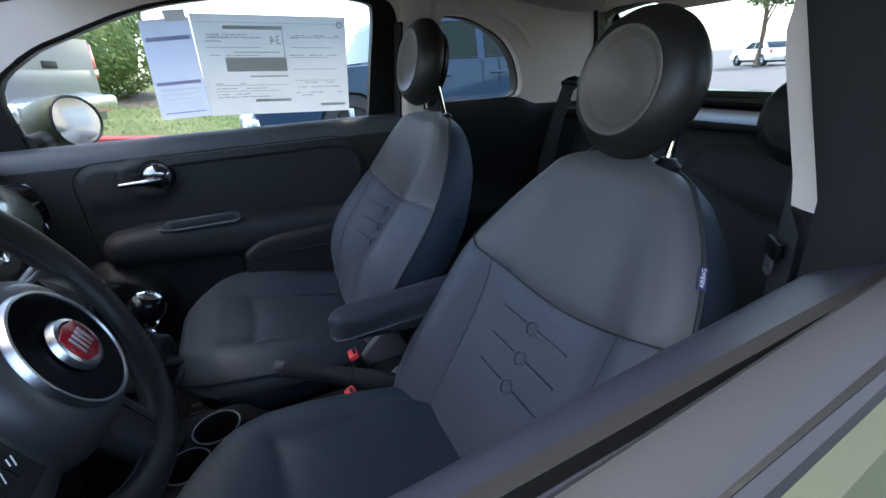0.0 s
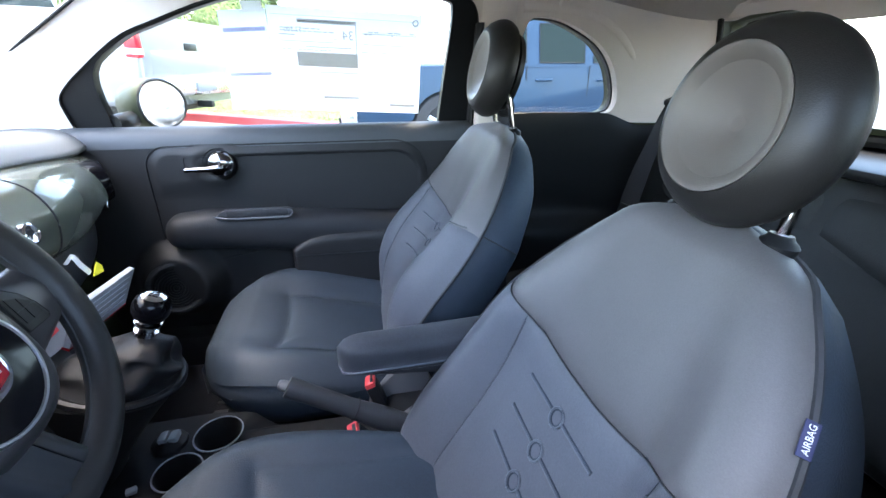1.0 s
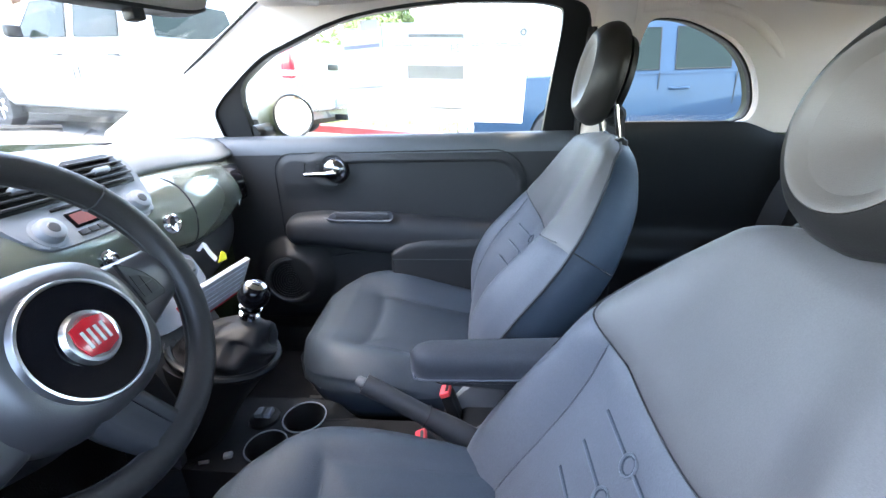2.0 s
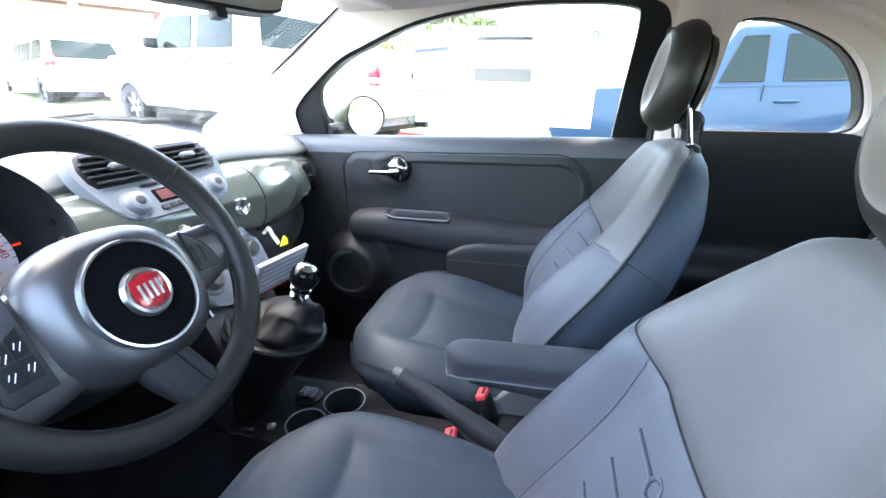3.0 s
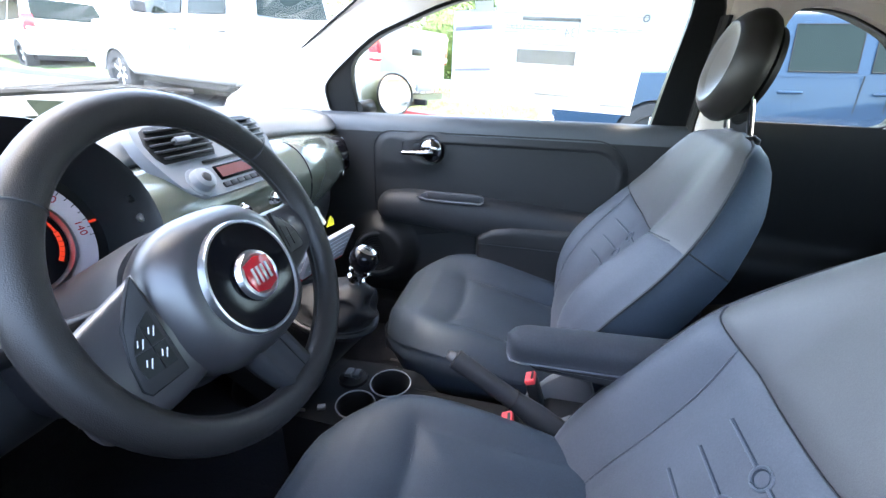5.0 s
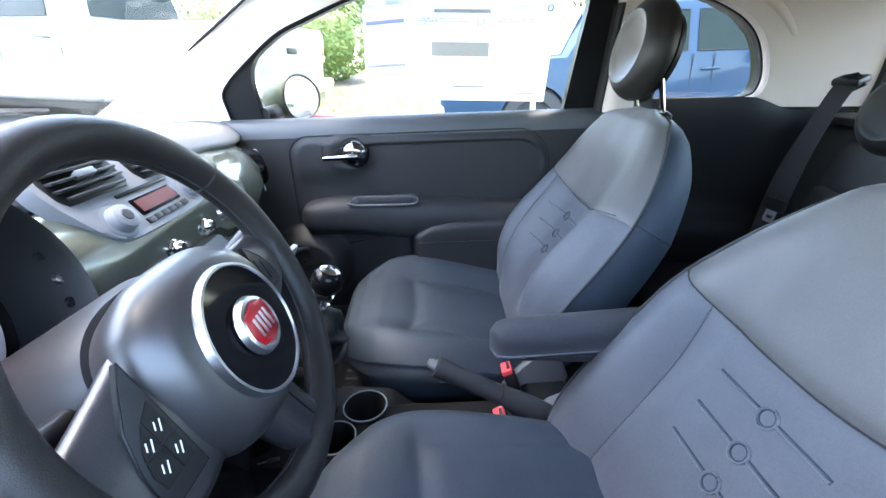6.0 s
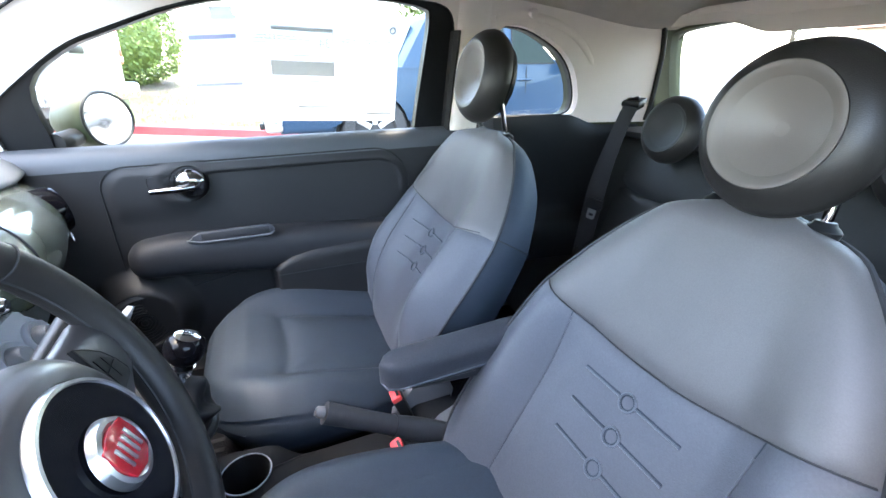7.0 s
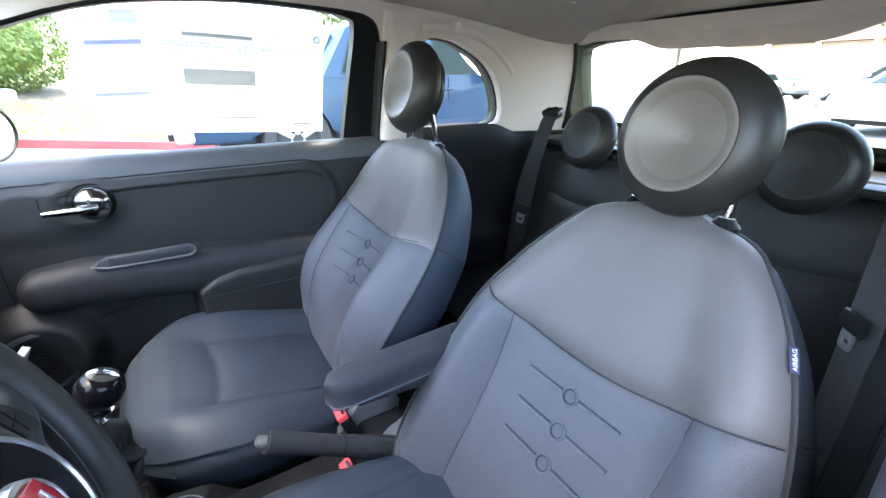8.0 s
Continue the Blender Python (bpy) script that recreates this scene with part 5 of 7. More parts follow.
for i, figure in enumerate(("140", "120", "100", "80", "60", "40", "20")):
    a = 39.0 * i
    lettered("scale_figure", figure, 0.0125, PM @ pose(0, 0, 0, 0, 0, a - 90) @ pose(0, 0.070, -0.0392), BADGE_RED, dial)
for i in range(37):
    part("scale_mark", box(bmesh.new(), (0.0009, 0.004 if i % 2 else 0.006, 0.0008), PM @ pose(0, 0, 0, 0, 0, 7.0 * i - 98) @ pose(0, 0.0795, -0.0392)), PLASTIC_BLACK, dial)
bm = bmesh.new()
lathe(bm, [(0.050, -0.040), (0.053, -0.033), (0.057, -0.035), (0.058, -0.045), (0.050, -0.045)], PM, 48)
part("dial_ring", bm, SATIN, pod)
bm = bmesh.new()
lathe(bm, [(0.0, -0.038), (0.050, -0.038), (0.050, -0.046), (0.0, -0.046)], PM, 40)
lcd = part("display", bm, GLOSS_BLACK, pod)
lettered("lit_figures", "334", 0.018, PM @ pose(-0.004, 0.008, -0.0372), ORANGE_LCD, lcd)["label"] = "glowing orange figures"
bm = bmesh.new()
for x, y, w, h in ((-0.004, 0.024, 0.012, 0.0035), (0.010, 0.024, 0.006, 0.003), (-0.002, -0.008, 0.008, 0.004), (0.012, -0.007, 0.012, 0.004), (-0.024, -0.010, 0.012, 0.006), (-0.016, -0.019, 0.010, 0.005), (-0.022, -0.030, 0.016, 0.006), (-0.028, 0.004, 0.006, 0.008), (0.018, 0.012, 0.006, 0.003)):
    box(bm, (w, h, 0.0012), PM @ pose(x, y, -0.0372))
for i in range(17):
    a = radians(-38 + 8 * i)
    box(bm, (0.0046 if i < 6 else 0.0022, 0.005, 0.0012), PM @ pose(0.042 * math.cos(a), 0.042 * math.sin(a), -0.0372, 0, 0, math.degrees(a)))
part("lit_display", bm, ORANGE_LCD, lcd, "glowing orange segments")
bm = bmesh.new()
box(bm, (0.010, 0.003, 0.001), PM @ pose(0.092, 0.004, -0.0485))
part("warning_light", bm, ORANGE_LCD, pod, "small red warning light")
for k in range(4):
    bm = bmesh.new()
    lathe(bm, [(0, 0.005), (0.005, 0.004), (0.006, 0), (0, -0.002)], PM @ pose(0.115 * math.cos(radians(8 - 13 * k)), 0.115 * math.sin(radians(8 - 13 * k)), 0.002), 14)
    part("trip_button", bm, SATIN if k % 2 else PLASTIC_BLACK, pod)

# ---- steering wheel ----
SA = 0.4235
WN = Vector((math.cos(SA), 0, math.sin(SA)))
WM = Matrix.Translation((-0.2626, -0.367, 0.8568)) @ Matrix((Vector((0, 1, 0)), Vector((-math.sin(SA), 0, math.cos(SA))), WN)).transposed().to_4x4()
WH = WM @ Matrix.Diagonal((0.93, 0.93, 1.0, 1.0))
wheel = thing("steering_wheel", "black leather steering wheel with a chrome-ringed hub", "steering wheel")
bm = bmesh.new()
n = 72
rr, RW, RX, RY = 0.1666, -0.031, 0.006, 0.022
pts = [WM @ Vector((RX + rr * math.sin(2 * math.pi * i / n), RY + rr * math.cos(2 * math.pi * i / n), RW)) for i in range(n)]
tube(bm, pts, 0.0172, 18, closed=True, flat=0.98, up=WN)
rim = part("rim", bm, LEATHER, wheel, sharp=90)
bm = bmesh.new()
tube(bm, [WM @ Vector((RX + (rr - 0.0168) * math.sin(2 * math.pi * i / n), RY + (rr - 0.0168) * math.cos(2 * math.pi * i / n), RW)) for i in range(n)], 0.0012, 5, closed=True, up=WN)
for a in (52, -52):
    tube(bm, [WM @ (Vector((RX + rr * math.sin(radians(a)), RY + rr * math.cos(radians(a)), RW)) + Vector((math.sin(radians(a)) * math.cos(t), math.cos(radians(a)) * math.cos(t), math.sin(t))) * 0.0175) for t in [2 * math.pi * i / 20 for i in range(20)]], 0.0010, 5, closed=True, up=(1, 0, 0))
part("stitching", bm, PIPING, rim)


def hub_ring(a, b, w, p=2.7, y0=0.0, n=48):
    out = []
    for i in range(n):
        t = 2 * math.pi * i / n
        c, s = math.cos(t), math.sin(t)
        out.append(WM @ Vector((a * abs(c) ** (2 / p) * (1 if c > 0 else -1), y0 + b * abs(s) ** (2 / p) * (1 if s > 0 else -1), w)))
    return out


bm = bmesh.new()
loft(bm, [hub_ring(0.082, 0.072, -0.060), hub_ring(0.0900, 0.080, -0.040), hub_ring(0.0905, 0.0805, -0.028), hub_ring(0.0875, 0.0785, -0.019), hub_ring(0.081, 0.0735, -0.0095), hub_ring(0.072, 0.067, -0.0015), hub_ring(0.063, 0.061, 0.0028), hub_ring(0.052, 0.050, 0.002)])
hub = part("hub_cover", bm, HUB, wheel, sharp=60)
bm = bmesh.new()
lathe(bm, [(0.0588, 0.006), (0.0600, 0.0092), (0.0625, 0.0090), (0.0645, 0.002), (0.0588, 0.002)], WH, 56)
part("hub_ring", bm, SATIN, hub, "satin chrome ring")
bm = bmesh.new()
lathe(bm, [(0.0, 0.0065), (0.03, 0.0072), (0.0592, 0.0075), (0.0592, 0.002), (0.0, 0.002)], WH, 48)
disc = part("hub_disc", bm, GLOSS_BLACK, hub, "gloss black disc")
bm = bmesh.new()
lathe(bm, [(0.0, 0.0135), (0.020, 0.0135), (0.0225, 0.0155), (0.026, 0.0145), (0.0285, 0.009), (0.0, 0.007)], WH, 44)
part("badge", bm, SATIN, hub, "round chrome badge with a red shield")
bm = bmesh.new()
prism(bm, [(-0.0155, 0.013), (0.0, 0.0165), (0.0155, 0.013), (0.017, 0.0), (0.014, -0.0125), (0.0, -0.0165), (-0.014, -0.0125), (-0.017, 0.0)], 0.003, WH @ pose(0, 0, 0.0147) @ Matrix.Diagonal((1.22, 1.22, 1.0, 1.0)), 0.0008)
part("badge_shield", bm, BADGE_RED, hub, "red shield")
for k in range(4):
    part("badge_bar", box(bmesh.new(), (0.0032, 0.019, 0.0012), WH @ pose(-0.0108 + 0.0072 * k, 0, 0.0166, 0, 0, 0), 0.0004), SATIN, hub, "raised chrome bar")
for s in (-1, 1):
    bm = bmesh.new()
    rings = []
    for t in np.linspace(0, 1, 12):
        x = s * (0.070 + (0.088 if s < 0 else 0.092) * t)
        # the wheel stands a touch to the left, so the two spokes differ in height
        up_, dn_ = (0.056 - 0.033 * t, -0.058 - 0.006 * math.sin(math.pi * t)) if s < 0 else (0.054 - 0.004 * t, -0.040 + 0.026 * t)
        top_w = -0.019 - 0.010 * t ** 1.5
        rings.append([WM @ Vector((x, dn_ + (up_ - dn_) * f, top_w + w)) for f, w in ((0.30, -0.032), (0.12, -0.029), (0.03, -0.021), (0.0, -0.012), (0.03, -0.005), (0.12, -0.001), (0.30, 0.001), (0.5, 0.002), (0.68, 0.0005), (0.82, -0.003), (0.93, -0.008), (0.985, -0.015), (0.96, -0.023), (0.86, -0.029), (0.70, -0.032))])
    loft(bm, rings)
    sp = part("spoke", bm, HUB, wheel, sharp=80)
    face = lambda x, y, w: WM @ Vector((s * x, y, -0.019 - 0.010 * ((x - 0.070) / 0.088) ** 1.5 + 0.0022 + w))
    fit_y = lambda y, s=s: y if s < 0 else y * 0.60 + 0.018
    ol_ = [(0.0925, 0.050), (0.104, 0.036), (0.118, 0.016), (0.127, -0.010), (0.130, -0.034), (0.126, -0.041), (0.0925, -0.040), (0.0925, 0.0)]
    ol_ = [(x, fit_y(y)) for x, y in ol_]
    bm = bmesh.new()
    loft(bm, [[face(x, y, -0.004) for x, y in ol_], [face(x, y, 0.0005) for x, y in ol_], [face(0.106 + (x - 0.106) * 0.95, y * 0.95 - 0.0002, 0.0012) for x, y in ol_]])
    part("button_pad", bm, PLASTIC, sp, "dark rubber button pad")
    for x, y, ol in ((0.102, 0.004, [(0.0968, 0.020), (0.1075, 0.0135), (0.1075, -0.0055), (0.0968, -0.0055)]), (0.114, -0.001, [(0.109, 0.0125), (0.119, 0.0), (0.1215, -0.0055), (0.109, -0.0055)]), (0.102, -0.017, [(0.0968, -0.007), (0.1075, -0.007), (0.1075, -0.028), (0.0968, -0.028)]), (0.116, -0.018, [(0.109, -0.007), (0.1218, -0.007), (0.1245, -0.016), (0.1232, -0.028), (0.109, -0.028)])):
        bm = bmesh.new()
        loft(bm, [[face(a, fit_y(b), w) for a, b in ol] for w in (0.0, 0.0022)])
        part("button", bm, PLASTIC_BLACK, sp)
        if s < 0:
            bm = bmesh.new()
            for a0, b0, a1, b1 in ((-0.003, 0.003, 0.001, -0.004), (0.001, 0.004, 0.0035, -0.001)):
                tube(bm, [face(x + a0, y + b0, 0.0028), face(x + a1, y + b1, 0.0028)], 0.0005, 5)
            part("button_mark", bm, WHITE_TAG, sp)
    bm = bmesh.new()
    tube(bm, [face(x, y, 0.0004) for x, y in ol_], 0.0009, 5, closed=True, up=WN)
    part("pad_gap", bm, PLASTIC_BLACK, sp)
# lower spoke: a broad bar that leaves the hub foot and flares into the rim, with a raised lip round the opening
bm = bmesh.new()
rings = []
for t in np.linspace(0, 1, 12):
    y = -0.064 - 0.082 * t
    x0, x1 = -0.038 + 0.044 * t ** 1.4 - 0.010 * sstep(0.8, 1, t), 0.022 + 0.040 * t
    w = -0.012 - 0.016 * t
    rings.append([WM @ Vector((x0 + (x1 - x0) * f, y, w + dz)) for f, dz in ((0.06, -0.022), (0.0, -0.010), (0.03, 0.001), (0.12, 0.005), (0.24, 0.001), (0.5, 0.0), (0.80, 0.001), (0.95, -0.002), (1.0, -0.010), (0.94, -0.022))])
loft(bm, rings)
low = part("lower_spoke", bm, PLASTIC_MID, wheel, sharp=80)
bm = bmesh.new()
tube(bm, [WM @ Vector((0.004 + 0.034 * t, -0.070 - 0.070 * t, -0.0112 - 0.016 * t)) for t in np.linspace(0, 1, 8)], 0.0010, 5)
part("spoke_groove", bm, PLASTIC_BLACK, low)
# column shroud and stalks
col = thing("steering_column", "black column shroud with two control stalks", "steering column")
bm = bmesh.new()
loft(bm, [hub_ring(0.058, 0.056, -0.056, y0=0), hub_ring(0.084, 0.078, -0.064, y0=-0.002), hub_ring(0.092, 0.084, -0.085, y0=-0.005), hub_ring(0.092, 0.084, -0.16, y0=-0.012), hub_ring(0.080, 0.075, -0.30, y0=-0.015)])
part("shroud", bm, SHROUD, col)
for s in (-1, 1):
    bm = bmesh.new()
    tube(bm, [WM @ Vector((s * 0.05, 0.022, -0.085)), WM @ Vector((s * 0.10, 0.028, -0.082)), WM @ Vector((s * 0.165, 0.036, -0.075)), WM @ Vector((s * 0.205, 0.040, -0.070))], lambda t: 0.0075 + 0.004 * t, 10)
    part("stalk", bm, PLASTIC_BLACK, col)
bm = bmesh.new()
lathe(bm, [(0, 0.012), (0.013, 0.010), (0.016, 0), (0.014, -0.012), (0, -0.014)], axis(WM @ Vector((0.098, -0.038, -0.14)), (0.6, 0.7, -0.2)), 20)
part("ignition", bm, PLASTIC_BLACK, col)
bm = bmesh.new()
tube(bm, [WM @ Vector((0.11, -0.03, -0.125)), WM @ Vector((0.135, -0.045, -0.10)), WM @ Vector((0.138, -0.075, -0.10))], 0.004, 8)
part("key", bm, SATIN, col)

# ---- centre console ----
con = thing("centre_console", "dark plastic centre console with cup holders", "console")
CUPS = [(-0.256, -0.004, 0.040), (-0.302, -0.082, 0.036)]
bm = bmesh.new()
outer = [(-0.44, -0.135), (-0.44, 0.055), (-0.28, 0.060), (-0.20, 0.050), (-0.12, 0.045), (0.16, 0.045), (0.16, -0.130), (-0.12, -0.130), (-0.22, -0.135), (-0.30, -0.140)]
zc = lambda x: lerp(x, [-0.45, -0.205, -0.165, 0.03, 0.07, 0.16], [0.425, 0.428, 0.385, 0.385, 0.428, 0.43])
holed(bm, dense(outer, 0.02), [[(cx + r * math.cos(2 * math.pi * i / 28), cy + r * math.sin(2 * math.pi * i / 28)) for i in range(28)] for cx, cy, r in CUPS], lambda a, b: Vector((a, b, zc(a) - 0.02 * sstep(0.10, 0.14, abs(b + 0.04)))), lambda p: Vector((0, 0, -0.012)))
part("top", bm, CONSOLE, con, sharp=45)
bm = bmesh.new()
loft(bm, [[Vector((a, b, z if z < 0.4 else zc(a) - 0.022 * sstep(0.10, 0.14, abs(b + 0.04)))) for a, b in dense(outer, 0.02)] for z in (0.232, 0.41)], caps=False)
part("side_wall", bm, CONSOLE, con, sharp=45)
for cx, cy, r in CUPS:
    bm = bmesh.new()
    lathe(bm, [(0.0, -0.075), (r * 0.85, -0.075), (r * 0.99, 0.0), (r + 0.003, 0.004), (r + 0.005, 0.001), (r * 1.02, -0.004), (r * 0.9, -0.079), (0.0, -0.079)], pose(cx, cy, 0.430), 36)
    part("cup_holder", bm, PLASTIC_BLACK, con)
    bm = bmesh.new()
    tube(bm, [(cx + (r + 0.003) * math.cos(t), cy + (r + 0.003) * math.sin(t), 0.433) for t in [2 * math.pi * i / 40 for i in range(40)]], 0.0016, 6, closed=True)
    part("cup_rim", bm, DASH_SILVER, con, "pale rim line")
bm = bmesh.new()
lathe(bm, [(0, 0.010), (0.015, 0.010), (0.019, 0.006), (0.030, 0.002), (0.032, -0.004), (0, -0.004)], pose(-0.342, -0.006, 0.430), 28)
soc = part("power_socket", bm, PLASTIC_BLACK, con)
for dx in (-0.009, 0.009):
    bm = bmesh.new()
    box(bm, (0.016, 0.024, 0.012), pose(-0.340 + dx, -0.006, 0.442, 0, -12, 0), 0.003)
    part("window_switch", bm, DASH_SILVER, soc)
bm = bmesh.new()
box(bm, (0.016, 0.012, 0.008), pose(-0.364, -0.107, 0.432, 0, 0, 20), 0.002)
part("small_switch", bm, DASH_SILVER, con)
bm = bmesh.new()
tube(bm, [(-0.425, -0.131, 0.432), (-0.388, -0.128, 0.438)], 0.003, 6)
part("clip", bm, SATIN, con)
# tower with the gear lever
bm = bmesh.new()
rings = []
for t in np.linspace(0, 1, 12):
    z = 0.41 + 0.212 * t
    cx = -0.502 + 0.137 * t ** 1.3
    ax, ay = 0.094 - 0.002 * t, 0.080 + 0.006 * t
    rings.append([Vector((cx + ax * abs(math.cos(k)) ** 0.8 * (1 if math.cos(k) > 0 else -1), -0.048 + ay * abs(math.sin(k)) ** 0.8 * (1 if math.sin(k) > 0 else -1), z - 0.10 * t * math.cos(k) * 0.25)) for k in [2 * math.pi * i / 40 for i in range(40)]])
loft(bm, rings)
part("tower", bm, PLASTIC_BLACK, con, sharp=60)
bm = bmesh.new()
loft(bm, [[Vector((-0.50, y, 0.70)), Vector((-0.56, y, 0.50)), Vector((-0.44, y, 0.42)), Vector((-0.405, y, 0.58)), Vector((-0.44, y, 0.665))] for y in (-0.135, -0.12, 0.035, 0.05)])
part("riser", bm, PLASTIC_MID, con)
bm = bmesh.new()
m = axis((-0.437, -0.082, 0.645), (0.9, 0, 0.44))
lathe(bm, [(0.014, 0.003), (0.018, 0.006), (0.022, 0.004), (0.023, -0.003), (0.014, -0.003)], m, 30)
lig = part("lighter_ring", bm, CHROME, con, "chrome-ringed socket")
bm = bmesh.new()
lathe(bm, [(0, 0.006), (0.010, 0.005), (0.0145, -0.002), (0, -0.003)], m, 24)
part("lighter_cap", bm, PLASTIC_MID, lig)

gear = thing("gear_lever", "gear lever with gloss black knob and leather gaiter", "gear lever")
bm = bmesh.new()
rings = []
for t in np.linspace(0, 1, 30):
    zz = 0.627 + 0.063 * t
    c = Vector((-0.360, -0.048, 0)) * (1 - t ** 0.8) + Vector((-0.305, -0.053, 0)) * t ** 0.8
    sc = (1 - t) ** 0.62 * (1 - 0.07 * math.sin(t * 13)) + 0.16 * t
    ring = []
    for i in range(44):
        k = 2 * math.pi * i / 44
        fold = 1 + 0.12 * math.sin(5 * k + 8 * t) * math.sin(math.pi * t) + 0.05 * math.sin(9 * k - 6 * t) * math.sin(math.pi * t)
        ring.append(Vector((c.x + 0.086 * sc * fold * math.cos(k), c.y + 0.078 * sc * fold * math.sin(k), zz - 0.024 * (1 - t) * math.cos(k) + 0.006 * math.sin(3 * k + 9 * t) * math.sin(math.pi * t))))
    rings.append(ring)
loft(bm, rings)
part("gaiter", bm, GAITER, gear, "creased black leather gaiter", sharp=70)
bm = bmesh.new()
tube(bm, [Vector((-0.360 + 0.089 * math.cos(k), -0.048 + 0.081 * math.sin(k), 0.627 - 0.026 * math.cos(k))) for k in [2 * math.pi * i / 44 for i in range(44)]], 0.007, 8, closed=True)
part("gaiter_frame", bm, PLASTIC_BLACK, gear)
m = axis((-0.302, -0.053, 0.690), (0.42, 0, 1))
bm = bmesh.new()
lathe(bm, [(0.0, 0.0), (0.012, 0.0), (0.013, 0.008), (0.0165, 0.010), (0.0165, 0.016), (0.012, 0.018), (0.011, 0.024), (0.018, 0.027), (0.019, 0.031), (0.011, 0.033), (0.0, 0.034)], m, 28)
part("collar", bm, CHROME, gear, "chrome collar")
bm = bmesh.new()
lathe(bm, [(0.0, -0.026), (0.012, -0.0235), (0.020, -0.0175), (0.0258, -0.006), (0.0265, 0.004), (0.0235, 0.014), (0.016, 0.0215), (0.0, 0.024)], m @ pose(0, 0, 0.056), 36)
kb = part("knob", bm, GLOSS_BLACK, gear, "gloss black knob")
bm = bmesh.new()
lathe(bm, [(0.0, 0.0258), (0.010, 0.0245), (0.0165, 0.0215), (0.0170, 0.0195), (0.0, 0.020)], m @ pose(0, 0, 0.056), 30)
part("shift_plate", bm, CHROME, kb)
bm = bmesh.new()
for x in (-0.006, 0.0, 0.006):
    box(bm, (0.0012, 0.014, 0.001), m @ pose(x, 0, 0.056 + 0.0257))
box(bm, (0.0132, 0.0012, 0.001), m @ pose(0, 0, 0.056 + 0.0257))
part("shift_marks", bm, PLASTIC_BLACK, kb)

brake = thing("handbrake", "dark grey handbrake lever between the seats", "handbrake")
a, b = Vector((0.115, -0.055, 0.425)), Vector((-0.096, -0.040, 0.543))
d = (b - a).normalized()
bm = bmesh.new()
tube(bm, [a + d * t for t in np.linspace(0.0, 0.258, 14)], lambda t: 0.0215 - 0.0045 * sstep(0.25, 0.55, t) + 0.001 * sstep(0.8, 0.98, t), 18, flat=1.12)
part("grip", bm, PLASTIC_MID, brake)
bm = bmesh.new()
tube(bm, [a + d * 0.125 + (Vector((0, math.cos(k), 0)) + d.cross(Vector((0, 1, 0))) * math.sin(k)) * 0.0205 for k in [2 * math.pi * i / 24 for i in range(24)]], 0.0012, 5, closed=True, up=d)
part("grip_ring", bm, PLASTIC_BLACK, brake)
bm = bmesh.new()
lathe(bm, [(0, 0.010), (0.007, 0.009), (0.0095, 0.005), (0.0105, -0.006), (0, -0.006)], axis(b + d * 0.023, d), 20)
part("release_button", bm, GREY_TRIM, brake)
bm = bmesh.new()
prism(bm, [(0.08, 0.422), (0.18, 0.422), (0.19, 0.455), (0.16, 0.465), (0.115, 0.440)], 0.10, pose(0, -0.060, 0, 90), 0.010)
single("brake_cover", bm, GREY_TRIM, "grey plastic cover at the foot of the handbrake", "console cover")

# ---- papers by the gear lever ----
book = thing("paper_booklet", "white folded booklet propped before the heater controls", "booklet")
BM_ = Matrix.Translation((-0.405, 0.045, 0.705)) @ pose(0, 0, 0, -1, 26, -6)
bm = bmesh.new()
box(bm, (0.010, 0.150, 0.080), BM_, 0.001)
part("page_block", bm, BOOKLET, book)
bm = bmesh.new()
box(bm, (0.0115, 0.151, 0.004), BM_ @ pose(0, 0, -0.042))
part("spine", bm, BADGE_RED, book, "red lower edge")
for z in np.linspace(0.028, -0.024, 5):
    bm = bmesh.new()
    box(bm, (0.001, 0.125, 0.0010), BM_ @ pose(0.0054, 0, z))
    part("print_line", bm, PAPER_BLUE, book)
tagt = thing("hang_tag", "yellow paper tag on a white loop", "tag")
bm = bmesh.new()
prism(bm, [(-0.011, -0.010), (0.011, -0.010), (0.011, 0.003), (0.003, 0.012), (-0.004, 0.003)], 0.002, Matrix.Translation((-0.425, 0.098, 0.750)) @ pose(0, 0, 0, 90, 0, 75))
part("card", bm, YELLOW, tagt)
bm = bmesh.new()
tube(bm, smooth_line([(-0.435, 0.094, 0.745), (-0.44, 0.085, 0.765), (-0.445, 0.080, 0.782), (-0.455, 0.074, 0.772)], 14), 0.006, 6, flat=0.3, up=(1, 0, 0))
part("loop", bm, WHITE_TAG, tagt)

# floor mats with a stitched word that shows as bars
for y, nm in ((-0.36, "driver"), (0.30, "passenger")):
    mt = thing("floor_mat", "black carpet mat in the front footwell", "floor mat", group="floor mats")
    bm = bmesh.new()
    box(bm, (0.56, 0.40, 0.012), pose(-0.58, y, 0.2365), 0.005)
    part("mat", bm, CARPET, mt)
    for k in range(4):
        part("stitched_bar", box(bmesh.new(), (0.035, 0.012, 0.002), pose(-0.36, y - 0.06 + 0.035 * k, 0.2435), 0.0008), PLASTIC_MID, mt)

# ---- mirrors and sun visor ----
im = thing("rear_view_mirror", "black framed interior mirror on the windscreen", "mirror")
IM = Matrix.Translation((-0.335, -0.105, 1.205)) @ Matrix((Vector((0.27, 0.96, 0)).normalized(), Vector((-0.10, 0.03, 1)).normalized(), Vector((0.96, -0.27, 0.11)).normalized())).transposed().to_4x4()
bm = bmesh.new()
ol = [(0.128 * abs(math.cos(t)) ** 0.42 * (1 if math.cos(t) > 0 else -1), 0.034 * abs(math.sin(t)) ** 0.5 * (1 if math.sin(t) > 0 else -1)) for t in [2 * math.pi * i / 60 for i in range(60)]]
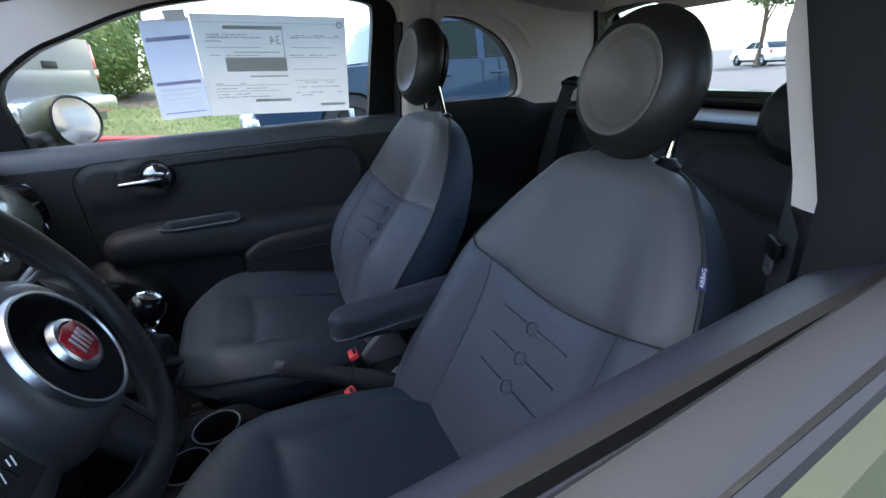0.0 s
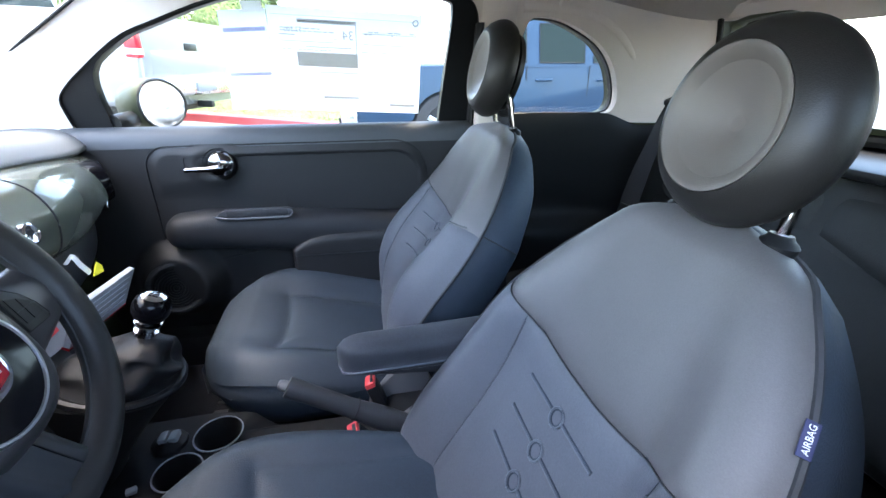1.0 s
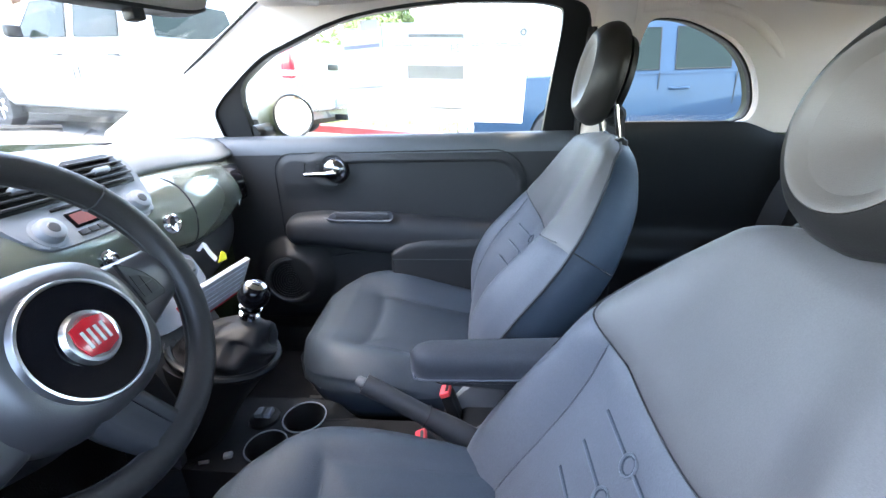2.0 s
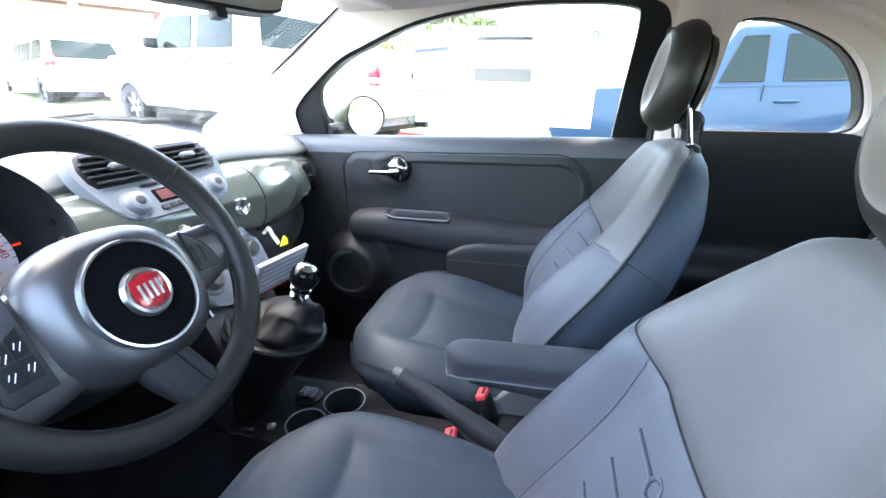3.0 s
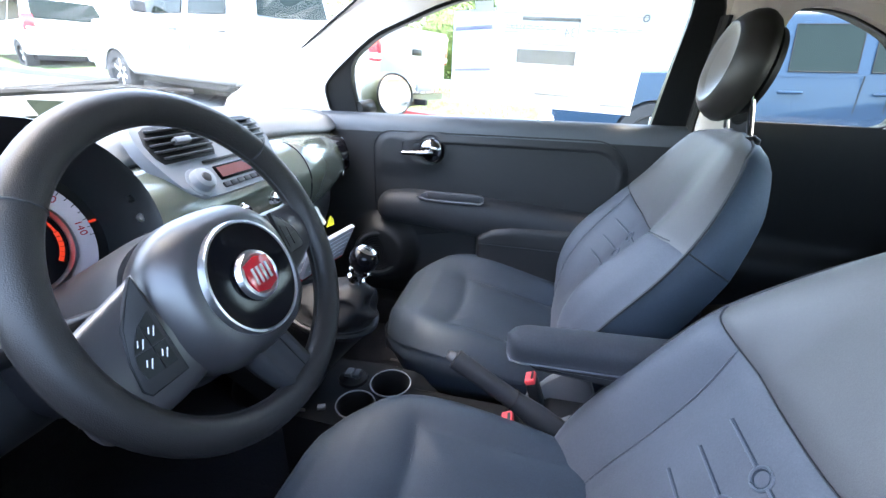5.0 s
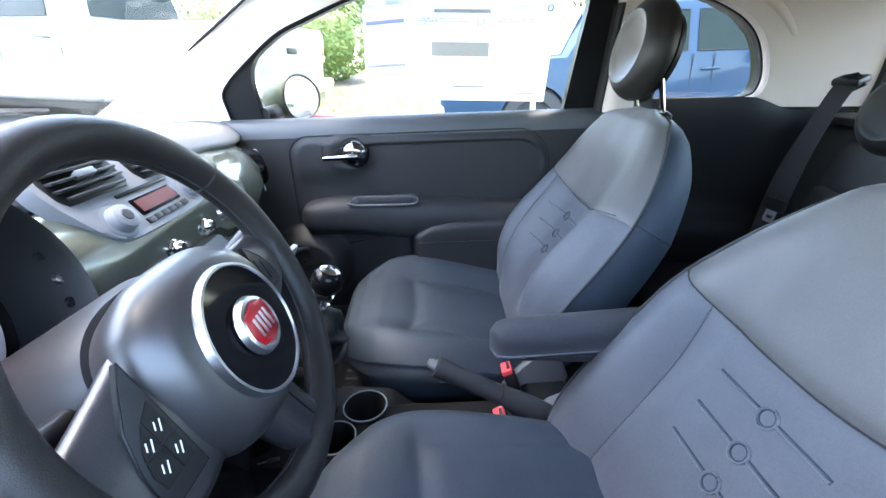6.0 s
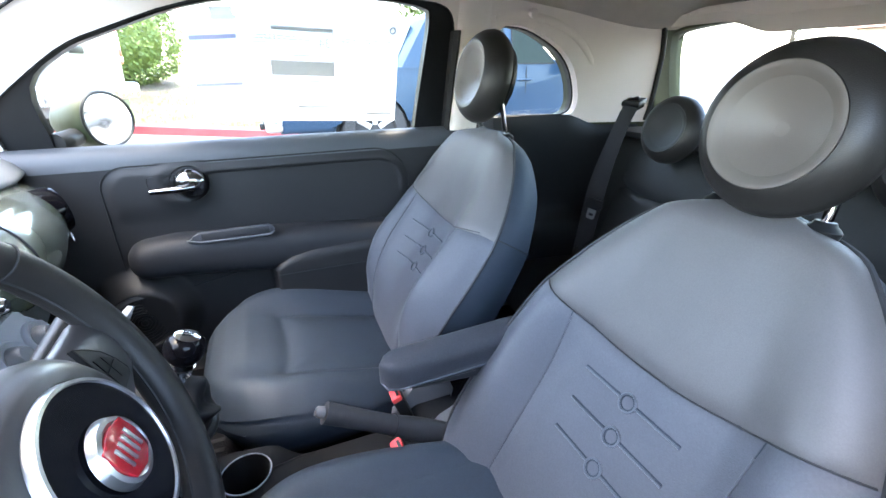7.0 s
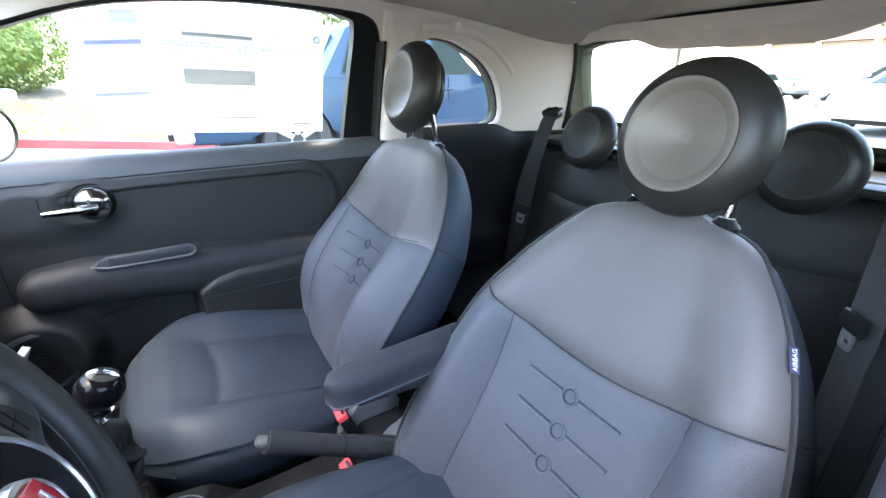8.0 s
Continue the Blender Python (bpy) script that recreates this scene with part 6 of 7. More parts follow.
prism(bm, ol, 0.028, IM @ pose(0, 0, -0.015), 0.006, 3)
part("housing", bm, PLASTIC_BLACK, im)
bm = bmesh.new()
prism(bm, [(x * 0.965, y * 0.88) for x, y in ol], 0.003, IM @ pose(0, 0, 0.0005))
part("mirror_glass", bm, MIRROR, im)
bm = bmesh.new()
box(bm, (0.018, 0.016, 0.022), IM @ pose(0.012, -0.040, -0.012), 0.003)
part("dip_tab", bm, PLASTIC_BLACK, im)
bm = bmesh.new()
tube(bm, [IM @ Vector((0, 0.01, -0.025)), IM @ Vector((0, 0.04, -0.05)), Vector((-0.43, -0.08, 1.30))], 0.010, 10)
part("stem", bm, PLASTIC_BLACK, im)
for s in (1, -1):
    bm = bmesh.new()
    box(bm, (0.15, 0.34, 0.016), Matrix.Translation((-0.335, YC + s * 0.29, 1.268)) @ pose(0, 0, 0, 0, 14, 0), 0.007, 3)
    single("sun_visor", bm, HEADLINER, "warm grey sun visor folded up against the headliner", "sun visor", group="sun visors")

em = thing("door_mirror", "olive green door mirror with a round glass", "door mirror")
EC, EN = Vector((-0.507, 0.733, 0.984)), Vector((0.90, -0.43, 0.05)).normalized()
EX = Vector((0, 0, 1)).cross(EN).normalized()
EM = Matrix.Translation(EC) @ Matrix((EX, EN.cross(EX), EN)).transposed().to_4x4()
egg = lambda t, a, b: (a * math.cos(t) * (1 + 0.10 * math.cos(t)), b * math.sin(t))
bm = bmesh.new()
loft(bm, [[EM @ Vector((*egg(2 * math.pi * i / 40, 0.082 * k, 0.068 * k), w)) for i in range(40)] for k, w in ((0.97, 0.006), (1.03, 0.0), (1.05, -0.02), (1.0, -0.05), (0.85, -0.085), (0.55, -0.11), (0.15, -0.12))])
part("housing", bm, OLIVE_BODY, em)
bm = bmesh.new()
prism(bm, [egg(2 * math.pi * i / 40, 0.077, 0.063) for i in range(40)], 0.004, EM @ pose(0, 0, 0.005))
part("mirror_glass", bm, MIRROR, em)
bm = bmesh.new()
tube(bm, [EM @ Vector((*egg(2 * math.pi * i / 40, 0.080, 0.066), 0.007)) for i in range(40)], 0.004, 6, closed=True, up=EN)
part("rim", bm, PLASTIC_BLACK, em)
bm = bmesh.new()
tube(bm, [EM @ Vector((-0.03, -0.03, -0.05)), Vector((-0.56, 0.66, 0.95)), Vector((-0.58, 0.62, 0.945))], 0.022, 10)
part("foot", bm, PLASTIC_BLACK, em)

# ---- price sheets on the passenger window ----
def on_glass(a, b, off):
    return Vector((a, side_y(a, b) + 0.0205 - off, b))


def sheet(bm, quad, off, thick=0.0006):
    n1 = 8
    rows = []
    for j in range(n1 + 1):
        rows.append([])
        for i in range(n1 + 1):
            u, v = i / n1, j / n1
            p = [quad[0][k] * (1 - u) * (1 - v) + quad[1][k] * u * (1 - v) + quad[2][k] * u * v + quad[3][k] * (1 - u) * v for k in (0, 1)]
            rows[-1].append(on_glass(p[0], p[1], off))
    loft(bm, rows, closed=False, caps=False)
    return bm


BIG = [(-0.150, 1.222), (0.236, 1.208), (0.230, 0.956), (-0.160, 0.975)]
SMALL = [(-0.262, 1.207), (-0.152, 1.214), (-0.160, 0.977), (-0.282, 0.975)]
UP_LEFT = [(-0.206, 1.228), (-0.158, 1.230), (-0.158, 1.206), (-0.204, 1.204)]


def in_big(u, v):
    q = BIG
    return tuple(q[0][k] * (1 - u) * (1 - v) + q[1][k] * u * (1 - v) + q[2][k] * u * v + q[3][k] * (1 - u) * v for k in (0, 1))


def in_small(u, v):
    q = SMALL
    return tuple(q[0][k] * (1 - u) * (1 - v) + q[1][k] * u * (1 - v) + q[2][k] * u * v + q[3][k] * (1 - u) * v for k in (0, 1))


ps = thing("price_sheet", "white printed price sheet taped inside the window, seen from its back", "paper sheet")
part("sheet", sheet(bmesh.new(), BIG, 0.0), PAPER, ps)
BARS = [(0.18, 0.10, 0.55, 0.135), (0.16, 0.40, 0.56, 0.54), (0.22, 0.345, 0.52, 0.355), (0.30, 0.585, 0.56, 0.60), (0.31, 0.835, 0.56, 0.865), (0.78, 0.90, 0.97, 0.93), (0.60, 0.30, 0.90, 0.306), (0.60, 0.40, 0.86, 0.406), (0.60, 0.20, 0.96, 0.206), (0.60, 0.52, 0.93, 0.526), (0.60, 0.64, 0.9, 0.646), (0.06, 0.68, 0.55, 0.686), (0.06, 0.74, 0.5, 0.746), (0.40, 0.27, 0.56, 0.272), (0.55, 0.10, 0.556, 0.54), (0.02, 0.07, 0.97, 0.074), (0.06, 0.30, 0.40, 0.306), (0.06, 0.24, 0.16, 0.25)]
for i, (u0, v0, u1, v1) in enumerate(BARS):
    part("print_bar", sheet(bmesh.new(), [in_big(u0, v0), in_big(u1, v0), in_big(u1, v1), in_big(u0, v1)], 0.0012 + 0.0003 * (i % 3)), INK, ps)
rng = random.Random(4)
for v in (0.18, 0.205, 0.375, 0.66, 0.71, 0.77, 0.80):
    u = 0.07
    while u < 0.93:
        w = rng.uniform(0.012, 0.05)
        if rng.random() < 0.65 and not 0.38 < u < 0.57:
            part("print_line", sheet(bmesh.new(), [in_big(u, v), in_big(u + w, v), in_big(u + w, v + 0.010), in_big(u, v + 0.010)], 0.0012), INK, ps)
        u += w + 0.008
bm = bmesh.new()
c = in_big(0.955, 0.08)
tube(bm, [on_glass(c[0] + 0.007 * math.cos(t), c[1] + 0.007 * math.sin(t), 0.0015) for t in [2 * math.pi * i / 24 for i in range(24)]], 0.0018, 5, closed=True, up=(0, 1, 0))
part("print_seal", bm, INK, ps)


def words(body, u, v, size):
    cu = bpy.data.curves.new("printed_words", "FONT")
    cu.body, cu.size, cu.align_x, cu.align_y = body, size, "CENTER", "CENTER"
    to = new("printed_words_flat", cu)
    me = bpy.data.meshes.new_from_object(to.evaluated_get(bpy.context.evaluated_depsgraph_get()))
    bpy.data.objects.remove(to)
    c = in_big(u, v)
    # faces outwards, so it reads reversed from inside the car
    for vert in me.vertices:
        a, b = c[0] - vert.co.x, c[1] + vert.co.y
        vert.co = on_glass(a, b, 0.0016)
    me.materials.append(INK)
    w = new("words", me)
    w.parent = ps


words("34", 0.50, 0.235, 0.030)
words("$2,500", 0.15, 0.20, 0.016)
sm = thing("side_sheet", "pale bluish printed sheet taped beside the price sheet", "paper sheet")
part("sheet", sheet(bmesh.new(), SMALL, 0.003), PAPER_BLUE, sm)
part("tape_tab", sheet(bmesh.new(), UP_LEFT, 0.0036), PAPER, sm)
for u0, v0, u1, v1 in ((0.06, 0.16, 0.94, 0.20), (0.06, 0.60, 0.94, 0.635), (0.10, 0.93, 0.92, 0.945)):
    part("print_bar", sheet(bmesh.new(), [in_small(u0, v0), in_small(u1, v0), in_small(u1, v1), in_small(u0, v1)], 0.0042), INK_BLUE, sm)
for v in (0.68, 0.73, 0.78, 0.83, 0.88):
    part("print_line", sheet(bmesh.new(), [in_small(0.1, v), in_small(0.9, v), in_small(0.9, v + 0.012), in_small(0.1, v + 0.012)], 0.0042), PAPER, sm)

# ---- outside ----
def ground_z(x, y):
    """The car park climbs gently ahead of the car."""
    d = max(0, -x - 2.3 + 2.3 * sstep(1.5, 4.0, y))
    return 0.094 * d if d < 3 else 0.282 + 0.060 * (d - 3) if d < 20 else 1.302 + 0.18 * (1 - math.exp(-(d - 20) / 3))


def spread(near, far, n, k=2.2):
    """Places crowded near the middle, out to far."""
    return [math.copysign(near * abs(t) + (far - near) * abs(t) ** (3 * k), t) for t in np.linspace(-1, 1, n)]


bm = bmesh.new()
xs, ys = spread(26, 900, 81), spread(26, 900, 81)
loft(bm, [[Vector((x, y, ground_z(x, y))) for x in xs] for y in ys], closed=False, caps=False)
single("ground", bm, ASPHALT, "grey asphalt car park sloping gently", "ground", "structure")

KY = 7.55
bm = bmesh.new()
loft(bm, [[Vector((x, y, ground_z(x, 8) + z)) for y, z in ((KY, -0.05), (KY, 0.12), (KY + 0.03, 0.145), (KY + 0.17, 0.145), (KY + 0.17, -0.05))] for x in np.linspace(-5.6, 10, 50)])
single("kerb", bm, KERB_RED, "red painted concrete kerb along the lawn", "kerb", "structure", sharp=30)
bm = bmesh.new()
loft(bm, [[Vector((x, y, ground_z(x, 8) + z)) for y, z in ((KY, -0.05), (KY, 0.12), (KY + 0.03, 0.145), (KY + 0.17, 0.145), (KY + 0.17, -0.05))] for x in np.linspace(-16, -5.61, 40)])
single("kerb", bm, ASPHALT, "bare grey concrete kerb along the lawn", "kerb", "structure", sharp=30)


def lawn_z(x, y):
    return ground_z(x, 8) + 0.14 + 0.125 * max(0, min(y - KY - 0.2, 6.5)) + 0.02 * noise.noise(Vector((x * 0.8, y * 0.8, 0)))


bm = bmesh.new()
loft(bm, [[Vector((x, y, lawn_z(x, y))) for x in np.linspace(-16, 10, 80)] for y in [KY + 0.165 + 0.25 * i for i in range(40)]], closed=False, caps=False)
single("lawn", bm, GRASS, "sloping green lawn behind the kerb", "lawn", "structure", sharp=80)
rng = random.Random(7)
bm = bmesh.new()
for i in range(9000):
    x, y = rng.uniform(-4.5, 2.5), KY + 0.2 + 4.2 * rng.random() ** 1.3
    z = lawn_z(x, y)
    a, h, w = rng.uniform(0, 6.28), rng.uniform(0.02, 0.055), 0.006
    dx, dy = math.cos(a) * w, math.sin(a) * w
    bm.faces.new((bm.verts.new((x - dx, y - dy, z)), bm.verts.new((x + dx, y + dy, z)), bm.verts.new((x + rng.uniform(-0.02, 0.02), y + rng.uniform(-0.02, 0.02), z + h))))
single("grass", bm, HEDGE_LEAF, "short lawn grass blades", "grass", "stuff", smooth=False)
bm = bmesh.new()
loft(bm, [[Vector((-2.9 + r * 2.6 * math.cos(t), 11.2 + r * 1.1 * math.sin(t), lawn_z(-2.9 + r * 2.6 * math.cos(t), 11.2 + r * 1.1 * math.sin(t)) + 0.02 * (1.05 - r))) for t in [2 * math.pi * i / 40 for i in range(40)]] for r in (0.02, 0.3, 0.6, 0.9, 1.0)], caps=False)
single("mulch_bed", bm, BARK, "brown mulch bed round the hedge", "soil", "structure")


def leaf_cloud(bm, centre, size, count, leaf, seed, power=2.6, inner=0.75):
    """Many small leaves spread over and under the skin of a lumpy rounded form."""
    r = random.Random(seed)
    c = Vector(centre)
    for _ in range(count):
        d = Vector((r.gauss(0, 1), r.gauss(0, 1), r.gauss(0, 1))).normalized()
        k = 1 / (sum(abs(q) ** power for q in d)) ** (1 / power)
        lump = 1 + 0.10 * noise.noise(d * 3.1 + Vector((seed, 0, 0)))
        rad = k * lump * (inner + (1 - inner) * r.random() ** 0.5)
        p = c + Vector((d.x * size[0], d.y * size[1], d.z * size[2])) * rad
        n = (d + Vector((r.gauss(0, 0.5), r.gauss(0, 0.5), r.gauss(0, 0.5)))).normalized()
        t = n.cross(Vector((r.random(), r.random(), r.random() + 0.01))).normalized()
        b = n.cross(t)
        s = leaf * r.uniform(0.6, 1.3)
        bm.faces.new([bm.verts.new(p + t * s * u + b * s * 0.55 * v) for u, v in ((-1, 0), (0, -1), (1, 0), (0, 1))])


def bush(at, size, count, leaf, seed, label):
    b = thing("hedge", label, "hedge", group="hedges")
    base = Vector(at)
    bm = bmesh.new()
    leaf_cloud(bm, base + Vector((0, 0, size[2])), size, count, leaf, seed)
    part("leaves", bm, HEDGE_LEAF, b, smooth=False)
    bm = bmesh.new()
    lathe(bm, [(0.0, 0.0), (0.10, 0.0), (0.07, 0.5), (0.0, 0.9)], Matrix.Translation(base), 10)
    part("trunk", bm, BARK, b)
    bm = bmesh.new()
    bmesh.ops.create_icosphere(bm, subdivisions=2, radius=1.0, matrix=Matrix.Translation(base + Vector((0, 0, size[2]))) @ Matrix.Diagonal((size[0] * 0.72, size[1] * 0.72, size[2] * 0.80, 1)))
    part("inner_foliage", bm, HEDGE_LEAF, b)


bush((-2.75, 11.3, lawn_z(-2.7, 11.3) - 0.03), (1.20, 0.95, 0.98), 9000, 0.042, 3, "clipped rounded green shrub on the lawn")
bush((-5.6, 12.2, lawn_z(-5.6, 12.2) - 0.03), (1.4, 1.0, 1.0), 6000, 0.05, 5, "clipped rounded green shrub on the lawn")


def tree(at, h, crown, seed, leaves=None):
    t = thing("tree", "yellow autumn tree with a brown trunk" if leaves else "leafy green tree with a brown trunk", "tree", group="trees")
    base = Vector(at)
    r = random.Random(seed)
    bm = bmesh.new()
    tube(bm, [base, base + Vector((0.05, 0.02, h * 0.3)), base + Vector((-0.05, 0.08, h * 0.6)), base + Vector((0, 0, h * 0.85))], lambda q: 0.17 * (1 - 0.75 * q), 10)
    tr = part("trunk", bm, BARK, t)
    cloud = bmesh.new()
    for k in range(9):
        a = 2.4 * k + r.random()
        rad = crown * (0.25 + 0.5 * r.random())
        e = base + Vector((rad * math.cos(a), rad * math.sin(a), h * (0.62 + 0.35 * r.random())))
        bm = bmesh.new()
        s = base + Vector((0, 0, h * (0.35 + 0.04 * k)))
        tube(bm, [s, s * 0.5 + e * 0.5 + Vector((0, 0, 0.15)), e], lambda q: 0.06 * (1 - 0.7 * q), 7)
        part("limb", bm, BARK, t)
        leaf_cloud(cloud, e, (crown * 0.42, crown * 0.42, crown * 0.34), 900, 0.11, seed * 20 + k, 2.0, 0.35)
    part("crown", cloud, leaves or TREE_LEAF, t, smooth=False)


tree((-6.0, 26.5, 1.0), 4.6, 2.4, 2)
for i, (x, y, h) in enumerate(((-5.0, -9.6, 1.35), (-1.6, -10.2, 1.2), (1.4, -9.8, 1.4), (4.4, -10.4, 1.25), (7.4, -9.9, 1.45), (10.6, -10.4, 1.3), (14.0, -10.0, 1.4))):
    bush((x, y, -0.03), (1.75, 1.2, h), 4500, 0.07, 20 + i, "tall loose green shrub beyond the next parking bay")
tree((8.5, 19.0, 0.4), 5.5, 2.8, 3)
tree((-9.0, 19.0, 1.6), 5.5, 2.8, 6)
tree((31.0, 7.0, 0.0), 6.5, 3.2, 4)
tree((27.0, 16.0, 0.0), 6.0, 3.0, 8)
tree((24.0, 1.2, 0.0), 6.0, 3.4, 9, AUTUMN_LEAF)


def vehicle(name, label, category, M, paint, W, lower, cab, wheels, R, panes, pickup=False, handles=(), lamp_h=(0.85, 1.22), group="parked vehicles", bumper=0.52, hz=0.985, mirror=None):
    """A parked vehicle. Local x runs forward; lower: side outline; cab: (x0, x1, z) rings from the belt up."""
    v = thing(name, label, category, group=group)

    def put(nm, bm, material, parent=v, lab="", **k):
        bmesh.ops.transform(bm, matrix=M, verts=bm.verts)
        return part(nm, bm, material, parent, lab, **k)

    up = pose(0, 0, 0, 90)
    out = []
    arches = sorted(wheels)
    for (a, b) in zip(lower, lower[1:] + lower[:1]):
        out.append(a)
        if a[1] == b[1] == lower[0][1] and a[0] < b[0]:
            for wx in arches:
                if a[0] < wx < b[0]:
                    out += [(wx - (R + 0.07) * math.cos(t), a[1] + (R + 0.07) * 1.02 * math.sin(t)) for t in np.linspace(0, math.pi, 14)]
    bm = bmesh.new()
    prism(bm, out, W, up, 0.06, 3)
    for vt in bm.verts:
        k = 1 - 0.05 * sstep(0.75, 1.2, vt.co.z) - 0.06 * sstep(0.8 * lower[1][0], lower[1][0], vt.co.x) - 0.04 * sstep(0.85 * lower[0][0], lower[0][0], vt.co.x)
        vt.co.y *= k
    body = put("body", bm, paint, sharp=30)
    bm = bmesh.new()
    box(bm, (lower[1][0] - lower[0][0] - 0.5, W - 0.30, 0.30), pose((lower[1][0] + lower[0][0]) / 2, 0, lower[0][1] + 0.04))
    put("underbody", bm, PLASTIC_BLACK)
    # cab
    bm = bmesh.new()
    rings = []
    hw = []
    for x0, x1, z, w in cab:
        c = 0.10 if z > cab[0][2] else 0.05
        rings.append([Vector((x0 + c, -w, z)), Vector((x1 - c, -w, z)), Vector((x1, -w + c * 1.6, z)), Vector((x1, w - c * 1.6, z)), Vector((x1 - c, w, z)), Vector((x0 + c, w, z)), Vector((x0, w - c * 1.6, z)), Vector((x0, -w + c * 1.6, z))])
    loft(bm, rings)
    bmesh.ops.bevel(bm, geom=[e for e in bm.edges if e.verts[0].co.z > cab[-1][2] - 0.01 and e.verts[1].co.z > cab[-1][2] - 0.01], offset=0.05, segments=3, affect="EDGES")
    cb = put("cabin", bm, paint, sharp=35)
    (x0, x1, z0, w0), (X0, X1, z1, w1) = cab[0], cab[-2]

    def on_side(s, ends, f0=0.10, f1=0.90, name_="side_window"):
        q = []
        for i, f in enumerate((f0, f1)):
            z = z0 + (z1 - z0) * f
            w = w0 + (w1 - w0) * f
            a, b = x0 + (X0 - x0) * f, x1 + (X1 - x1) * f
            xs_ = ends[2 * i:2 * i + 2] if len(ends) == 4 else [a + (b - a) * u for u in ends]
            q.append([Vector((x, s * (w + 0.004), z)) for x in xs_])
        bm = bmesh.new()
        loft(bm, [[q[0][0], q[0][1], q[1][1], q[1][0]], [p + Vector((0, s * 0.006, 0)) for p in (q[0][0], q[0][1], q[1][1], q[1][0])]])
        put(name_, bm, GLASS_DARK, cb, "dark reflecting window")
        bm = bmesh.new()
        tube(bm, [p + Vector((0, s * 0.006, 0)) for p in (q[0][0], q[0][1], q[1][1], q[1][0])], 0.006, 5, closed=True, up=(0, 1, 0))
        put("window_seal", bm, RUBBER, cb)

    for s in (1, -1):
        for ends in panes:
            on_side(s, ends)
    for end, xa, xb in (("rear_window", x0, X0), ("windscreen", x1, X1)):
        q = []
        for f in (0.12, 0.9):
            z = z0 + (z1 - z0) * f
            w = (w0 + (w1 - w0) * f) * 0.84
            x = xa + (xb - xa) * f + (0.006 if end == "windscreen" else -0.006)
            q.append((Vector((x, -w, z)), Vector((x, w, z))))
        bm = bmesh.new()
        o = Vector((0.008 if end == "windscreen" else -0.008, 0, 0))
        loft(bm, [[q[0][0], q[0][1], q[1][1], q[1][0]], [p + o for p in (q[0][0], q[0][1], q[1][1], q[1][0])]])
        put(end, bm, GLASS_DARK, cb, "dark reflecting window")
    # wheels
    for wx in wheels:
        for s in (1, -1):
            m = axis((wx, s * (W / 2 - 0.13), R), (0, s, 0))
            bm = bmesh.new()
            lathe(bm, [(R * 0.62, -0.11), (R * 0.93, -0.12), (R, -0.08), (R, 0.08), (R * 0.93, 0.12), (R * 0.64, 0.115), (R * 0.60, 0.06)], m, 36)
            wh = put("tyre", bm, TYRE)
            bm = bmesh.new()
            lathe(bm, [(0.0, 0.045), (0.05, 0.05), (R * 0.2, 0.04), (R * 0.58, 0.02), (R * 0.66, 0.105), (R * 0.67, 0.05), (0.0, -0.05)], m, 36)
            rm = put("rim", bm, SATIN if paint is WHITE_PAINT else ALLOY, wh)
            for k in range(6):
                bm = bmesh.new()
                box(bm, (R * 0.16, R * 0.46, 0.035), m @ pose(0, 0, 0, 0, 0, 60 * k) @ pose(0, R * 0.37, 0.055), 0.01)
                put("spoke", bm, ALLOY, wh)
    # lamps, bumpers, handles, mirrors
    xr, xf = lower[0][0], lower[1][0]
    for s in (1, -1):
        bm = bmesh.new()
        box(bm, (0.15, 0.16 if pickup else 0.22, lamp_h[1] - lamp_h[0]), pose(xr + 0.06, s * (W / 2 - 0.105), sum(lamp_h) / 2), 0.02)
        tl = put("tail_lamp", bm, LAMP_RED)
        bm = bmesh.new()
        box(bm, (0.154, 0.163, (lamp_h[1] - lamp_h[0]) * 0.16), pose(xr + 0.06, s * (W / 2 - 0.105), lamp_h[0] + (lamp_h[1] - lamp_h[0]) * 0.16), 0.008)
        put("reversing_lens", bm, LAMP_CLEAR, tl)
        bm = bmesh.new()
        box(bm, (0.14, 0.30, 0.17), pose(xf - 0.08, s * (W / 2 - 0.24), 0.82), 0.04)
        put("head_lamp", bm, LAMP_CLEAR)
        for hx in handles:
            bm = bmesh.new()
            tube(bm, [(hx - 0.10, s * (W / 2 - 0.012), hz), (hx - 0.08, s * (W / 2 + 0.025), hz), (hx + 0.08, s * (W / 2 + 0.025), hz), (hx + 0.10, s * (W / 2 - 0.012), hz)], 0.014, 8)
            put("door_handle", bm, paint if paint is BLUE_PAINT else PLASTIC_MID)
            bm = bmesh.new()
            for gx in (hx - 0.22, hx + 0.84):
                box(bm, (0.010, 0.006, 0.62), pose(gx, s * (W / 2 - 0.022), 0.78))
            put("door_gap", bm, PLASTIC_BLACK)
        bm = bmesh.new()
        mx, mz = mirror or (cab[0][1] - 0.55, 1.22)
        box(bm, (0.12, 0.22, 0.18), pose(mx, s * (W / 2 + 0.11), mz), 0.04)
        put("door_mirror", bm, paint if not pickup else PLASTIC_BLACK)
    for x, sgn in ((xr, -1), (xf, 1)):
        bm = bmesh.new()
        box(bm, (0.20, W * 0.97, 0.20), pose(x + sgn * 0.06, 0, bumper), 0.05, 3)
        bp = put("bumper", bm, SATIN if pickup else paint)
        bm = bmesh.new()
        box(bm, (0.03, 0.42, 0.12), pose(x + sgn * 0.165, 0, bumper), 0.01)
        put("plate", bm, DASH_SILVER, bp, "plain plate with no figures")
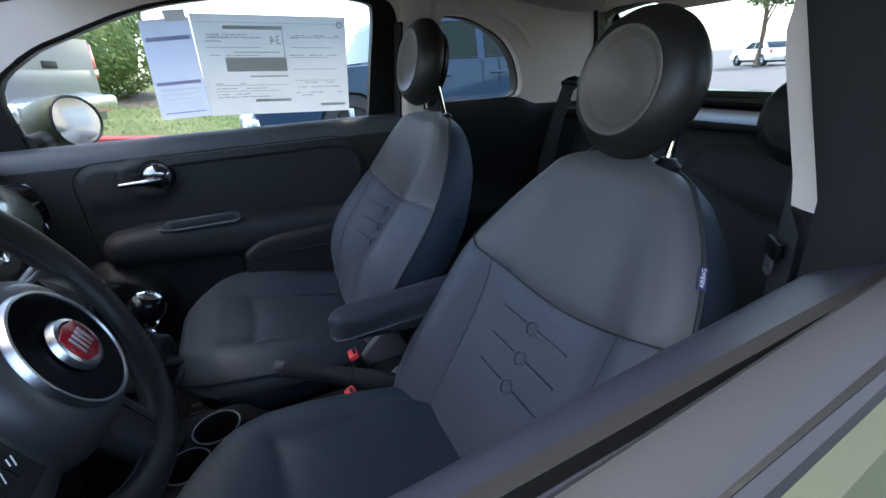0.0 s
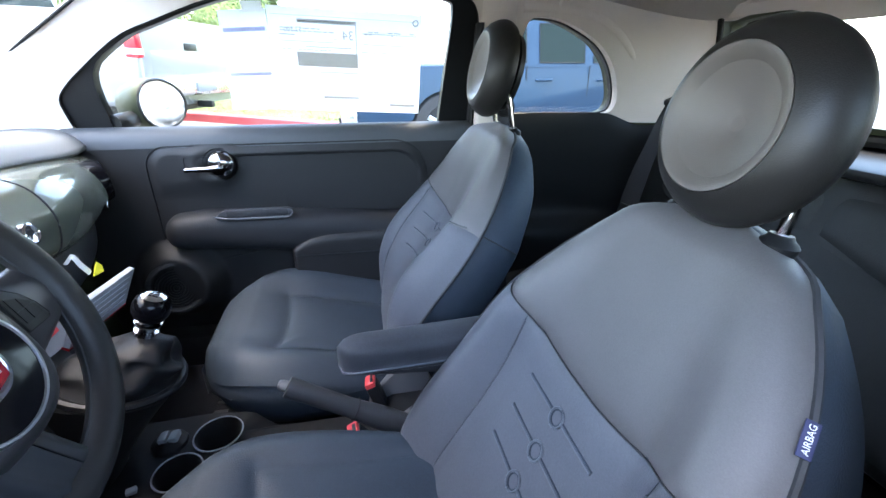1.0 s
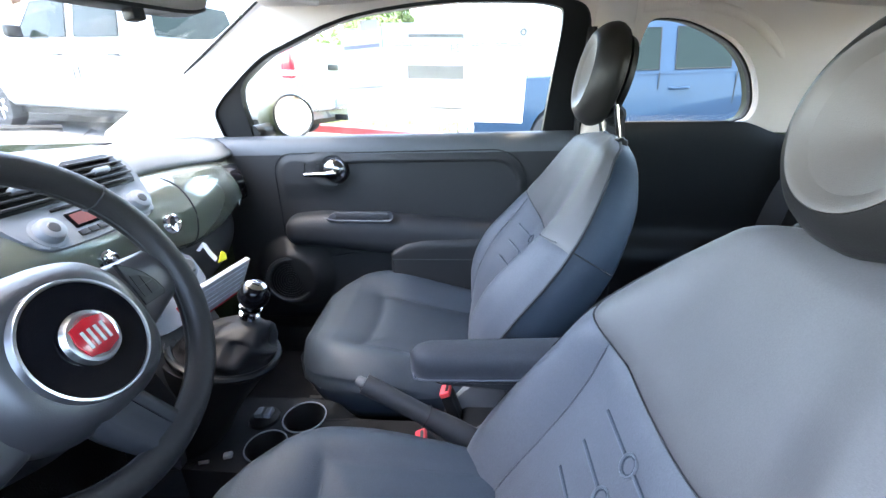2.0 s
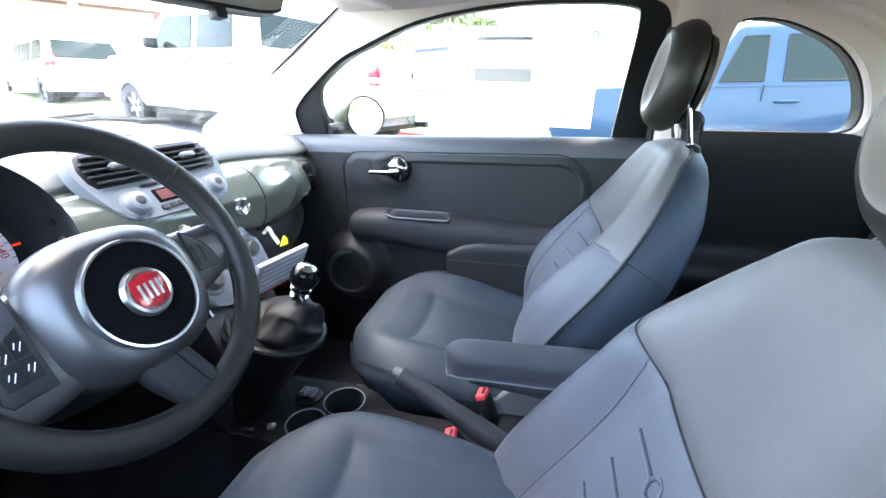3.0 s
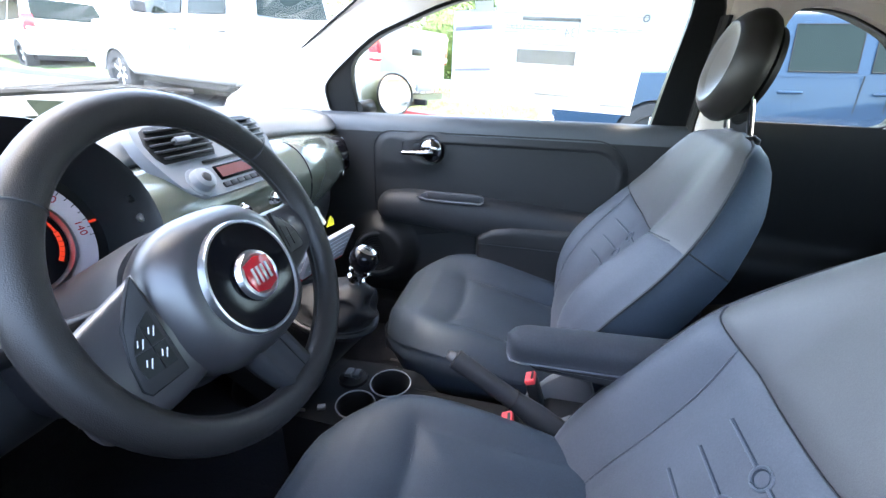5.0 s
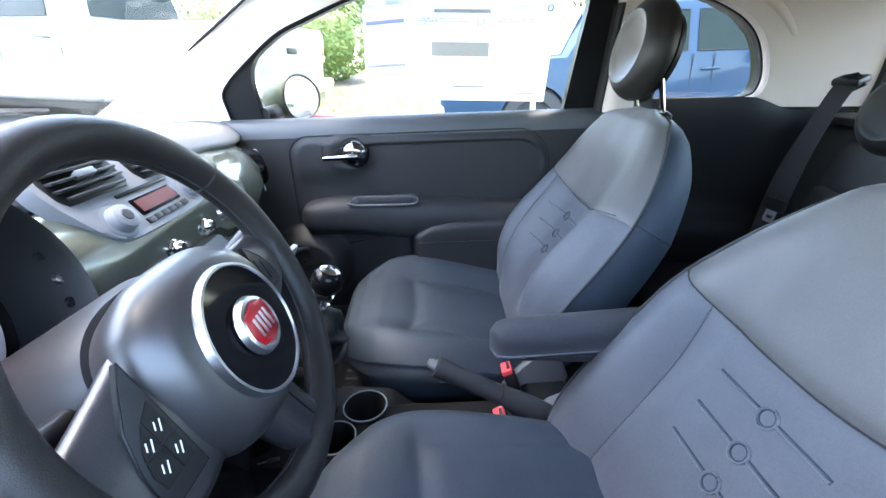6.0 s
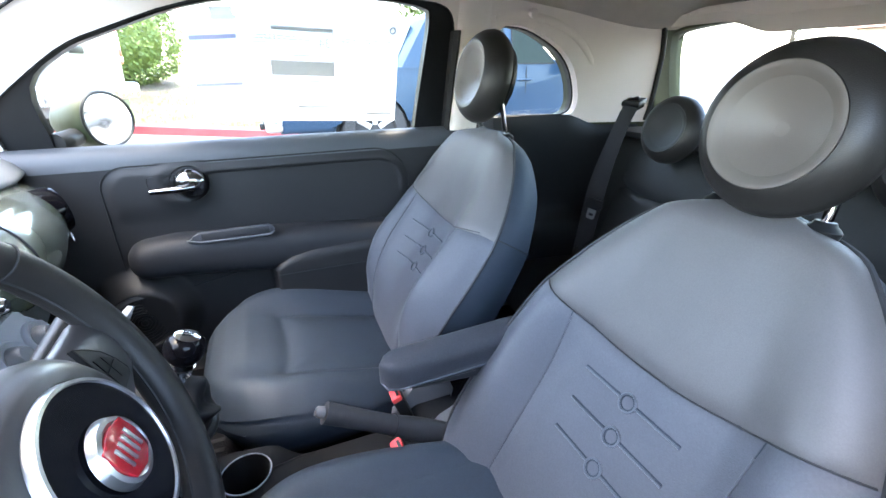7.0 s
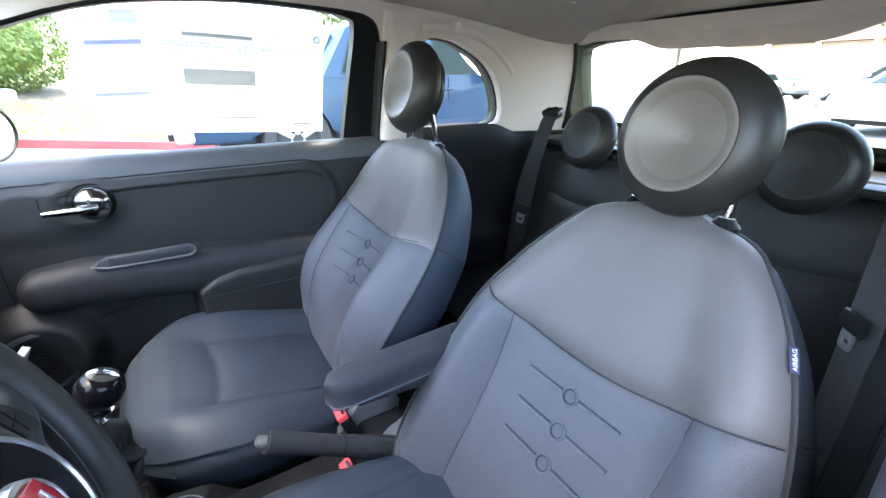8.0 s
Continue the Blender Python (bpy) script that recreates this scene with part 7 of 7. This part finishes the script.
    if pickup:
        bm = bmesh.new()
        box(bm, (0.03, W - 0.42, 0.52), pose(xr - 0.004, 0, 0.93), 0.02)
        tg = put("tailgate", bm, paint)
        bm = bmesh.new()
        box(bm, (0.03, 0.26, 0.08), pose(xr - 0.016, 0, 1.08), 0.01)
        put("tailgate_handle", bm, PLASTIC_BLACK, tg)
        bm = bmesh.new()
        box(bm, (0.20, 0.08, 0.08), pose(xr - 0.12, 0, 0.40), 0.01)
        put("tow_hitch", bm, PLASTIC_BLACK)
        bm = bmesh.new()
        box(bm, (abs(cab[0][0] - xr) - 0.16, W - 0.34, 0.012), pose((cab[0][0] + xr) / 2, 0, lower[-1][1] + 0.006))
        put("bed_liner", bm, PLASTIC_BLACK)
    return v


TRUCK = [(-2.95, 0.40), (2.85, 0.40), (2.92, 0.60), (2.88, 1.02), (2.70, 1.14), (1.35, 1.20), (-0.85, 1.20), (-2.98, 1.20)]
LONG = [(-2.95, 0.40), (4.02, 0.40), (4.10, 0.65), (4.06, 1.16), (3.85, 1.30), (2.55, 1.38), (-0.60, 1.38), (-2.98, 1.38)]
LONG_CAB = [(-0.62, 2.62, 1.37, 0.93), (-0.52, 1.95, 1.99, 0.80), (-0.42, 1.75, 2.10, 0.72)]
LONG_PANES = [(-0.10, 0.80, -0.06, 0.78), (0.98, 2.10, 0.98, 1.72)]
BLUE = [(x, z if z < 1.1 else z - 0.10) for x, z in TRUCK]
BLUE_CAB = [(-1.58, 0.78, 1.07, 0.93), (-1.28, 0.20, 1.60, 0.82), (-1.15, 0.02, 1.69, 0.74)]
BLUE_PANES = [(-1.30, -0.90, -1.12, -0.90), (-0.73, -0.15, -0.73, -0.15), (-0.03, 0.62, -0.03, 0.22)]
vehicle("pickup_truck", "silver white crew cab pickup truck parked along the kerb", "pickup truck", Matrix.Translation((-4.90, 6.59, 0.40)) @ pose(0, 0, 0, 0, 0, 165.5) @ pose(0, 0, 0, 0, -2.8, 0), SILVER_PAINT, 1.96, LONG, LONG_CAB, (-1.72, 3.10), 0.40, LONG_PANES, True, (0.0, 1.18), (0.93, 1.34), bumper=0.62, hz=1.19, mirror=(1.85, 1.50))
vehicle("pickup_truck", "blue crew cab pickup truck parked along the kerb", "pickup truck", Matrix.Translation((2.98, 5.48, 0.03)), BLUE_PAINT, 1.96, BLUE, BLUE_CAB, (-1.88, 1.60), 0.40, BLUE_PANES, True, (-0.68, 0.13), (0.74, 1.06), hz=0.93, mirror=(0.74, 1.10))
SUV = [(-2.25, 0.34), (2.2, 0.34), (2.28, 0.55), (2.22, 0.88), (1.95, 1.02), (1.2, 1.08), (-2.2, 1.08), (-2.30, 0.8)]
S_CAB = [(-2.22, 1.45, 1.05, 0.88), (-1.98, 0.62, 1.60, 0.74), (-1.85, 0.48, 1.70, 0.66)]
S_PANES = [(0.06, 0.30), (0.34, 0.58), (0.62, 0.86)]
SEDAN = [(-2.25, 0.32), (2.25, 0.32), (2.32, 0.52), (2.22, 0.76), (1.2, 0.95), (-1.5, 0.98), (-2.25, 0.95), (-2.32, 0.7)]
D_CAB = [(-1.65, 1.25, 0.94, 0.84), (-0.95, 0.45, 1.36, 0.68), (-0.8, 0.3, 1.43, 0.60)]
D_PANES = [(0.12, 0.46), (0.50, 0.86)]


def parked(name, label, category, x, y, turn, paint, lower, cab, panes, h):
    vehicle(name, label, category, Matrix.Translation((x, y, ground_z(x, y))) @ pose(0, 0, 0, 0, 0, turn), paint, 1.82, lower, cab, (-1.38, 1.42), 0.34, panes, False, (-0.5, 0.45), h)


parked("sport_utility", "white sport utility parked beyond the pickup", "car", -13.6, 9.2, 160, WHITE_PAINT, SUV, S_CAB, S_PANES, (0.85, 1.20))
parked("parked_car", "white saloon parked across the lot", "car", -21.0, 3.4, 150, WHITE_PAINT, SEDAN, D_CAB, D_PANES, (0.72, 0.90))
parked("sport_utility", "silver sport utility parked across the lot", "car", 24.5, 5.4, 100, SILVER_PAINT, SUV, S_CAB, S_PANES, (0.85, 1.20))
parked("parked_car", "white saloon parked across the lot", "car", 30.0, 17.5, 60, WHITE_PAINT, SEDAN, D_CAB, D_PANES, (0.72, 0.90))
parked("parked_car", "silver saloon parked across the lot", "car", 31.0, 12.5, 75, SILVER_PAINT, SEDAN, D_CAB, D_PANES, (0.72, 0.90))
parked("parked_car", "white saloon parked behind the car", "car", 14.0, 2.1, 172, WHITE_PAINT, SEDAN, D_CAB, D_PANES, (0.72, 0.90))


bm = bmesh.new()
loft(bm, [[Vector((19.5 + r * 1.5 * math.cos(t), 6.4 + r * 2.4 * math.sin(t), 0.02 + 0.12 * (1 - r * r))) for t in [2 * math.pi * i / 36 for i in range(36)]] for r in (0.02, 0.35, 0.7, 1.0)], caps=False)
single("lawn_island", bm, GRASS, "small green lawn island in the car park", "lawn", "structure", sharp=80)


def building(at, turn, L, D, H, label):
    """A low stucco building with columns, windows and a tiled roof."""
    b = thing("building", label, "building", group="buildings")
    M = Matrix.Translation(at) @ pose(0, 0, 0, 0, 0, turn)
    bm = bmesh.new()
    box(bm, (L, D, H), M @ pose(0, 0, H / 2))
    part("wall", bm, STUCCO, b)
    bm = bmesh.new()
    prism(bm, [(-D / 2 - 0.9, 0), (D / 2 + 0.9, 0), (D / 2 - 1.0, 1.3), (-D / 2 + 1.0, 1.3)], L + 1.8, M @ pose(0, 0, H + 0.02) @ pose(0, 0, 0, 90, 0, 90), 0.05)
    part("roof", bm, ROOF_TILE, b)
    k = int(L / 3.2)
    for i in range(k):
        x = -L / 2 + (i + 0.5) * L / k
        for s in (-1, 1):
            bm = bmesh.new()
            box(bm, (L / k * 0.55, 0.08, H * 0.45), M @ pose(x, s * (D / 2 + 0.02), H * 0.52), 0.01)
            w = part("window", bm, GLASS_PALE, b)
            bm = bmesh.new()
            box(bm, (L / k * 0.62, 0.14, 0.10), M @ pose(x, s * (D / 2 + 0.05), H * 0.28), 0.01)
            part("sill", bm, STUCCO, w)
            bm = bmesh.new()
            box(bm, (0.35, 0.35, H), M @ pose(x - L / k / 2, s * (D / 2 + 0.7), H / 2), 0.02)
            part("column", bm, STUCCO, b)


building((-30, 15, 1.35), 62, 18, 8, 4.2, "low beige stucco building with columns beyond the lot")
building((47, 8, 0.0), 92, 26, 9, 3.6, "low beige stucco building across the lot")
